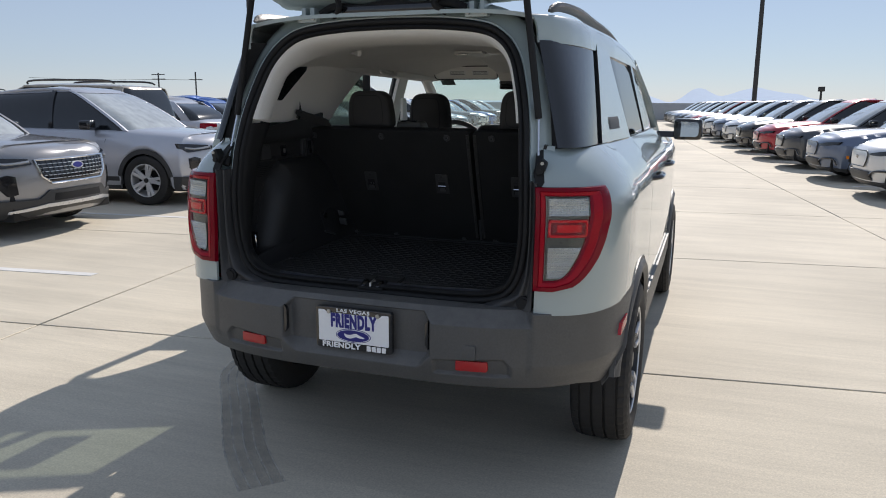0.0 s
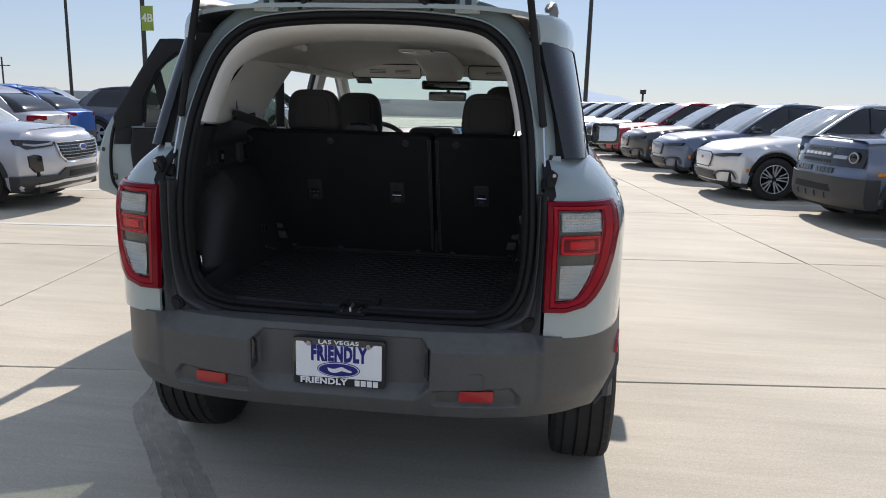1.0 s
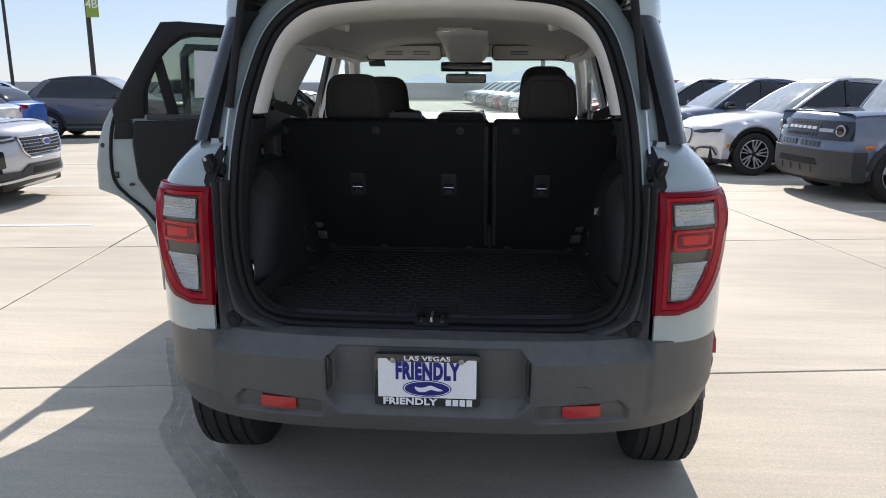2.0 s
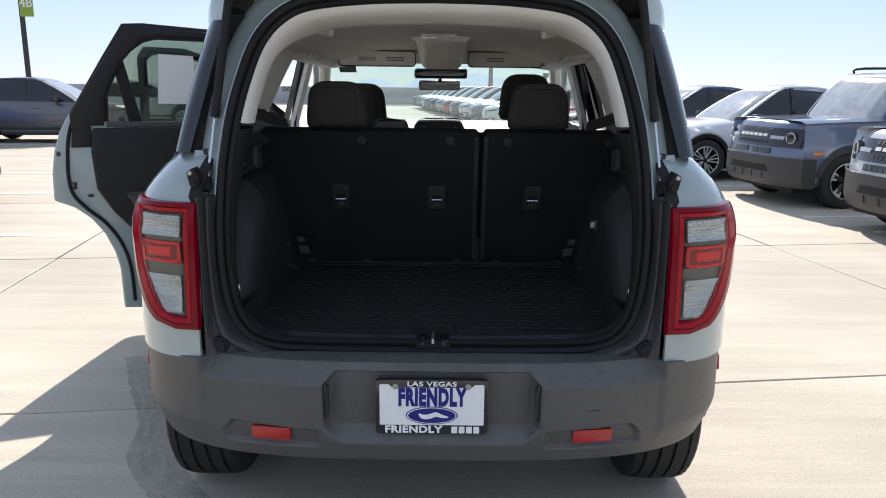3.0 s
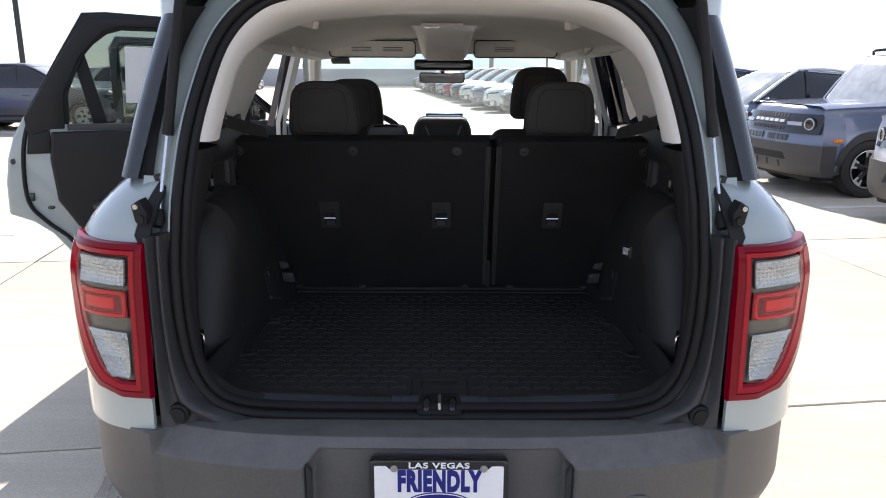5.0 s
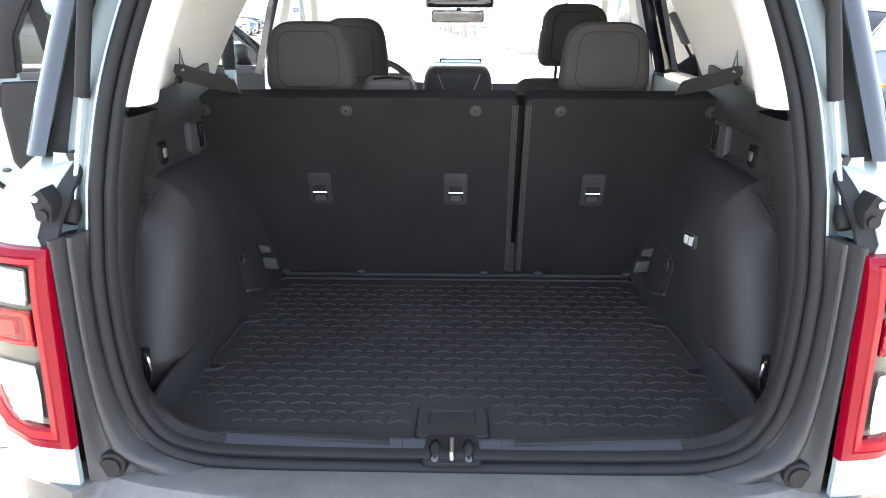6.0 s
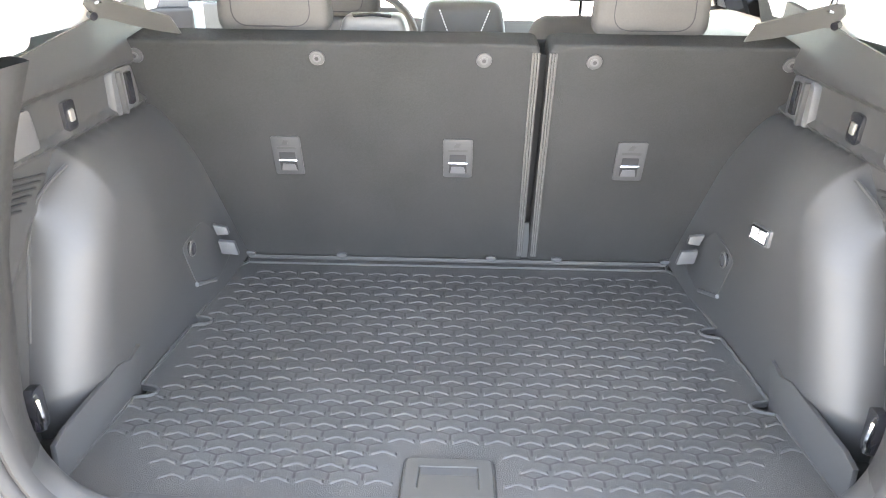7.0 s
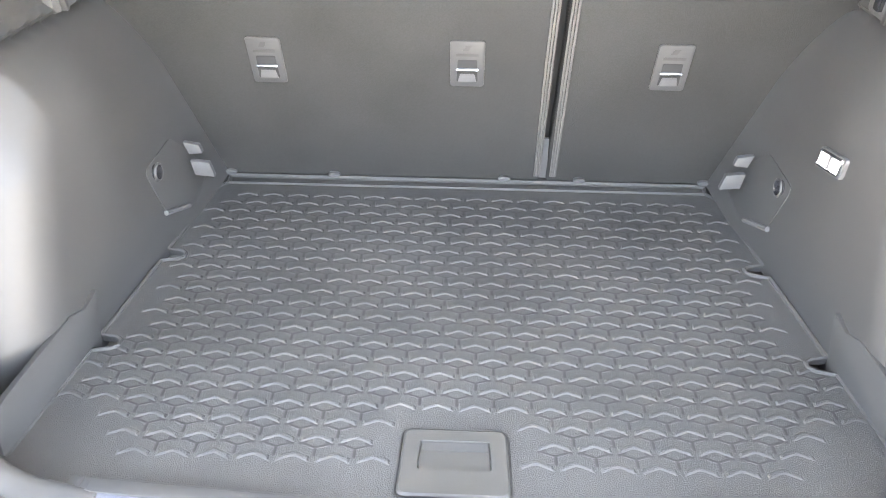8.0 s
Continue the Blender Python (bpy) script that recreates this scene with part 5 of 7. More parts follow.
for s in (-1, 1):
    keep = (lambda bm: bm) if s > 0 else mirrored
    bay = None
    seat_plate = part("ring_plate", keep(prism(rounded([(0.262, 0.865), (0.290, 0.865), (0.290, 0.938), (0.262, 0.938)], 0.008), on_yz, 0.612, 0.628, 0.002)), gloss_black, suv)
    part("tie_down_ring", keep(tie_ring()), chrome, seat_plate, "bright tie-down ring")
    bay = BAY_SEAT
    # corner bracket by the seat's foot
    anchor = part("seat_anchor", keep(prism(rounded([(0.835, 0.930), (0.975, 0.925), (1.065, 0.80), (0.95, 0.775), (0.86, 0.82)], 0.02), lambda a, b, d: (trim_x(a, b) + d, a, b), -0.0018, 0.012, 0.0012)), trim_dark, suv, "dark plastic anchor cover")
    part("catch", keep(prism([(0.545, 0.874), (0.574, 0.871), (0.582, 0.899), (0.549, 0.893)], on_xz, 1.000, 1.012, 0.002)), latch_grey, anchor)
    part("catch", keep(prism([(0.524, 0.824), (0.566, 0.828), (0.570, 0.862), (0.531, 0.859)], on_xz, 0.988, 1.000, 0.002)), latch_grey, anchor)
    part("bolt", keep(tube([(trim_x(0.872, 0.908) - 0.010, 0.872, 0.908), (trim_x(0.872, 0.908) + 0.01, 0.872, 0.908)], 0.015, 14)), gloss_black, anchor)
    part("bolt_ring", keep(tube([(trim_x(0.872, 0.908) - 0.008, 0.872 + 0.016 * math.cos(k * 0.524), 0.908 + 0.016 * math.sin(k * 0.524)) for k in range(12)], 0.003, 6, True)), trim_dark, anchor)
    part("clip", keep(tube([(trim_x(0.852, 0.826) - 0.004, 0.852, 0.826), (trim_x(0.935, 0.788) - 0.004, 0.935, 0.788)], 0.0055, 8)), latch_grey, anchor)
    # hook recess, slot and speaker slots high on the trim
    hook = part("bag_hook", keep(prism(rounded([(0.88, 1.205), (0.995, 1.200), (0.985, 1.290), (0.89, 1.300)], 0.02), on_yz, 0.690, 0.712, 0.006)), latch_grey, suv, "grey bag hook recess")
    part("hook", keep(box(0.680, 0.694, 0.905, 0.917, 1.205, 1.292, 0.003)), trim_dark, hook)
    part("slot", keep(box(0.682, 0.694, 0.940, 0.960, 1.215, 1.282, 0.003)), gloss_black, hook)
    socket = part("cover_socket", keep(prism(rounded([(0.705, 1.24), (0.745, 1.238), (0.745, 1.293), (0.705, 1.295)], 0.01), on_yz, 0.698, 0.712, 0.002)), gloss_black, suv, "black slot with bright pin")
    part("pin", keep(box(0.694, 0.700, 0.718, 0.732, 1.256, 1.278, 0.002)), steel, socket)
    part("cover_rest", keep(prism(rounded([(0.52, 1.258), (0.605, 1.250), (0.60, 1.322), (0.53, 1.328)], 0.012), on_yz, 0.693, 0.712, 0.006)), latch_grey, suv)
    grille_part = part("speaker_grille", keep(joined([moved(box(0.690, 0.703, -0.055, 0.055 - 0.012 * k, -0.0022, 0.0022, 0.0008), Matrix.Translation((0.006, 0.545 - 0.006 * k, 1.222 - 0.0085 * k)) @ pose(0, 0, 0, -16, 0, 0)) for k in range(6)])), rubber, suv, "slotted speaker grille")
    part("edge_bead", keep(tube(spline([(0.713, housing_edge(z) - 0.001, z) for z in (0.96, 1.02, 1.08, 1.12)] + [(0.702, 0.556, 1.170), (0.688, 0.590, 1.195), (0.672, 0.625, 1.213)], 5), 0.0034, 6)), trim_dark, grille_part)
    # folded cover strap
    strap = [(0.59, 1.01, 1.362), (0.63, 0.975, 1.381), (0.662, 0.94, 1.400), (0.684, 0.91, 1.416), (0.693, 0.893, 1.422), (0.698, 0.880, 1.416)]
    wide = [0.022, 0.027, 0.029, 0.029, 0.026, 0.016]
    bm = bmesh.new()
    add_quads(bm, [[Vector(p) + Vector((0, w, -w)), Vector(p) + Vector((0, -w, w))] for p, w in zip(strap, wide)])
    bm.normal_update()
    bmesh.ops.solidify(bm, geom=bm.faces[:], thickness=0.004)
    belt = part("belt_strap", keep(bm), seat_vinyl, suv, "dark folded strap on the pillar trim", 60)
    part("strap_tip", keep(tube([(0.690, 0.897, 1.43), (0.690, 0.897, 1.455), (0.690, 0.898, 1.485)], [0.010, 0.005, 0.001], 8)), gloss_black, belt)
    part("strap_stud", keep(tube([(0.70, 0.880, 1.411), (0.690, 0.873, 1.409)], 0.008, 10)), gloss_black, belt)

LAMP_Y, LAMP_Z = 0.745, 1.040


def on_trim(a, b, d):
    return (trim_x(LAMP_Y + a, LAMP_Z) + d, LAMP_Y + a, LAMP_Z + b - 0.28 * a)


lamp_box = part("cargo_lamp", prism(rounded([(-0.044, -0.019), (0.044, -0.019), (0.044, 0.019), (-0.044, 0.019)], 0.008), on_trim, -0.006, 0.01, 0.002), latch_grey, suv, "small clear cargo lamp")
part("lamp_rim", tube([on_trim(p.x, p.y, -0.006) for p in rounded([(-0.037, -0.014), (0.037, -0.014), (0.037, 0.014), (-0.037, 0.014)], 0.004)], 0.0022, 6, True), chrome, lamp_box)
for a in (-0.034, 0.006):
    part("lamp_lens", prism(rounded([(a, -0.011), (a + 0.028, -0.011), (a + 0.028, 0.011), (a, 0.011)], 0.004), on_trim, -0.0075, -0.004), plate_white, lamp_box, "milky lamp lens")

# --- cargo mat ---
cargo_mat = thing("cargo_mat", (0, 0.7, 0.76), "black rubber cargo mat with raised cube pattern", "mat")
mat_edge = table([(0.31, 0.628), (0.56, 0.603), (0.80, 0.583), (1.07, 0.562), (1.13, 0.545)])


def mat_outline():
    pts = [(0.247, mat_edge(0.31) - 0.03), (0.285, mat_edge(0.31))]
    for y0 in (0.545, 0.805):
        e = mat_edge(y0)
        pts += [(y0 - 0.022, e), (y0 - 0.014, e - 0.030), (y0 - 0.006, e - 0.040), (y0 + 0.006, e - 0.040), (y0 + 0.014, e - 0.030), (y0 + 0.018, e)]
    pts += [(1.075, mat_edge(1.075)), (1.10, mat_edge(1.10) - 0.012), (1.13, mat_edge(1.13))]
    right = [(x, y) for y, x in pts]
    return right + [(-x, y) for x, y in right[::-1]]


def on_mat(a, b, d):
    return (a, b, floor_z(b) + d)


outline = mat_outline()
part("mat_sheet", prism(outline, on_mat, -0.012, 0.0), mat_rubber, cargo_mat)
for s in (-1, 1):
    lip = [(s * x, y, floor_z(y) + 0.002) for x, y in outline[: len(outline) // 2]]
    part("side_lip", tube(lip, 0.004, 6), mat_rubber, cargo_mat)
part("back_lip", tube([(-0.545, 1.128, floor_z(1.128) + 0.006), (0.545, 1.128, floor_z(1.128) + 0.006)], 0.006, 6), mat_rubber, cargo_mat)
part("back_lip", tube([(-0.540, 1.100, floor_z(1.10) + 0.002), (0.540, 1.100, floor_z(1.10) + 0.002)], 0.0035, 6), mat_rubber, cargo_mat)
HEX, ROW = 0.0567, 0.0347
ridges, lines, cells, RIDGE = bmesh.new(), bmesh.new(), [], 0.0021


def ridge_strip(bm, pts, w, high):
    rows = []
    for i, p in enumerate(pts):
        a, b = Vector(pts[max(i - 1, 0)]), Vector(pts[min(i + 1, len(pts) - 1)])
        d = (b - a).normalized()
        n = Vector((-d.y, d.x))
        end = 0.35 if i in (0, len(pts) - 1) else 1.0
        p = Vector(p)
        rows.append([on_mat(*(p + n * k * w), h * high * end) for k, h in ((1.35, 0.02), (0.8, 0.75), (0.3, 1.0), (-0.3, 1.0), (-0.8, 0.75), (-1.35, 0.02))])
    add_quads(bm, rows)


for r in range(-1, 20):
    for c in range(-11, 12):
        x, y = (c + 0.5 * (r % 2)) * HEX, 0.375 + r * ROW
        reach = mat_edge(y) - 0.040 - (0.02 if r % 2 else 0.0)
        if abs(x) > reach or (abs(x) < 0.125 and y < 0.415) or (r < 2 and abs(x) > 0.53 - 0.04 * (1 - r)):
            continue
        cells.append((c, r, x, y))

# a raised chevron stands over each cell; dark strips paint its three-armed groove's shade
SIDE = 0.44
CORNERS = [(0.0, 1.0), (1.0, SIDE), (1.0, -SIDE), (0.0, -1.0), (-1.0, -SIDE), (-1.0, SIDE)]
RX, RY = HEX / 2, ROW / (1 + SIDE)
filled = {(2 * c + r % 2, r) for c, r, _, _ in cells}


def chevron(x, y):
    pts = [(-0.84, 0.535), (-0.72, 0.597), (-0.18, 0.90), (0.0, 0.955), (0.18, 0.90), (0.72, 0.597), (0.84, 0.535)]
    rows = []
    for i, (a, b) in enumerate(pts):
        end = 0.05 if i in (0, 6) else 1.0
        rows.append([on_mat(x + a * RX, y + b * RY + k, 0.0001 + h * RIDGE * end) for k, h in ((0.0050, 0.0), (0.0034, 0.85), (0.0024, 1.0), (-0.0016, 1.0), (-0.0026, 0.85), (-0.0050, 0.0))])
    add_quads(ridges, rows)


for c, r, x, y in cells:
    chevron(x, y)
    for step in (-1, 1):
        if (2 * c + r % 2 + step, r - 1) not in filled:
            chevron(x + step * RX, y - ROW)
            filled.add((2 * c + r % 2 + step, r - 1))
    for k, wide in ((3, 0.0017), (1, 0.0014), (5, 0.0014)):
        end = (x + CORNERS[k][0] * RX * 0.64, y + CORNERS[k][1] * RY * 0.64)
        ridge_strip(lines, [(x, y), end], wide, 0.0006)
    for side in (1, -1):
        # dark strokes painted as the shade below the chevron's legs
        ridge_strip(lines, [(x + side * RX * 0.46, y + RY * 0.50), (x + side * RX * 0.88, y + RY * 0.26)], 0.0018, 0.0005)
        ridge_strip(ridges, [(x + side * 0.002, y - 0.0013), (x + side * RX * 0.62, y + SIDE * RY * 0.62 - 0.0019)], 0.0006, 0.0009)
tagged(part("tread_pattern", ridges, mat_rubber, cargo_mat, sharp=20, outward=False), kind="stuff")
tagged(part("tread_shade", lines, mat_shade, cargo_mat, sharp=50, outward=False), kind="stuff")
def handle_frame():
    """A flat plate with a sunk finger pocket."""
    outer = rounded([(-0.077, 0.262), (0.077, 0.262), (0.074, 0.378), (-0.074, 0.378)], 0.012)
    hole = rounded([(-0.052, 0.304), (0.052, 0.304), (0.050, 0.356), (-0.050, 0.356)], 0.006)
    foot = [Vector((p.x * 0.95, 0.330 + (p.y - 0.330) * 0.90)) for p in hole]
    wide = [Vector((p.x * 0.955, 0.320 + (p.y - 0.320) * 0.945)) for p in outer]
    rows = [[on_mat(p.x, p.y, h) for p in ring_pts] for ring_pts, h in ((outer, 0.0), (outer, 0.0052), (wide, 0.0080), (hole, 0.0080), (foot, 0.0012))]
    bm = bmesh.new()
    add_quads(bm, [row + row[:1] for row in rows])
    return bm


grip = part("floor_handle", handle_frame(), handle_plastic, cargo_mat, "smooth dark grey plastic floor handle", 30)
part("handle_gap", tube([on_mat(p.x, p.y, 0.0008) for p in rounded([(-0.079, 0.260), (0.079, 0.260), (0.076, 0.380), (-0.076, 0.380)], 0.013)], 0.0016, 6, True), mat_shade, grip)
part("finger_pocket", sheet(lambda u, v: on_mat(lerp(-0.050, 0.050, u), lerp(0.306, 0.355, v), 0.0016), 4, 4), handle_plastic, grip)
# the pocket's back wall, its shade put into the dark colour
part("pocket_wall_shade", sheet(lambda u, v: on_mat(lerp(-0.047, 0.047, u), lerp(0.341, 0.354, v), lerp(0.0020, 0.0066, v)), 6, 3), mat_shade, grip)

# --- rear seat backs ---
def seat_y(z):
    return 1.135 - 0.22 * (z - 0.73)


def on_seat(a, b, d):
    return (a, seat_y(b) + d, b)


def seat_back(x0, x1, foot0, foot1, label):
    outline = rounded([(foot0, 0.742), (foot1, 0.742), (x1, 1.10), (x1, 1.336), (x0, 1.336), (x0, 1.10)], [0.01, 0.01, 0.05, 0.022, 0.022, 0.05])
    return part("rear_seat_back", prism(outline, on_seat, 0.0, 0.11, 0.010, 3), carpet, suv, label, 50)


wide_back = seat_back(-0.735, 0.169, -0.60, 0.170, "wide dark carpeted rear seat back")
slim_back = seat_back(0.187, 0.735, 0.185, 0.60, "narrow dark carpeted rear seat back")
for x, owner in ((0.160, wide_back), (0.196, slim_back)):
    for k in (-0.006, 0.0, 0.006):
        part("zip_piping", tube([on_seat(x + k * 0.8 + 0.003, 0.76, -0.003), on_seat(x + k, 1.05, -0.004), on_seat(x + k, 1.318, -0.002)], 0.0026, 6), seat_vinyl, owner)
part("gap_panel", prism([(0.166, 0.745), (0.188, 0.745), (0.182, 0.86), (0.172, 0.86)], on_seat, 0.012, 0.02), latch_grey, slim_back)
# flap added behind the gap to keep daylight from showing through
part("gap_flap", prism([(0.12, 0.90), (0.24, 0.90), (0.24, 1.318), (0.12, 1.318)], on_seat, 0.112, 0.118), carpet, slim_back)
# black panel set inside the gap to stand for its shade
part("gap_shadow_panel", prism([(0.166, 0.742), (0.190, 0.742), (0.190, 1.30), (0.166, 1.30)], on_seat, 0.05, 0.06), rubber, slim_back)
for x, owner in ((-0.398, wide_back), (0.0, wide_back), (0.398, slim_back)):
    plate_part = part("anchor_plate", prism([(x + a, 1.055 + b) for a, b in rounded([(-0.034, -0.052), (0.034, -0.052), (0.034, 0.052), (-0.034, 0.052)], 0.007)], on_seat, -0.004, 0.004, 0.0015), anchor_grey, owner, "grey plastic tether anchor plate")
    part("anchor_pocket", prism([(x + a, 1.040 + b) for a, b in rounded([(-0.021, -0.024), (0.021, -0.024), (0.019, 0.026), (-0.019, 0.026)], 0.003)], on_seat, -0.0052, -0.004), rubber, plate_part)
    part("anchor_ramp", prism([(x + a, 1.026 + b) for a, b in ((-0.018, -0.010), (0.018, -0.010), (0.014, 0.008), (-0.014, 0.008))], on_seat, -0.0068, -0.005), latch_grey, plate_part)
    part("anchor_bar", tube([on_seat(x - 0.021, 1.0445, -0.007), on_seat(x + 0.021, 1.0445, -0.007)], 0.0035, 8), chrome, plate_part, "bright anchor bar")
    part("embossed_bar", prism([(x - 0.022, 1.074), (x + 0.022, 1.074), (x + 0.022, 1.080), (x - 0.022, 1.080)], on_seat, -0.0048, -0.0040), trim_dark, plate_part)
    part("embossed_mark", prism([(x - 0.010, 1.086), (x + 0.002, 1.086), (x + 0.008, 1.098), (x - 0.004, 1.098)], on_seat, -0.0048, -0.0040), trim_dark, plate_part)
for x, owner in ((-0.688, wide_back), (-0.300, wide_back), (0.052, wide_back), (0.282, slim_back), (0.688, slim_back)):
    stud = part("trim_stud", prism([(x + a, 1.300 + b) for a, b in oval(0.0165, 0.0165, 22)], on_seat, -0.006, 0.004, 0.003), anchor_grey, owner, "round grey trim fastener")
    part("stud_ring", prism([(x + a, 1.300 + b) for a, b in oval(0.0085, 0.0085, 16)], on_seat, -0.0078, -0.005), latch_grey, stud)
    part("stud_socket", prism([(x + a, 1.300 + b) for a, b in oval(0.0045, 0.0045, 10)], on_seat, -0.0086, -0.007), rubber, stud)
for x, owner in ((-0.54, wide_back), (-0.30, wide_back), (0.09, wide_back), (0.26, slim_back), (0.54, slim_back)):
    part("foot_clip", prism([(x + a, 0.752 + b) for a, b in oval(0.014, 0.007, 12)], on_seat, -0.010, 0.0, 0.002), latch_grey, owner)
part("seat_fold_hinge", box(-0.60, 0.60, 1.13, 1.17, 0.70, 0.745, 0.004), rubber, suv)
bay = None


def cushion(x0, x1, y0, y1, z0, z1, lean=0.0, soft=0.05, narrow=0.0):
    """A padded block, rounded all over; narrow: how much slimmer its top is on each side."""
    bm = box(x0, x1, y0, y1, z0, z1)
    bmesh.ops.recalc_face_normals(bm, faces=bm.faces[:])
    bmesh.ops.bevel(bm, geom=bm.edges[:], offset=soft, segments=5, affect="EDGES", profile=0.55)
    for v in bm.verts:
        k = (v.co.z - z0) / (z1 - z0)
        mid = (x0 + x1) / 2
        v.co.x = mid + (v.co.x - mid) * (1 - narrow * k)
        v.co.y -= lean * (v.co.z - z0)
    return bm


def headrest_pad(x, y0, y1, z0, z1, half, lean):
    """A headrest: wide below, drawn in above with a broad round top."""
    rows = []
    for k in range(13):
        d = k / 12
        fat = (1 - (2 * d - 1) ** 4) ** 0.5
        out = []
        for px, pz in rounded([(-half, z0), (half, z0), (half * 1.0, lerp(z0, z1, 0.30)), (half * 0.86, z1), (-half * 0.86, z1), (-half, lerp(z0, z1, 0.30))], [0.035, 0.035, 0.05, 0.075, 0.075, 0.05], 6):
            mid = lerp(z0, z1, 0.45)
            f = 0.80 + 0.20 * fat
            zz = mid + (pz - mid) * f
            out.append((x + px * f, lerp(y0, y1, d) - lean * (zz - z0) , zz))
        rows.append(out)
    return loft(rows)


def seam_loop(x0, x1, y, z0, z1, lean, narrow):
    out = rounded([(x0, z0), (x1, z0), (x1, z1), (x0, z1)], 0.04, 6)
    mid = (x0 + x1) / 2
    return tube([(mid + (p.x - mid) * (1 - narrow * (p.y - z0) / (z1 - z0)), y - lean * (p.y - z0), p.y) for p in out], 0.0018, 5, True)


for x, owner in ((-0.393, wide_back), (0.396, slim_back)):
    rest = part("headrest", headrest_pad(x, 0.955, 1.05, 1.369, 1.551, 0.118, 0.10), seat_cloth, owner, "charcoal cloth headrest")
    part("seam", seam_loop(x - 0.084, x + 0.084, 0.9545, 1.383, 1.527, 0.10, 0.10), rubber, rest)
    part("rest_foot", box(x - 0.071, x + 0.071, 0.965, 1.02, 1.350, 1.372, 0.006), seat_vinyl, rest)
low_rest = part("centre_headrest", cushion(-0.266, -0.106, 0.985, 1.08, 1.340, 1.405, 0.15, 0.02, 0.22), seat_vinyl, wide_back, "low charcoal centre headrest")
part("pull_bar", tube([(-0.226, 0.985, 1.402), (-0.186, 0.980, 1.407), (-0.146, 0.985, 1.402)], 0.004, 6), gloss_black, low_rest)

# --- front of the cabin ---
for x in (-0.40, 0.43):
    front_seat = part("front_seat", cushion(x - 0.25, x + 0.25, 1.86, 2.02, 0.62, 1.33, 0.16, 0.07, 0.15), seat_cloth, suv, "charcoal cloth front seat")
    part("seat_base", cushion(x - 0.26, x + 0.26, 1.95, 2.48, 0.52, 0.76, 0.0, 0.06), seat_cloth, front_seat)
    drop = 0.052 if x < 0 else 0.0
    rest = part("headrest", headrest_pad(x + (0.01 if x < 0 else 0.0), 1.76, 1.86, 1.375 - drop, 1.60 - drop, 0.128, 0.05), seat_cloth, front_seat, "charcoal cloth headrest")
    part("seam", seam_loop(x - 0.09, x + 0.09, 1.759, 1.39 - drop, 1.57 - drop, 0.05, 0.10), rubber, rest)
    for k in (-0.06, 0.06):
        part("rest_post", tube([(x + k, 1.82, 1.30), (x + k, 1.81, 1.385)], 0.006, 8), chrome, front_seat)
armrest = part("console_armrest", cushion(-0.160, 0.160, 1.90, 2.25, 1.14, 1.362, 0.0, 0.045, 0.20), seat_vinyl, suv, "charcoal vinyl console armrest with pale stitching")
for s in (-1, 1):
    stitch = bmesh.new()
    for k in range(11):
        q = k / 11
        add_tube(stitch, [(0.005 + s * lerp(0.082, 0.045, q), 1.898, lerp(1.335, 1.24, q)), (0.005 + s * lerp(0.082, 0.045, q + 0.05), 1.898, lerp(1.335, 1.24, q + 0.05))], 0.0018, 5)
    part("stitching", stitch, white_label, armrest, "pale stitched seam")
part("centre_console", box(-0.13, 0.14, 1.80, 2.6, 0.55, 1.18, 0.03), trim_dark, suv)
dash = part("dashboard", sheet(lambda u, v: (lerp(-0.78, 0.78, u), [2.52, 2.46, 2.45, 2.50, 2.70, 3.24][min(5, int(round(v * 5)))], [0.75, 1.02, 1.19, 1.245, 1.272, 1.312][min(5, int(round(v * 5)))] + (0.03 * math.exp(-((lerp(-0.78, 0.78, u) + 0.40) / 0.16) ** 2) if v > 0.5 and v < 0.9 else 0.0)), 40, 5, -0.01), trim_dark, suv, "dark grey dashboard", 40)
screen = part("display", box(-0.092, 0.112, 2.60, 2.62, 1.22, 1.352, 0.004), gloss_black, dash, "lit centre touchscreen")
part("display_glass", sheet(lambda u, v: (lerp(-0.083, 0.103, u), 2.5985, lerp(1.228, 1.344, v)), 2, 2), screen_glow, screen)
part("instrument_hood", cushion(-0.56, -0.22, 2.42, 2.60, 1.12, 1.30, 0.0, 0.03), trim_dark, dash)
steer = part("steering_wheel", moved(tube([(0.185 * math.cos(k * math.pi / 20), 0, 0.185 * math.sin(k * math.pi / 20)) for k in range(40)], 0.016, 8, True), Matrix.Translation((-0.37, 2.28, 1.20)) @ pose(0, 0, 0, 24, 0, 0)), seat_vinyl, suv, "dark steering wheel")
part("hub", moved(cushion(-0.075, 0.075, -0.03, 0.03, -0.06, 0.05, 0.0, 0.02), Matrix.Translation((-0.37, 2.30, 1.20)) @ pose(0, 0, 0, 24, 0, 0)), seat_vinyl, steer)
for a in (0.0, math.pi, -math.pi / 2):
    part("spoke", moved(tube([(0.05 * math.cos(a), 0.0, 0.05 * math.sin(a)), (0.18 * math.cos(a), 0.0, 0.18 * math.sin(a))], 0.014, 8, squash=0.5), Matrix.Translation((-0.37, 2.29, 1.20)) @ pose(0, 0, 0, 24, 0, 0)), seat_vinyl, steer)
part("cabin_floor", box(-0.80, 0.80, 1.17, 3.2, 0.44, 0.50), carpet, suv)
part("rear_bench", cushion(-0.70, 0.70, 1.22, 1.72, 0.60, 0.86, 0.0, 0.06), seat_cloth, suv)

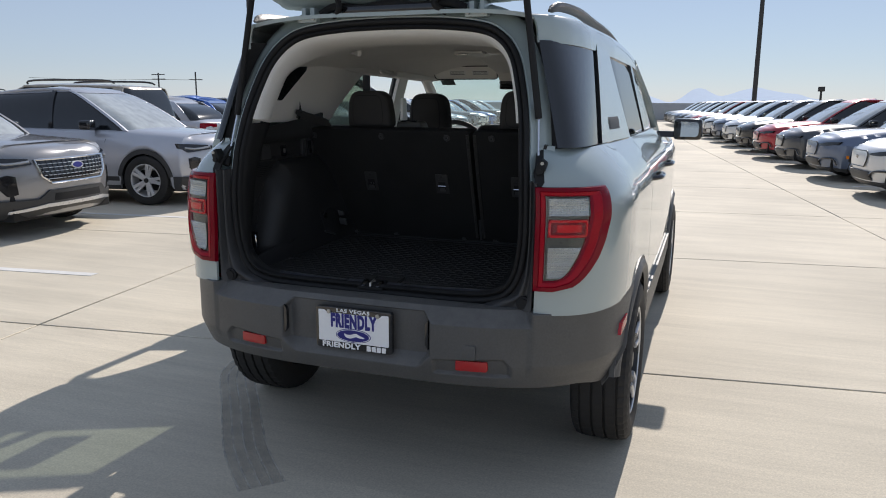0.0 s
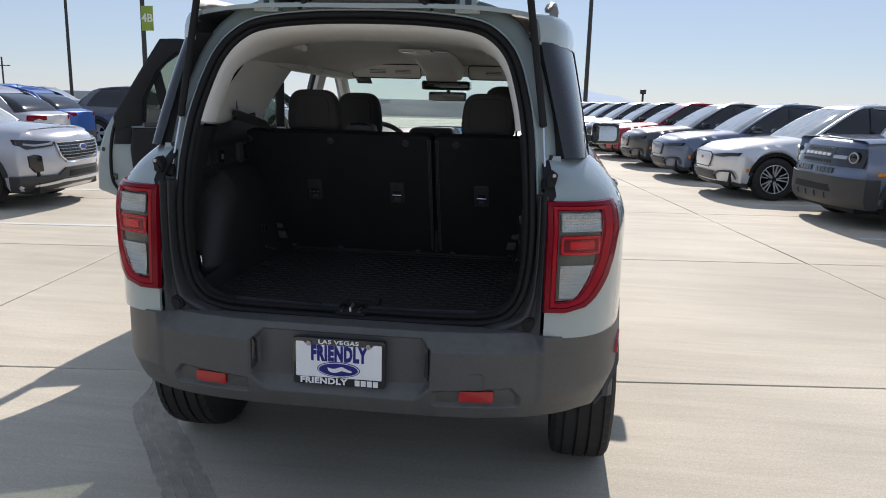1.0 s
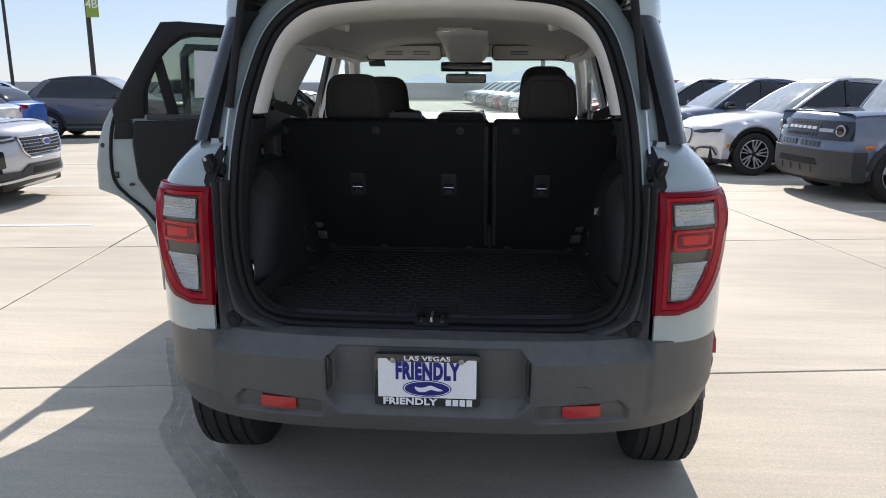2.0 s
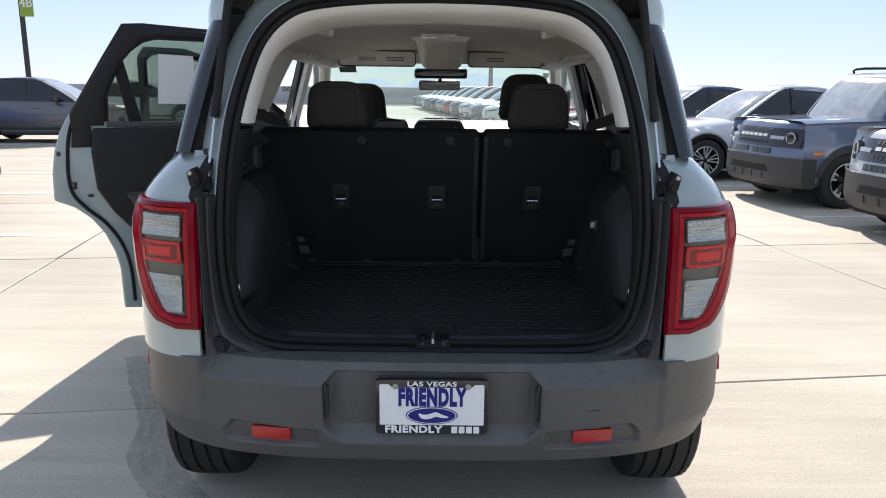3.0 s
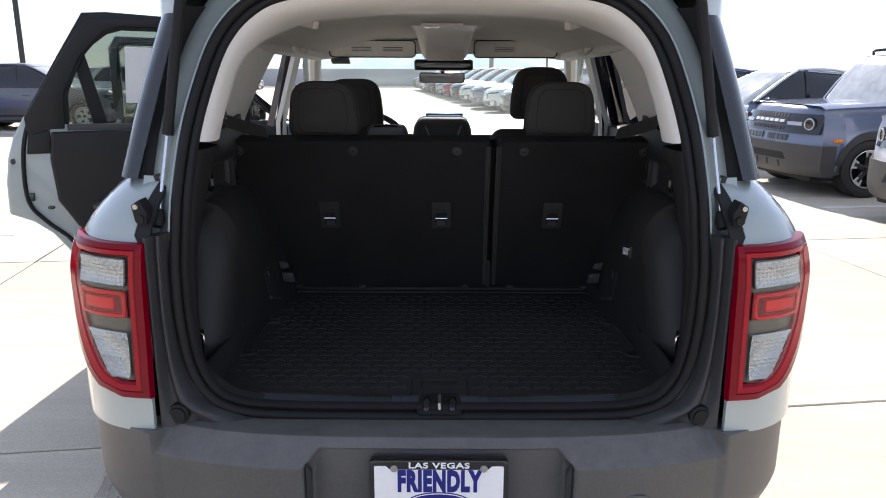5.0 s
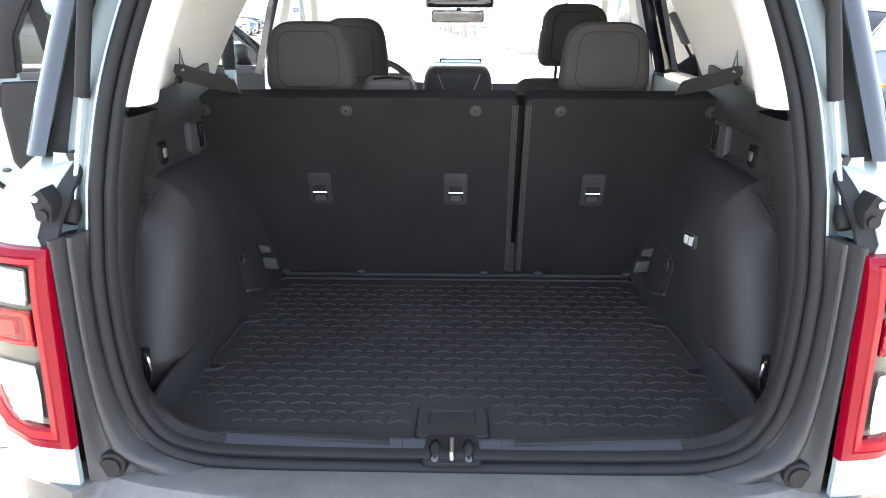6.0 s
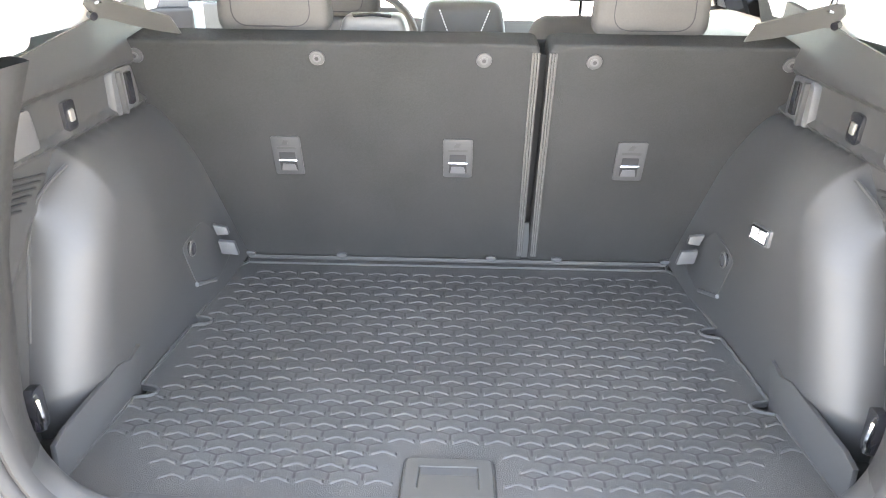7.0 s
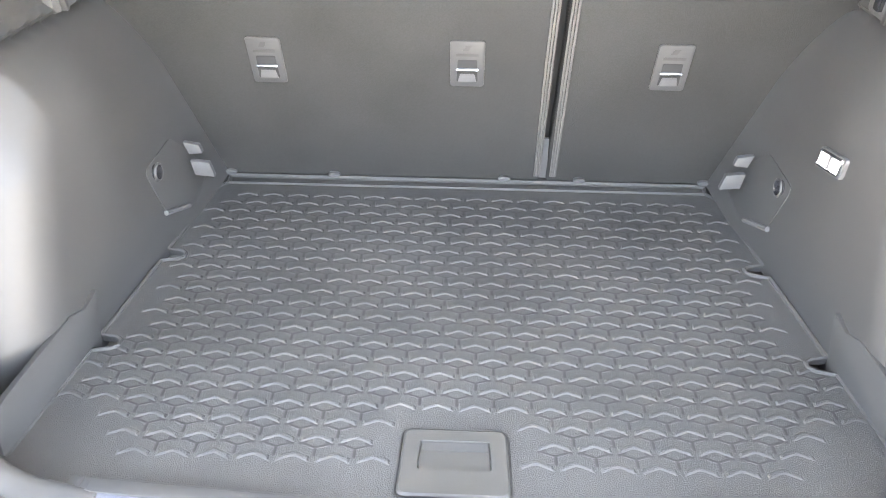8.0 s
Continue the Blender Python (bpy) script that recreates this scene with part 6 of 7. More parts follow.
# --- headliner, visors, mirror ---
def liner(x, y):
    k = min(1.0, abs(x) / 0.66)
    return 1.752 - 0.10 * k ** 3.2 - 0.022 * max(0.0, (y - 1.7) / 0.75) ** 2 - 0.008 * smooth(0.85, 0.62, y) + 0.034 * smooth(0.60, 0.44, y) + 0.008 * smooth(0.8, 0.95, y)


headliner = part("headliner", sheet(lambda u, v: (lerp(-0.66, 0.66, u), lerp(0.45, 2.44, v), liner(lerp(-0.66, 0.66, u), lerp(0.45, 2.44, v))), 40, 40, -0.008), beige, suv, "pale woven headliner", 50)


def pillar_inner():
    def f(u, v):
        z = lerp(1.40, 1.700, v)
        return (lerp(0.704, 0.630, v ** 1.2), lerp(0.27 + 0.09 * v, 1.13 + 0.30 * v + 0.06 * v * v, u), z)
    return sheet(f, 14, 12, -0.010)


both("pillar_trim", pillar_inner, beige_hard, suv, "pale plastic rear pillar trim", 50)
part("pillar_window", prism(rounded([(0.56, 1.50), (0.63, 1.50), (0.80, 1.645), (0.79, 1.672), (0.60, 1.672)], 0.012), lambda a, b, d: (-(0.704 - 0.074 * ((b - 1.40) / 0.30) ** 1.2) + d, a, b), 0.002, 0.004), dark_glass, suv)


def opening_edge(z):
    """Where the rear door opening's back edge lies at height z."""
    return 1.125 + 0.62 * max(0.0, z - 1.385) - 0.05 * smooth(1.385, 1.0, z)


def door_jamb():
    return sheet(lambda u, v: (gx(1.2, lerp(1.335, 1.735, v)) - 0.035, lerp(1.0, opening_edge(lerp(1.335, 1.735, v)), u), lerp(1.335, 1.735, v)), 6, 10, 0.02)


both("door_opening_jamb", door_jamb, jamb_black, suv, "", 60)
both("door_opening_seal", lambda: tube(spline([(gx(1.2, z) - 0.04, opening_edge(z) + 0.012, z) for z in (1.30, 1.40, 1.50, 1.60, 1.68)] + [(0.700, 1.42, 1.725), (0.700, 1.60, 1.730), (0.700, 1.95, 1.728), (0.705, 2.03, 1.70), (0.74, 2.045, 1.55), (0.78, 2.05, 1.34), (0.80, 2.05, 0.9)], 4), 0.015, 8), rubber, suv, "black rubber door seal")
both("roof_rail_trim", lambda: tube([(0.680, 0.9, 1.70), (0.655, 1.3, 1.682), (0.650, 1.8, 1.675), (0.640, 2.44, 1.665)], 0.035, 8), beige_hard, suv)
both("front_pillar_trim", lambda: tube([(0.66, 2.40, 1.66), (0.70, 2.62, 1.58), (0.755, 2.95, 1.40), (0.775, 3.15, 1.27)], 0.035, 8), beige_hard, suv)
part("windscreen_header", sheet(lambda u, v: (lerp(-0.66, 0.66, u), lerp(2.42, 2.47, v), lerp(liner(lerp(-0.66, 0.66, u), 2.42), 1.672 - 0.03 * abs(2 * u - 1) ** 3, v)), 20, 3, 0.01), beige_hard, suv)
for x0, x1 in ((-0.58, -0.140), (0.160, 0.585)):
    visor = part("sun_visor", prism([(p.x, p.y) for p in rounded([(x0, 1.648), (x1, 1.648), (x1, 1.730), (x0, 1.730)], 0.022)], lambda a, b, d: (a, 2.34 + (1.730 - b) * 0.7 + d, b), 0, 0.018, 0.005), beige, headliner, "pale folded sun visor")
    part("visor_edge", tube([(p.x, 2.337 + (1.730 - p.y) * 0.7, p.y) for p in rounded([(x0, 1.648), (x1, 1.648), (x1, 1.730), (x0, 1.730)], 0.022)], 0.0032, 5, True), rubber, visor)
    for lx in ((x0 + 0.11, x0 + 0.27) if x0 < 0 else (x0 + 0.10,)):
        part("warning_label", prism([(lx, 1.672), (lx + 0.115, 1.672), (lx + 0.115, 1.704), (lx, 1.704)], lambda a, b, d: (a, 2.3375 + (1.730 - b) * 0.7 + d, b), -0.0015, 0), white_label, visor, "white label with small bars")
        bars = bmesh.new()
        for k in range(3):
            add_prism(bars, [(lx + 0.006, 1.678 + 0.008 * k), (lx + 0.105, 1.678 + 0.008 * k), (lx + 0.105, 1.681 + 0.008 * k), (lx + 0.006, 1.681 + 0.008 * k)], lambda a, b, d: (a, 2.3375 + (1.730 - b) * 0.7 + d, b), -0.0022, -0.0012)
        tagged(part("label_print", bars, latch_grey, visor), kind="stuff")
over_console = part("overhead_console", sheet(lambda u, v: (lerp(-0.120, 0.140, u), lerp(1.55, 2.20, v) if v < 0.8 else lerp(2.07, 2.36, (v - 0.8) * 5), liner(0.0, 1.9) - 0.002 - (0.06 * smooth(0.25, 0.8, v) if v < 0.8 else lerp(0.06, 0.115, (v - 0.8) * 5)) * smooth(0.0, 0.22, min(u, 1 - u) * (0.5 + 0.5 * v) + 0.10 * v)), 24, 20, -0.006), beige_hard, headliner, "pale moulded overhead console", 60)
part("console_panel", prism(rounded([(-0.080, 1.634), (0.105, 1.634), (0.105, 1.686), (-0.080, 1.686)], 0.008), lambda a, b, d: (a, 2.165 + 1.2 * (1.686 - b) + d, b - 0.004), -0.006, 0.01, 0.002), beige, over_console)
part("console_edge", box(-0.082, 0.107, 2.222, 2.232, 1.616, 1.622, 0.001), lamp_housing, over_console)
dome = part("dome_lamp", box(-0.078, 0.078, 1.33, 1.41, 1.744, 1.757, 0.004), beige_hard, headliner, "slim pale dome lamp")
part("dome_lens", box(-0.065, -0.012, 1.335, 1.37, 1.740, 1.746, 0.001), clear_lens, dome)
for s in (-1, 1):
    part("coat_hook", moved(cushion(-0.035, 0.035, -0.012, 0.012, -0.014, 0.014, 0.0, 0.006), Matrix.Translation((s * 0.415, 0.88, 1.728)) @ pose(0, 0, 0, 0, -s * 12, s * 35)), beige_hard, headliner)
    part("grab_handle", tube(spline([(s * 0.60, 1.55, 1.675), (s * 0.585, 1.58, 1.655), (s * 0.583, 1.72, 1.65), (s * 0.60, 1.76, 1.672)], 4), 0.010, 8), beige_hard, headliner, "pale grab handle")
part("sensor_cover", cushion(-0.150, 0.160, 2.46, 2.60, 1.583, 1.640, 0.0, 0.015), gloss_black, suv, "black sensor cover behind the windscreen")
rear_mirror = part("rear_view_mirror", cushion(-0.130, 0.122, 2.62, 2.66, 1.514, 1.574, 0.0, 0.018), gloss_black, suv, "black-framed inside mirror")
part("mirror_glass", prism(rounded([(-0.121, 1.520), (0.113, 1.520), (0.113, 1.568), (-0.121, 1.568)], 0.016), lambda a, b, d: (a, d + 0.10 * (b - 1.52), b), 2.612, 2.618), chrome, rear_mirror)
part("mirror_stalk", tube([(0.0, 2.65, 1.57), (0.0, 2.64, 1.60), (0.0, 2.58, 1.63)], 0.012, 8), gloss_black, rear_mirror)
part("toll_sticker", sheet(lambda u, v: (lerp(-0.60, -0.50, u), 2.52 + 0.07 * (1 - v), lerp(1.615, 1.66, v)), 2, 2), latch_grey, suv, "pale square sticker on the windscreen")
part("door_inner_panel", box(0.79, 0.84, 1.25, 2.08, 0.55, 1.335, 0.02), trim_dark, suv)
part("front_door_inner_panel", box(0.79, 0.84, 2.16, 3.12, 0.55, 1.33, 0.02), trim_dark, suv)
both("belt_guide", lambda: prism(rounded([(2.06, 1.38), (2.14, 1.38), (2.12, 1.52), (2.07, 1.52)], 0.01), on_yz, 0.68, 0.70, 0.004), beige_hard, suv)
both("seat_belt", lambda: sheet(lambda u, v: (lerp(0.685, 0.70, v) , lerp(2.07, 2.115, u), lerp(0.7, 1.47, v)), 2, 6, 0.003), seat_vinyl, suv, "", 60)

# --- open left rear door ---
HX, HY = -0.93, 2.10
DS, DN = Vector((-0.9018, -0.4321, 0)), Vector((0.4321, -0.9018, 0))


def on_door(s, z, d):
    return Vector((HX, HY, z)) + DS * s + DN * d


low_door = [(0.0, 0.38), (0.70, 0.375), (0.788, 0.385), (0.792, 0.60), (0.812, 0.69), (0.850, 0.785), (0.905, 0.865), (0.975, 0.925), (1.064, 0.966), (1.060, 1.10), (1.042, 1.21), (1.012, 1.30), (0.965, 1.385), (0.90, 1.385), (0.80, 1.345), (0.0, 1.335)]
rear_side_door = part("open_rear_door", prism(low_door, on_door, -0.10, 0.0, 0.012, 3), paint, suv, "grey-green rear door swung wide open", 40)
frame_outline = [(0.0, 1.335), (0.05, 1.335), (0.05, 1.745), (0.54, 1.752), (0.60, 1.735), (0.66, 1.69), (0.70, 1.645), (0.75, 1.55), (0.782, 1.48), (0.79, 1.345), (0.965, 1.385), (0.90, 1.49), (0.80, 1.655), (0.695, 1.822), (0.60, 1.828), (0.30, 1.812), (0.0, 1.80)]
part("window_frame", prism(frame_outline, on_door, -0.055, -0.004, 0.006), door_black, rear_side_door, "black door window frame", 40)
part("frame_trim", prism([(0.06, 1.76), (0.55, 1.766), (0.62, 1.742), (0.72, 1.64), (0.80, 1.48), (0.81, 1.33), (0.86, 1.33), (0.955, 1.30), (0.962, 1.38), (0.86, 1.54), (0.78, 1.67), (0.68, 1.795), (0.58, 1.80), (0.06, 1.79)], on_door, -0.004, 0.018, 0.006), door_black, rear_side_door, "", 40)
part("door_glass", prism([(0.05, 1.33), (0.80, 1.33), (0.79, 1.49), (0.70, 1.66), (0.60, 1.75), (0.05, 1.76)], on_door, -0.034, -0.030), tinted_glass, rear_side_door, "clear tinted door glass")
part("glass_divider", prism([(0.630, 1.335), (0.692, 1.335), (0.742, 1.59), (0.700, 1.65)], on_door, -0.040, -0.018, 0.004), rubber, rear_side_door)
part("window_label", prism([(0.365, 1.435), (0.55, 1.435), (0.535, 1.682), (0.365, 1.676)], on_door, -0.029, -0.028), white_label, rear_side_door, "white paper price sheet stuck inside the glass")
part("belt_trim", prism([(0.05, 1.318), (0.80, 1.322), (0.80, 1.350), (0.05, 1.345)], on_door, 0.0, 0.016, 0.004), latch_grey, rear_side_door)
panel = [(0.04, 0.45), (0.56, 0.50), (0.63, 0.66), (0.715, 0.80), (0.80, 0.90), (0.868, 1.02), (0.880, 1.20), (0.865, 1.318), (0.04, 1.318)]
door_panel = part("inner_panel", prism(panel, on_door, -0.002, 0.040, 0.014, 3), door_black, rear_side_door, "dark moulded inner door panel", 40)
part("upper_trim", prism([(0.87, 1.225), (0.968, 1.225), (0.955, 1.31), (0.87, 1.325)], on_door, 0.0, 0.015, 0.006), door_black, rear_side_door)
part("armrest", prism(rounded([(0.10, 0.93), (0.70, 0.93), (0.74, 1.00), (0.10, 1.02)], 0.02), on_door, 0.03, 0.085, 0.012, 3), seat_vinyl, door_panel)
part("pull_cup", prism(rounded([(0.30, 1.06), (0.50, 1.06), (0.50, 1.20), (0.30, 1.20)], 0.03), on_door, 0.038, 0.047, 0.004), gloss_black, door_panel)
part("map_pocket", prism(rounded([(0.12, 0.50), (0.50, 0.53), (0.55, 0.70), (0.12, 0.70)], 0.03), on_door, 0.035, 0.07, 0.012, 3), door_black, door_panel)
seal_path = spline([(0.735, 0.42, 0), (0.742, 0.60, 0), (0.775, 0.73, 0), (0.84, 0.84, 0), (0.925, 0.925, 0), (0.985, 1.02, 0), (0.985, 1.20, 0), (0.955, 1.34, 0), (0.89, 1.46, 0), (0.79, 1.63, 0), (0.66, 1.795, 0)], 6)
part("door_seal", tube([on_door(p.x, p.y, 0.004) for p in seal_path], 0.009, 8), rubber, rear_side_door, "black door seal")
part("door_latch", prism(rounded([(0.958, 1.02), (0.985, 1.02), (0.985, 1.055), (0.958, 1.055)], 0.006), on_door, -0.002, 0.008, 0.002), gloss_black, rear_side_door)
part("jamb_plug", prism([(1.025 + a, 1.195 + b) for a, b in oval(0.010, 0.013, 14)], on_door, -0.001, 0.003, 0.001), latch_grey, rear_side_door)
part("jamb_bolt", prism([(0.90 + a, 0.985 + b) for a, b in oval(0.016, 0.008, 12)], on_door, -0.001, 0.008, 0.002), gloss_black, rear_side_door)
for z in (0.55, 1.05):
    part("door_hinge", box(HX - 0.06, HX + 0.06, HY - 0.03, HY + 0.03, z, z + 0.07, 0.008), paint, rear_side_door)

# --- open left front door ---
FX, FY = -0.93, 3.13
FS, FN = Vector((-0.954, -0.300, 0)), Vector((0.300, -0.954, 0))


def on_front_door(s, z, d):
    return Vector((FX, FY, z)) + FS * s + FN * d


front_low = [(0.0, 0.38), (0.96, 0.375), (1.005, 0.40), (1.02, 0.60), (1.035, 0.95), (1.035, 1.15), (1.022, 1.300), (0.0, 1.255)]
front_open = part("open_front_door", prism(front_low, on_front_door, -0.10, 0.0, 0.012, 3), paint, suv, "grey-green front door swung wide open", 40)
front_frame = [(0.02, 1.27), (0.10, 1.275), (0.34, 1.465), (0.62, 1.665), (0.74, 1.708), (0.93, 1.715), (0.972, 1.68), (0.975, 1.298), (1.03, 1.298), (1.028, 1.70), (0.985, 1.765), (0.74, 1.758), (0.58, 1.705), (0.30, 1.51)]
part("window_frame", prism(front_frame, on_front_door, -0.055, -0.004, 0.006), gloss_black, front_open, "black door window frame", 40)
part("door_glass", prism([(0.08, 1.255), (0.98, 1.295), (0.975, 1.69), (0.93, 1.72), (0.74, 1.715), (0.61, 1.67), (0.33, 1.48)], on_front_door, -0.034, -0.030), clear_glass, front_open, "clear tinted door glass")
part("belt_trim", prism([(0.06, 1.250), (0.98, 1.288), (0.98, 1.312), (0.06, 1.275)], on_front_door, 0.0, 0.016, 0.004), latch_grey, front_open)
front_panel = part("inner_panel", prism([(0.04, 0.45), (0.90, 0.45), (0.95, 0.60), (0.965, 1.284), (0.04, 1.245)], on_front_door, -0.002, 0.040, 0.014, 3), trim_dark, front_open, "dark moulded inner door panel", 40)
part("armrest", prism(rounded([(0.20, 0.93), (0.86, 0.93), (0.88, 1.00), (0.20, 1.02)], 0.02), on_front_door, 0.03, 0.085, 0.012, 3), seat_vinyl, front_panel)
part("map_pocket", prism(rounded([(0.16, 0.50), (0.80, 0.52), (0.84, 0.68), (0.16, 0.68)], 0.03), on_front_door, 0.035, 0.07, 0.012, 3), trim_dark, front_panel)
part("door_seal", tube([on_front_door(p.x, p.y, 0.004) for p in spline([(0.93, 0.42, 0), (0.975, 0.52, 0), (0.995, 0.95, 0), (0.990, 1.30, 0)], 6)], 0.009, 8), rubber, front_open, "black door seal")
front_mirror = part("door_mirror", prism(rounded([(0.20, 1.262), (0.345, 1.262), (0.345, 1.392), (0.20, 1.392)], 0.03), lambda a, b, d: on_front_door(a - 0.04, b, d), -0.285, -0.105, 0.02, 3), gloss_black, front_open, "black door mirror")
part("mirror_foot", prism([(0.20, 1.27), (0.29, 1.27), (0.28, 1.31), (0.22, 1.31)], on_front_door, -0.12, -0.03), gloss_black, front_mirror)
part("door_handle", tube([on_front_door(0.68, 1.135, -0.10), on_front_door(0.71, 1.14, -0.135), on_front_door(0.80, 1.142, -0.14), on_front_door(0.89, 1.14, -0.135), on_front_door(0.92, 1.135, -0.10)], 0.013, 8), gloss_black, front_open, "black pull handle")
for z in (0.55, 1.05):
    part("door_hinge", box(FX - 0.06, FX + 0.05, FY - 0.03, FY + 0.03, z, z + 0.07, 0.008), paint, front_open)

# ---- parked cars ----
SPEC = {
    "electric_crossover": dict(fo=0.90, wb=2.98, ro=0.84, hw=0.94, low=0.24, nose=0.34, r=0.362, wide=(0.86, 0.62, 0.3),
        hood=[(0.92, 0.74), (0.80, 0.84), (0.5, 0.93), (0.0, 1.00), (-0.55, 1.05), (-3.3, 1.06), (-3.55, 1.08), (-3.83, 1.00)],
        belt=[(0.92, 0.70), (0.6, 0.80), (0.0, 0.90), (-0.6, 0.96), (-2.0, 1.0), (-3.0, 1.06), (-3.83, 0.98)],
        cabin=dict(w0=-0.52, w1=-1.45, r1=-2.75, r0=-3.50, y0=0.78, y1=0.56, z0=0.99, z1=1.60, arc=0.05, tail=1.7)),
    "compact_suv": dict(fo=0.95, wb=2.71, ro=0.92, hw=0.94, low=0.24, nose=0.36, r=0.362, wide=(0.88, 0.68, 0.35),
        hood=[(0.97, 0.92), (0.88, 0.985), (0.5, 1.04), (0.0, 1.07), (-0.5, 1.11), (-3.2, 1.12), (-3.45, 1.12), (-3.63, 1.05)],
        belt=[(0.97, 0.87), (0.6, 0.94), (0.0, 0.98), (-0.6, 1.03), (-2.0, 1.06), (-3.0, 1.10), (-3.63, 1.04)],
        cabin=dict(w0=-0.30, w1=-1.32, r1=-2.80, r0=-3.42, y0=0.80, y1=0.58, z0=1.06, z1=1.655, arc=0.045, tail=1.2)),
    "boxy_suv": dict(fo=0.88, wb=2.67, ro=0.85, hw=0.945, low=0.30, nose=0.22, r=0.372, wide=(0.955, 0.86, 0.5),
        hood=[(0.90, 1.11), (0.84, 1.145), (0.5, 1.165), (0.0, 1.185), (-0.5, 1.20), (-3.2, 1.20), (-3.4, 1.20), (-3.54, 1.14)],
        belt=[(0.90, 1.05), (0.6, 1.09), (0.0, 1.12), (-0.6, 1.135), (-2.0, 1.14), (-3.0, 1.16), (-3.54, 1.12)],
        cabin=dict(w0=-0.42, w1=-0.92, r1=-3.20, r0=-3.40, y0=0.83, y1=0.68, z0=1.15, z1=1.775, arc=0.02, tail=1.0)),
}


def car_body(s):
    fo, back, hw, low, wb = s["fo"], -(s["wb"] + s["ro"]), s["hw"], s["low"], s["wb"]
    hood, belt = table(sorted(s["hood"])), table(sorted(s["belt"]))
    wide = s["wide"]
    rows = []
    stations = [(fo - s["nose"] * q ** 3, max(0.02, q)) for q in [k / 12 for k in range(13)]]
    x0, x1 = fo - s["nose"], back + 0.25
    stations += [(lerp(x0, x1, k / 70), 1.0) for k in range(1, 70)]
    stations += [(back + 0.25 * q ** 3, max(0.02, q)) for q in [1 - k / 10 for k in range(11)]]
    for x, q in stations:
        zl = low
        for c in (0.0, -wb):
            if abs(x - c) < 0.41:
                zl = max(zl, 0.36 + math.sqrt(0.41 ** 2 - (x - c) ** 2))
        half, zt, zc = hw * q, belt(x), hood(x)
        side = [(0.93, zl), (0.985, zl + 0.05), (1.0, max(0.58, zl + 0.08)), (0.992, max(0.72, zl + 0.11)), (0.972, max(zt - 0.10, zl + 0.13)), (0.935, zt - 0.015), (wide[0], lerp(zt, zc, 0.45)), (wide[1], lerp(zt, zc, 0.9)), (wide[2], zc), (0.0, zc + 0.004)]
        right = []
        for f, z in side:
            lean = 0.10 * max(0.0, (z - 0.62) / 0.4) ** 2 + 0.10 * max(0.0, (0.42 - z) / 0.2) ** 2 if x > x0 else 0.0
            right.append((x - lean * (1 - 0.0), -half * f, z))
        rows.append(right + [(a, -b, c) for a, b, c in right[-2::-1]])
    bm = bmesh.new()
    vs = add_quads(bm, rows)
    for row in (vs[0], vs[-1]):
        for k in range(len(row) // 2):
            a, b, c, d = row[k], row[k + 1], row[-2 - k], row[-1 - k]
            bm.faces.new((a, b, d) if b == c else (a, b, c, d))
    return bm


def nose_at(s):
    """A placing on the nose: a across, b up, d out of the face."""
    def place(a, b, d):
        lean = 0.10 * max(0.0, (b - 0.62) / 0.4) ** 2 + 0.10 * max(0.0, (0.42 - b) / 0.2) ** 2
        return (s["fo"] - s["nose"] * min(1.0, abs(a) / s["hw"]) ** 3 - lean + d, a, b)
    return place


def fine_poly(poly, step=0.05):
    out = []
    for i, p in enumerate(poly):
        q = poly[(i + 1) % len(poly)]
        n = max(1, int(math.hypot(q[0] - p[0], q[1] - p[1]) / step))
        out += [(lerp(p[0], q[0], k / n), lerp(p[1], q[1], k / n)) for k in range(n)]
    return out


def on_nose(s, poly, d0, d1):
    """A panel that follows the nose: its outline in a (across) and b (up), from depth d0 to d1 out of the face."""
    place, bm = nose_at(s), bmesh.new()
    a0, a1 = min(p[0] for p in poly), max(p[0] for p in poly)
    cuts = sorted({round(lerp(a0, a1, k / max(2, int((a1 - a0) / 0.045))), 4) for k in range(max(2, int((a1 - a0) / 0.045)) + 1)} | {round(p[0], 4) for p in poly})
    def span(a):
        hits = []
        for k, p in enumerate(poly):
            q = poly[(k + 1) % len(poly)]
            lo, hi = min(p[0], q[0]), max(p[0], q[0])
            if lo - 1e-4 <= a <= hi + 1e-4:
                hits += [p[1], q[1]] if hi - lo < 1e-4 else [lerp(p[1], q[1], clamp((a - p[0]) / (q[0] - p[0])))]
        return min(hits), max(hits)
    faces = []
    for d in (d1, d0):
        faces.append(add_quads(bm, [[place(a, lerp(*span(a), k / 5), d) for k in range(6)] for a in cuts]))
    front, back = faces
    last = len(cuts) - 1
    rim = [(k, 0) for k in range(last)] + [(last, k) for k in range(5)] + [(k, 5) for k in range(last, 0, -1)] + [(0, k) for k in range(5, 0, -1)]
    for k, (a, b) in enumerate(rim):
        c, d = rim[(k + 1) % len(rim)]
        bm.faces.new((front[a][b], front[c][d], back[c][d], back[a][b]))
    bmesh.ops.remove_doubles(bm, verts=bm.verts[:], dist=0.0002)
    return bm


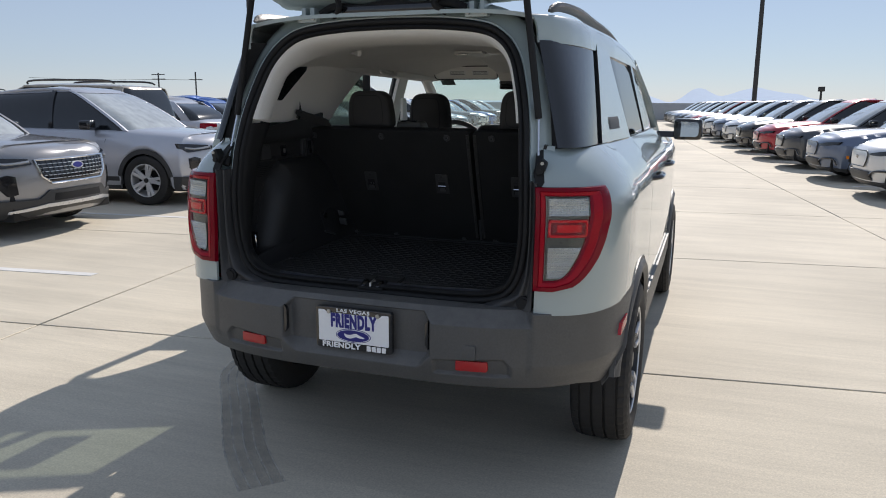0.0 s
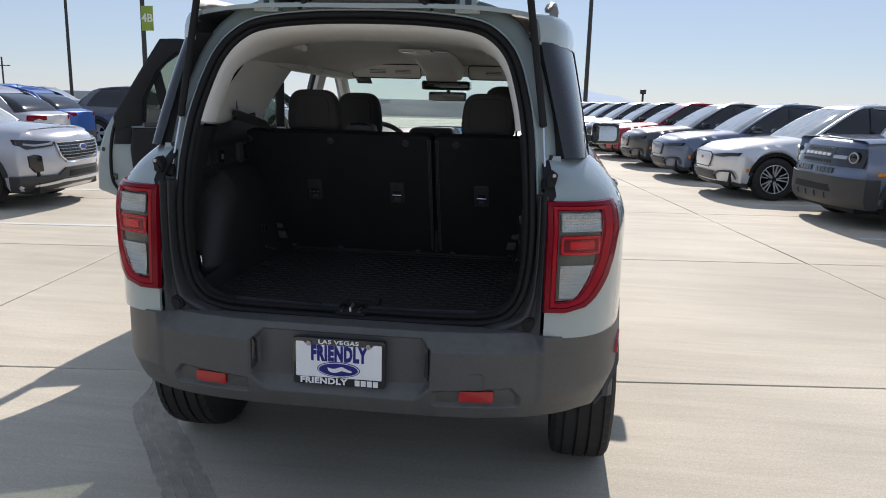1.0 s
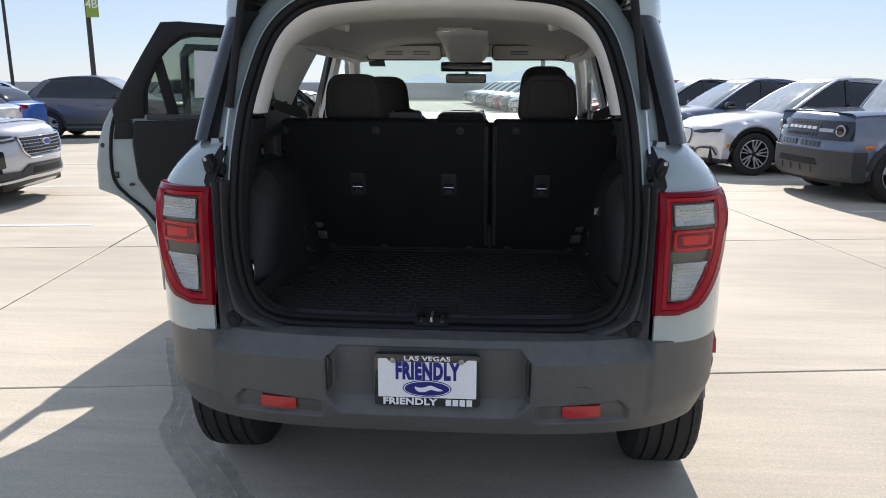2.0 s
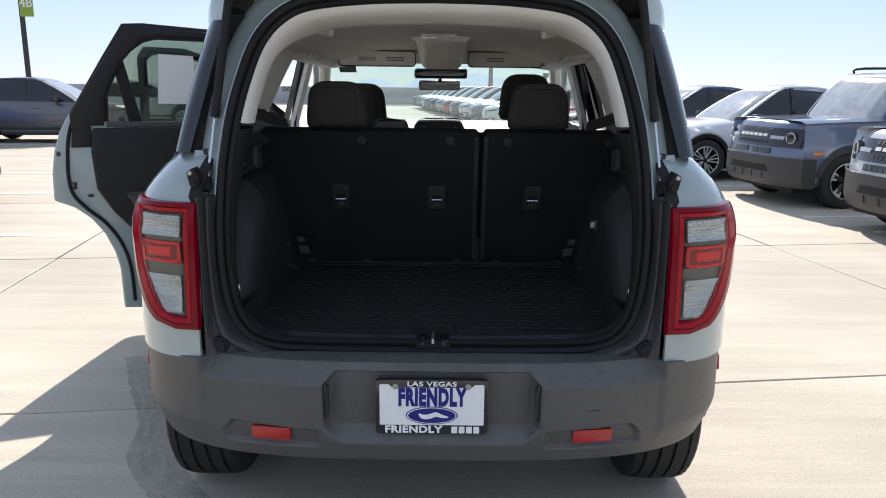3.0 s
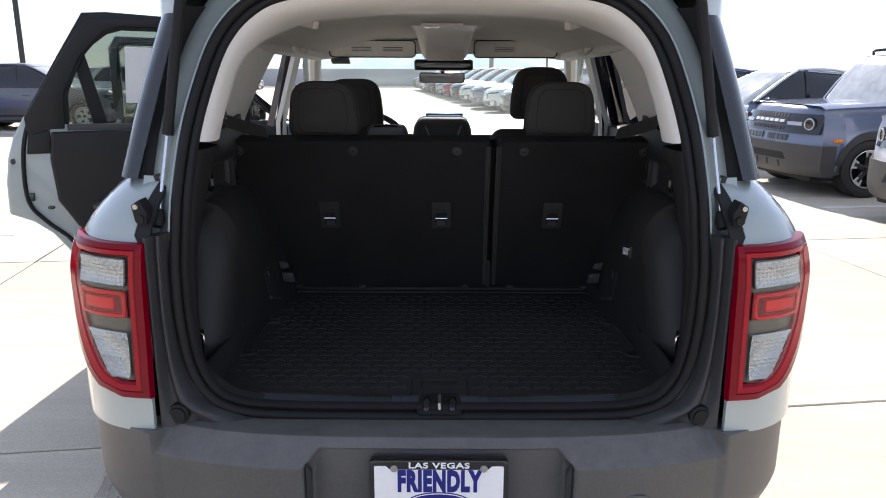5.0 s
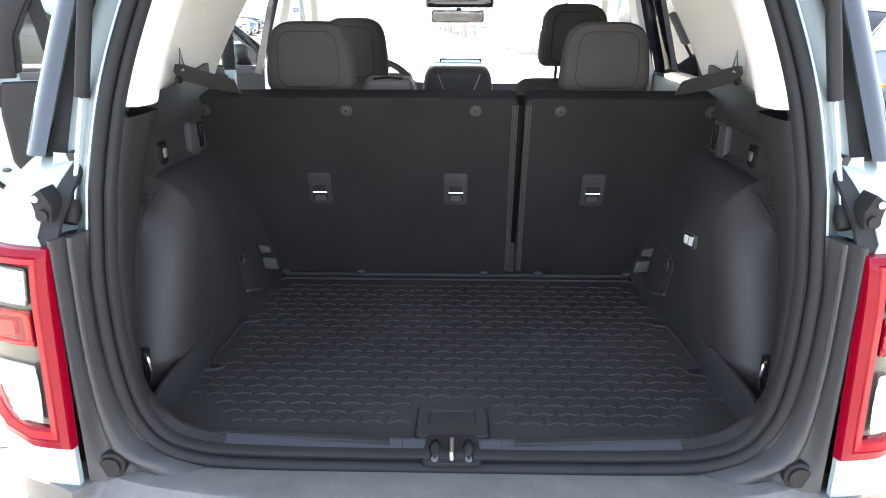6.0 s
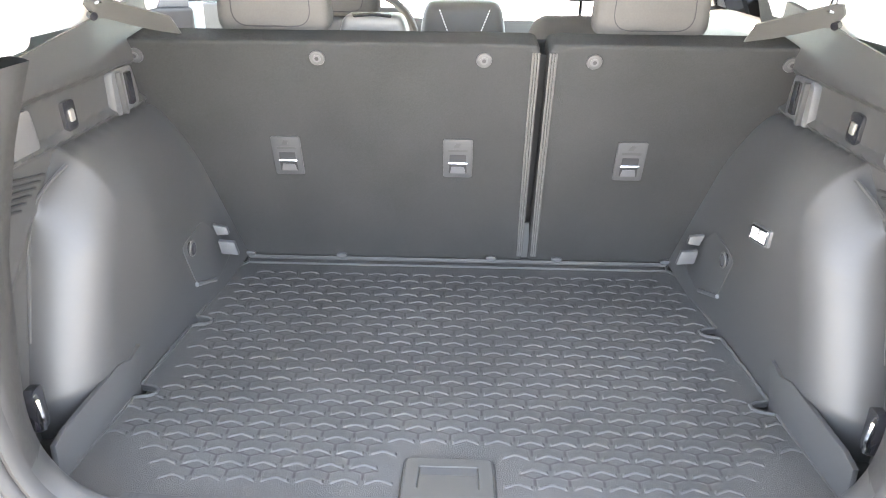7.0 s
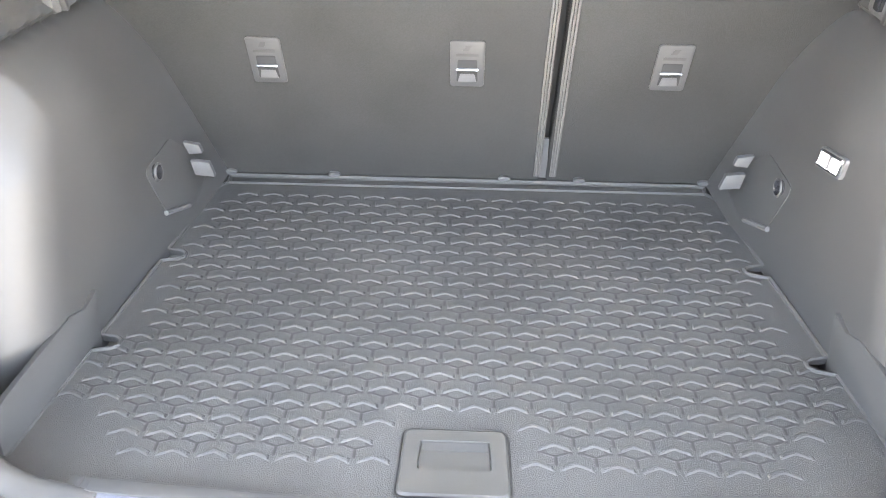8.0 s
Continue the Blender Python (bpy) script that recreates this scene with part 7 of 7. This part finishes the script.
def front_band(s, z0, z1, out, x_end, roll=0.03):
    """A strip wrapped round the nose from one front wheel arch to the other."""
    def f(u, v):
        q, z = 2 * u - 1, lerp(z0, z1, v)
        lean = 0.10 * max(0.0, (z - 0.62) / 0.4) ** 2 + 0.10 * max(0.0, (0.42 - z) / 0.2) ** 2
        tuck = roll * (1 - v) ** 3
        sgn, a = (1 if q > 0 else -1), abs(q) / 0.78
        if a <= 1:
            return (s["fo"] - s["nose"] * a ** 3 - lean + out - tuck, sgn * (s["hw"] * a + out * a ** 4 - tuck * a ** 4), z)
        return (lerp(s["fo"] - s["nose"] - lean + out - tuck, x_end, (a - 1) / (1 / 0.78 - 1)), sgn * (s["hw"] + out - tuck), z)
    return sheet(f, 64, 8, 0.02)


def roof_arc(c, x):
    """How far the roofline has dropped at x from its highest point."""
    mid, half = lerp(c["w1"], c["r1"], 0.36), (c["w1"] - c["r1"]) / 2
    q = (x - mid) / half
    return c["arc"] * min(1.6, abs(q)) ** 2 * (1.0 if q > 0 else c["tail"])


def cabin_loop(c, k):
    """The cabin's outline at k: 0 at the belt, 1 at the roof's edge."""
    bow = 1 - (1 - k) ** 1.35
    xw, xr = lerp(c["w0"], c["w1"], k), lerp(c["r0"], c["r1"], k ** 1.2)
    y, z = lerp(c["y0"], c["y1"], 0.35 * k + 0.65 * k * k), lerp(c["z0"], c["z1"], bow)
    corners = rounded([(xw + 0.06, -y * 0.80), (xw + 0.06, y * 0.80), (xw - 0.12, y), (xr + 0.10, y), (xr - 0.02, y * 0.82), (xr - 0.02, -y * 0.82), (xr + 0.10, -y), (xw - 0.12, -y)], 0.08, 3)
    return [(p.x, p.y, z - k * k * roof_arc(c, p.x)) for p in corners]


def parked_car(kind, wheel_style):
    CORE[0] = Vector((-1.4, 0, 0.8))
    s, c = SPEC[kind], SPEC[kind]["cabin"]
    car = thing(kind, (0, 0, 0), "parked car", "car")
    body = part("body", car_body(s), car_paint, car, sharp=50)
    hw, wb, fo = s["hw"], s["wb"], s["fo"]
    back = -(wb + s["ro"])
    loops = [cabin_loop(c, k / 6) for k in range(7)]
    for name, first, last in (("windscreen", -2, 9), ("side_window", 9, 14), ("rear_window", 14, 25), ("side_window", 25, 30)):
        pane = bmesh.new()
        add_quads(pane, [[row[i % 32] for i in range(first, last + 1)] for row in loops])
        part(name, pane, screen_glare_glass if name == "windscreen" else dark_glass, car, "glass with pale sky reflection painted in" if name == "windscreen" else "dark glass", 40, outward=False)
    roof_rows = [cabin_loop(c, 0.93), [(x, y * 1.01, z + 0.012) for x, y, z in cabin_loop(c, 1.0)]]
    top = roof_rows[-1]
    mid_x = (c["w1"] + c["r1"]) / 2
    for f, h in ((0.85, 0.030), (0.5, 0.048), (0.05, 0.055)):
        roof_rows.append([(mid_x + (x - mid_x) * f, y * f, z + h) for x, y, z in top])
    part("roof", loft(roof_rows, True), car_paint, car, "", 60)
    for sgn in (-1, 1):
        def pillar(k0, k1, x_a, x_b, w):
            rows = []
            for i in range(7):
                k = lerp(k0, k1, i / 6)
                y, z = lerp(c["y0"], c["y1"], 0.35 * k + 0.65 * k * k), lerp(c["z0"], c["z1"], 1 - (1 - k) ** 1.35)
                x = lerp(x_a, x_b, k)
                z -= k * k * roof_arc(c, x)
                rows.append([(x - w, sgn * (y - 0.02), z), (x - w, sgn * (y + 0.012), z), (x + w, sgn * (y + 0.010), z), (x + w, sgn * (y - 0.03), z)])
            return loft(rows)
        part("front_pillar", pillar(0.0, 1.0, c["w0"] - 0.06, c["w1"] - 0.08, 0.030), car_paint, car)
        part("rear_pillar", pillar(0.0, 1.0, c["r0"] + 0.26, c["r1"] + 0.10, 0.11), car_paint, car)
        part("centre_pillar", pillar(0.0, 1.0, -1.62, -1.66, 0.035), gloss_black, car)
        part("roof_edge", tube([(lerp(c["w1"] - 0.08, c["r1"] + 0.05, k / 8), sgn * (c["y1"] + 0.006), c["z1"] + 0.004 - roof_arc(c, lerp(c["w1"] - 0.08, c["r1"] + 0.05, k / 8))) for k in range(9)], 0.022, 6), car_paint, car)
        mirror = part("door_mirror", cushion(-0.92, -0.74, min(sgn * 0.93, sgn * 1.10), max(sgn * 0.93, sgn * 1.10), c["z0"] + 0.02, c["z0"] + 0.16, 0.0, 0.04), gloss_black, car, "black door mirror")
        part("mirror_foot", box(-0.86, -0.80, min(sgn * 0.78, sgn * 0.95), max(sgn * 0.78, sgn * 0.95), c["z0"] + 0.01, c["z0"] + 0.05, 0.01), gloss_black, mirror)
        for hx in (-1.35, -2.35):
            part("door_handle", tube([(hx + 0.09, sgn * (hw * 0.972 + 0.01), 0.90), (hx, sgn * (hw * 0.972 + 0.028), 0.905), (hx - 0.09, sgn * (hw * 0.972 + 0.01), 0.90)], 0.012, 6), car_paint if kind != "boxy_suv" else gloss_black, car)
        for dx in (-0.62, -1.66, -2.55):
            part("door_gap", sheet(lambda u, v: (dx - (0.06 * math.sin(v * 3.1)) + 0.006 * u, sgn * (hw * lerp(0.992, 0.968, v) + 0.004), lerp(0.5, 0.95, v)), 1, 8), rubber, car)
        part("sill", sheet(lambda u, v: (lerp(-0.43, -wb + 0.43, u), sgn * (hw * 0.99 + 0.008 - 0.03 * (1 - v)), lerp(s["low"] - 0.02, s["low"] + (0.17 if kind != "boxy_suv" else 0.24), v)), 8, 4, 0.012), jamb_black, car)
        for cx in (0.0, -wb):
            part("wheel_arch", sheet(lambda u, v: (cx + lerp(0.385, 0.45 if kind != "boxy_suv" else 0.47, v) * math.cos(lerp(-0.15, math.pi + 0.15, u)), sgn * (hw + 0.006 - 0.03 * (1 if math.sin(lerp(-0.15, math.pi + 0.15, u)) < 0.1 else 0)), 0.36 + lerp(0.385, 0.45 if kind != "boxy_suv" else 0.47, v) * math.sin(lerp(-0.15, math.pi + 0.15, u))), 30, 3, 0.014), jamb_black if kind != "electric_crossover" else gloss_black, car)
            part("wheel_well", sheet(lambda u, v: (cx + 0.40 * math.cos(lerp(-0.3, math.pi + 0.3, u)), sgn * lerp(0.62, 0.92, v), 0.36 + 0.40 * math.sin(lerp(-0.3, math.pi + 0.3, u))), 20, 2), rubber, car)
            turn = Matrix.Translation((cx, sgn * (hw - 0.112), s["r"])) @ Matrix.Rotation(sgn * math.pi / 2, 4, "Z")
            wheel(car, turn, wheel_style, s["r"], 0.23)
    part("underbody", box(back + 0.15, fo - 0.2, -0.78, 0.78, 0.20, 0.50, 0.02), rubber, car)
    nose = nose_at(s)
    # tail
    part("tail_lamp", prism(rounded([(-0.88, 0.86), (-0.45, 0.90), (-0.45, 0.99), (-0.86, 1.0)], 0.02), lambda a, b, d: (back + 0.25 * (abs(a) / hw) ** 3 - d, a, b), -0.02, 0.012, 0.004), red_lens, car, "red tail lamp")
    part("tail_lamp", prism(rounded([(0.45, 0.90), (0.88, 0.86), (0.86, 1.0), (0.45, 0.99)], 0.02), lambda a, b, d: (back + 0.25 * (abs(a) / hw) ** 3 - d, a, b), -0.02, 0.012, 0.004), red_lens, car, "red tail lamp")
    part("tail_bumper", sheet(lambda u, v: (back + 0.25 * abs(lerp(-0.95, 0.95, u)) ** 3 - 0.012, lerp(-0.95, 0.95, u) * hw, lerp(s["low"] + 0.02, 0.52, v)), 20, 4, 0.01), jamb_black, car)
    if kind == "electric_crossover":
        part("nose_shield", on_nose(s, [(-0.30, 0.52), (0.30, 0.52), (0.36, 0.60), (0.38, 0.72), (0.33, 0.755), (-0.33, 0.755), (-0.38, 0.72), (-0.36, 0.60)], -0.01, 0.016), car_paint, car)
        part("shield_rim", tube([nose(a, b, 0.012) for a, b in fine_poly([(-0.31, 0.51), (0.31, 0.51), (0.375, 0.60), (0.395, 0.72), (0.34, 0.765), (-0.34, 0.765), (-0.395, 0.72), (-0.375, 0.60)], 0.03)], 0.010, 6, True), gloss_black, car)
        part("nose_mark", on_nose(s, [(-0.05, 0.65), (0.02, 0.63), (0.06, 0.67), (0.0, 0.685)], 0.014, 0.022), gloss_black, car, "small plain dark badge")
        part("head_lamp", on_nose(s, [(0.44, 0.705), (0.66, 0.70), (0.86, 0.735), (0.90, 0.785), (0.70, 0.775), (0.46, 0.735)], -0.03, 0.014), gloss_black, car, "slim dark head lamp")
        part("head_lamp", on_nose(s, [(-a, b) for a, b in ((0.44, 0.705), (0.66, 0.70), (0.86, 0.735), (0.90, 0.785), (0.70, 0.775), (0.46, 0.735))][::-1], -0.03, 0.014), gloss_black, car, "slim dark head lamp")
        part("lower_intake", on_nose(s, [(-0.50, 0.30), (0.50, 0.30), (0.44, 0.44), (-0.44, 0.44)], -0.02, 0.008), jamb_black, car)
        for sgn in (-1, 1):
            part("bumper_brow", tube([nose(sgn * a, b, 0.010) for a, b in spline([(0.46, 0.37), (0.56, 0.44), (0.68, 0.46), (0.82, 0.45), (0.87, 0.34)], 4)], 0.017, 6), gloss_black, car)
        part("front_lip", front_band(s, 0.205, 0.275, 0.010, 0.46), jamb_black, car)
        part("side_marker", box(0.44, 0.49, -hw - 0.004, -hw + 0.02, 0.47, 0.53, 0.006), amber, car, "amber side marker")
        part("side_marker", box(0.44, 0.49, hw - 0.02, hw + 0.004, 0.47, 0.53, 0.006), amber, car, "amber side marker")
    elif kind == "compact_suv":
        hexa = [(-0.40, 0.60), (0.40, 0.60), (0.50, 0.68), (0.54, 0.86), (-0.54, 0.86), (-0.50, 0.68)]
        grille_car = part("grille", on_nose(s, hexa, -0.03, 0.010), gloss_black, car, "black grille with bright bars")
        for k in range(5):
            z = 0.645 + 0.041 * k
            w = 0.45 + 0.018 * k
            part("grille_bar", tube([nose(lerp(-w, w, j / 16), z, 0.012) for j in range(17)], 0.0048, 5), alloy, grille_car)
        for k in range(-7, 8):
            part("grille_post", tube([nose(k * 0.060, 0.625 + 0.0011 * abs(k) ** 2, 0.014), nose(k * 0.068, 0.74, 0.015), nose(k * 0.070, 0.845, 0.014)], 0.0075, 4), gloss_black, grille_car)
        part("grille_surround", tube([nose(a, b, 0.014) for a, b in fine_poly(hexa, 0.04)], 0.014, 6, True), chrome, grille_car)
        part("badge", on_nose(s, [(0.088 * math.cos(k * 0.314), 0.775 + 0.040 * math.sin(k * 0.314)) for k in range(20)], 0.012, 0.030), plate_white, grille_car, "bright-rimmed blue oval badge")
        part("badge_face", on_nose(s, [(0.077 * math.cos(k * 0.314), 0.775 + 0.032 * math.sin(k * 0.314)) for k in range(20)], 0.028, 0.033), plate_blue, grille_car)
        for sgn in (-1, 1):
            shape = [(0.57, 0.815), (0.86, 0.775), (0.93, 0.835), (0.935, 0.90), (0.60, 0.872)]
            shape = shape if sgn > 0 else [(-a, b) for a, b in shape[::-1]]
            hl = part("head_lamp", on_nose(s, shape, -0.04, 0.016), gloss_black, car, "dark head lamp with clear lenses")
            part("lamp_lens", tube([nose(sgn * a, b, 0.020) for a, b in ((0.60, 0.845), (0.70, 0.832), (0.80, 0.825), (0.89, 0.840))], 0.015, 6), clear_lens, hl)
            vent = [(0.73, 0.50), (0.80, 0.48), (0.86, 0.56), (0.86, 0.69), (0.80, 0.71), (0.74, 0.69)]
            vent = vent if sgn > 0 else [(-a, b) for a, b in vent[::-1]]
            part("side_vent", on_nose(s, vent, -0.02, 0.014), gloss_black, car)
        part("bumper_centre", on_nose(s, [(-0.55, 0.42), (0.55, 0.42), (0.42, 0.52), (-0.42, 0.52)], -0.03, 0.010), jamb_black, car)
        part("lower_bumper", front_band(s, 0.225, 0.43, 0.010, 0.46), jamb_black, car, "black lower bumper")
        part("lower_intake", on_nose(s, [(-0.38, 0.40), (0.38, 0.40), (0.36, 0.48), (-0.36, 0.48)], 0.0, 0.014), rubber, car)
        part("skid_trim", on_nose(s, [(-0.80, 0.29), (-0.46, 0.335), (0.46, 0.335), (0.80, 0.29), (0.80, 0.32), (0.46, 0.375), (-0.46, 0.375), (-0.80, 0.32)], 0.0, 0.030), alloy, car, "silver skid trim")
    else:
        band = part("grille", on_nose(s, [(-0.88, 0.80), (0.88, 0.80), (0.88, 1.045), (-0.88, 1.045)], -0.03, 0.012), gloss_black, car, "black grille band")
        part("grille_bar", on_nose(s, [(-0.40, 0.915), (0.40, 0.915), (0.40, 0.972), (-0.40, 0.972)], 0.010, 0.024), gloss_black, band)
        for k in range(6):
            part("plain_letter_bar", on_nose(s, [(-0.33 + 0.115 * k, 0.925), (-0.245 + 0.115 * k, 0.925), (-0.245 + 0.115 * k, 0.962), (-0.33 + 0.115 * k, 0.962)], 0.022, 0.030), white_label, band, "plain white bar")
        for k in range(-5, 6):
            for z in (0.835, 0.990):
                part("grille_post", on_nose(s, [(k * 0.068 - 0.024, z), (k * 0.068 + 0.024, z), (k * 0.068 + 0.024, z + 0.042), (k * 0.068 - 0.024, z + 0.042)], 0.010, 0.018), jamb_black, band)
        for sgn in (-1, 1):
            hl = part("head_lamp", moved(disc(0.085, -0.02, 0.03, 28, 0.008), Matrix.Translation(nose(sgn * 0.735, 0.925, 0.0)) @ Matrix.Rotation(sgn * 0.35, 4, "Z")), gloss_black, car, "round head lamp")
            part("lamp_ring", moved(tube([(0.034, 0.066 * math.cos(k * 0.314), 0.066 * math.sin(k * 0.314)) for k in range(20)], 0.010, 6, True), Matrix.Translation(nose(sgn * 0.735, 0.925, 0.0)) @ Matrix.Rotation(sgn * 0.35, 4, "Z")), clear_lens, hl)
            part("lamp_bar", on_nose(s, [(min(sgn * 0.40, sgn * 0.64), 0.90), (max(sgn * 0.40, sgn * 0.64), 0.90), (max(sgn * 0.40, sgn * 0.64), 0.945), (min(sgn * 0.40, sgn * 0.64), 0.945)], 0.012, 0.026), clear_lens, hl)
            part("side_marker", box(0.40, 0.52, min(sgn * hw - sgn * 0.02, sgn * hw + sgn * 0.010), max(sgn * hw - sgn * 0.02, sgn * hw + sgn * 0.010), 0.71, 0.75, 0.005), amber, car, "amber side marker")
            part("roof_rail", tube(spline([(c["w1"] - 0.15, sgn * 0.66, c["z1"] + 0.03), (c["w1"] - 0.30, sgn * 0.655, c["z1"] + 0.105), (c["r1"] + 0.5, sgn * 0.655, c["z1"] + 0.105), (c["r1"] + 0.2, sgn * 0.66, c["z1"] + 0.05)], 4), 0.02, 6), gloss_black, car, "black roof rail")
        lower = part("lower_bumper", front_band(s, 0.275, 0.665, 0.022, 0.485, 0.0), jamb_black, car, "grey-black lower bumper")
        for sgn in (-1, 1):
            slot = part("upper_intake", on_nose(s, [(min(sgn * 0.06, sgn * 0.46), 0.70), (max(sgn * 0.06, sgn * 0.46), 0.70), (max(sgn * 0.06, sgn * 0.46), 0.775), (min(sgn * 0.06, sgn * 0.46), 0.775)], 0.0, 0.014), gloss_black, car)
            for k in range(4):
                part("slot_rib", tube([nose(sgn * (0.12 + 0.09 * k), 0.702, 0.015), nose(sgn * (0.12 + 0.09 * k), 0.773, 0.015)], 0.004, 4), jamb_black, slot)
        part("lower_intake", on_nose(s, [(-0.50, 0.46), (0.50, 0.46), (0.44, 0.55), (-0.44, 0.55)], 0.012, 0.024), rubber, lower)
        for k in range(-3, 4, 2):
            part("intake_rib", on_nose(s, [(k * 0.12 - 0.035, 0.36), (k * 0.12 + 0.035, 0.36), (k * 0.12 + 0.02, 0.44), (k * 0.12 - 0.02, 0.44)], 0.018, 0.034), jamb_black, lower)
    return car


def dress(car, colour, label, group):
    for o in car.children_recursive:
        if o.data.materials[0] == car_paint:
            o.color = (*colour, 1)
    return tagged(car, label, "car", group)


def stand(a, b, facing):
    """On the lot's axes; facing: 1 across the lane towards +a, -1 towards -a."""
    return Matrix.Translation(lot(a, b)) @ Matrix.Rotation(LOT + (0 if facing > 0 else math.pi), 4, "Z")


WHITE, SILVER, GREY, BLUE_GREY, CHARCOAL, RED, BLUE, TAN, BLACK, DARK_GREY = (0.72, 0.73, 0.74), (0.52, 0.53, 0.57), (0.30, 0.30, 0.31), (0.13, 0.17, 0.25), (0.07, 0.075, 0.085), (0.42, 0.02, 0.035), (0.01, 0.10, 0.42), (0.42, 0.37, 0.30), (0.02, 0.02, 0.022), (0.15, 0.15, 0.16)
COLOUR_WORD = {WHITE: "white", SILVER: "silver", GREY: "grey", BLUE_GREY: "blue-grey", CHARCOAL: "charcoal", RED: "red", BLUE: "bright blue", TAN: "tan", BLACK: "black", DARK_GREY: "dark grey"}
PROTOTYPE = {}


def put_car(kind, a, b, facing, colour, group):
    style = {"electric_crossover": "mesh", "compact_suv": "ten", "boxy_suv": "five"}[kind]
    m = stand(a, b, facing)
    if kind not in PROTOTYPE:
        car = PROTOTYPE[kind] = parked_car(kind, style)
        car.matrix_basis = m
    else:
        car = copy_thing(PROTOTYPE[kind], m)
    words = {"electric_crossover": "electric crossover with closed nose", "compact_suv": "compact SUV with bright grille", "boxy_suv": "boxy SUV with black lower bumper"}[kind]
    way = "nose towards the lane" if (facing > 0) == (a < 0) else "tail towards the lane"
    return dress(car, colour, f"{COLOUR_WORD[colour]} {words}, {way}", group)


EV, SUV, BOX = "electric_crossover", "compact_suv", "boxy_suv"
# the row across the lane on the sunny side
put_car(BOX, 6.21, 4.94, -1, SILVER, "facing row")
put_car(BOX, 6.36, 7.92, -1, BLUE_GREY, "facing row")
for n, colour in enumerate((WHITE, BLUE_GREY, CHARCOAL, RED, BLACK, WHITE, BLUE_GREY, WHITE, CHARCOAL, RED, SILVER, BLACK, BLUE_GREY, WHITE, GREY, BLACK)):
    put_car(EV, 5.88, 10.9 + 2.98 * n, -1, colour, "facing row")
# the row on the other side
put_car(SUV, -6.02, 4.84, 1, GREY, "opposite row")
put_car(SUV, -5.60, 7.82, 1, SILVER, "opposite row")
put_car(BOX, -7.85 - 3.52, 10.8, -1, TAN, "opposite row")
put_car(EV, -8.05 - 3.82, 13.8, -1, SILVER, "opposite row")
put_car(EV, -8.9 - 3.82, 16.8, -1, BLUE, "opposite row")
put_car(SUV, -10.5 + 3.63, 19.7, 1, DARK_GREY, "opposite row")
for n, (kind, colour) in enumerate(((SUV, WHITE), (EV, BLUE_GREY), (SUV, GREY), (EV, WHITE), (EV, BLUE), (SUV, CHARCOAL), (EV, SILVER), (EV, WHITE))):
    put_car(kind, -6.4, 28.6 + 2.98 * n, 1, colour, "opposite row")
for n, (kind, colour, face) in enumerate(((BOX, BLACK, 1), (EV, BLUE, -1), (SUV, WHITE, 1), (BOX, BLACK, 1), (SUV, SILVER, 1), (EV, WHITE, 1), (BOX, GREY, 1), (SUV, BLUE_GREY, 1), (EV, WHITE, 1), (SUV, GREY, 1))):
    put_car(kind, -19.5 if face > 0 else -23.2, 11.0 + 2.98 * n, face, colour, "far row")

# ---- concrete slabs ----
SLAB_A, SLAB_B, GAP = 6.83, 3.33, 0.014
slab_mesh = mesh_of("slab", box(GAP / 2, SLAB_A - GAP / 2, GAP / 2, SLAB_B - GAP / 2, -0.0125, 0, 0.0045, 1), concrete)
corner = Vector((3.34, 5.36, 0))
for i in range(-7, 7):
    for j in range(-4, 17):
        slab = new("slab", slab_mesh)
        slab.parent = ground
        slab.matrix_basis = Matrix.Translation(corner + E1 * (i * SLAB_A) + E2 * (j * SLAB_B)) @ Matrix.Rotation(LOT, 4, "Z")
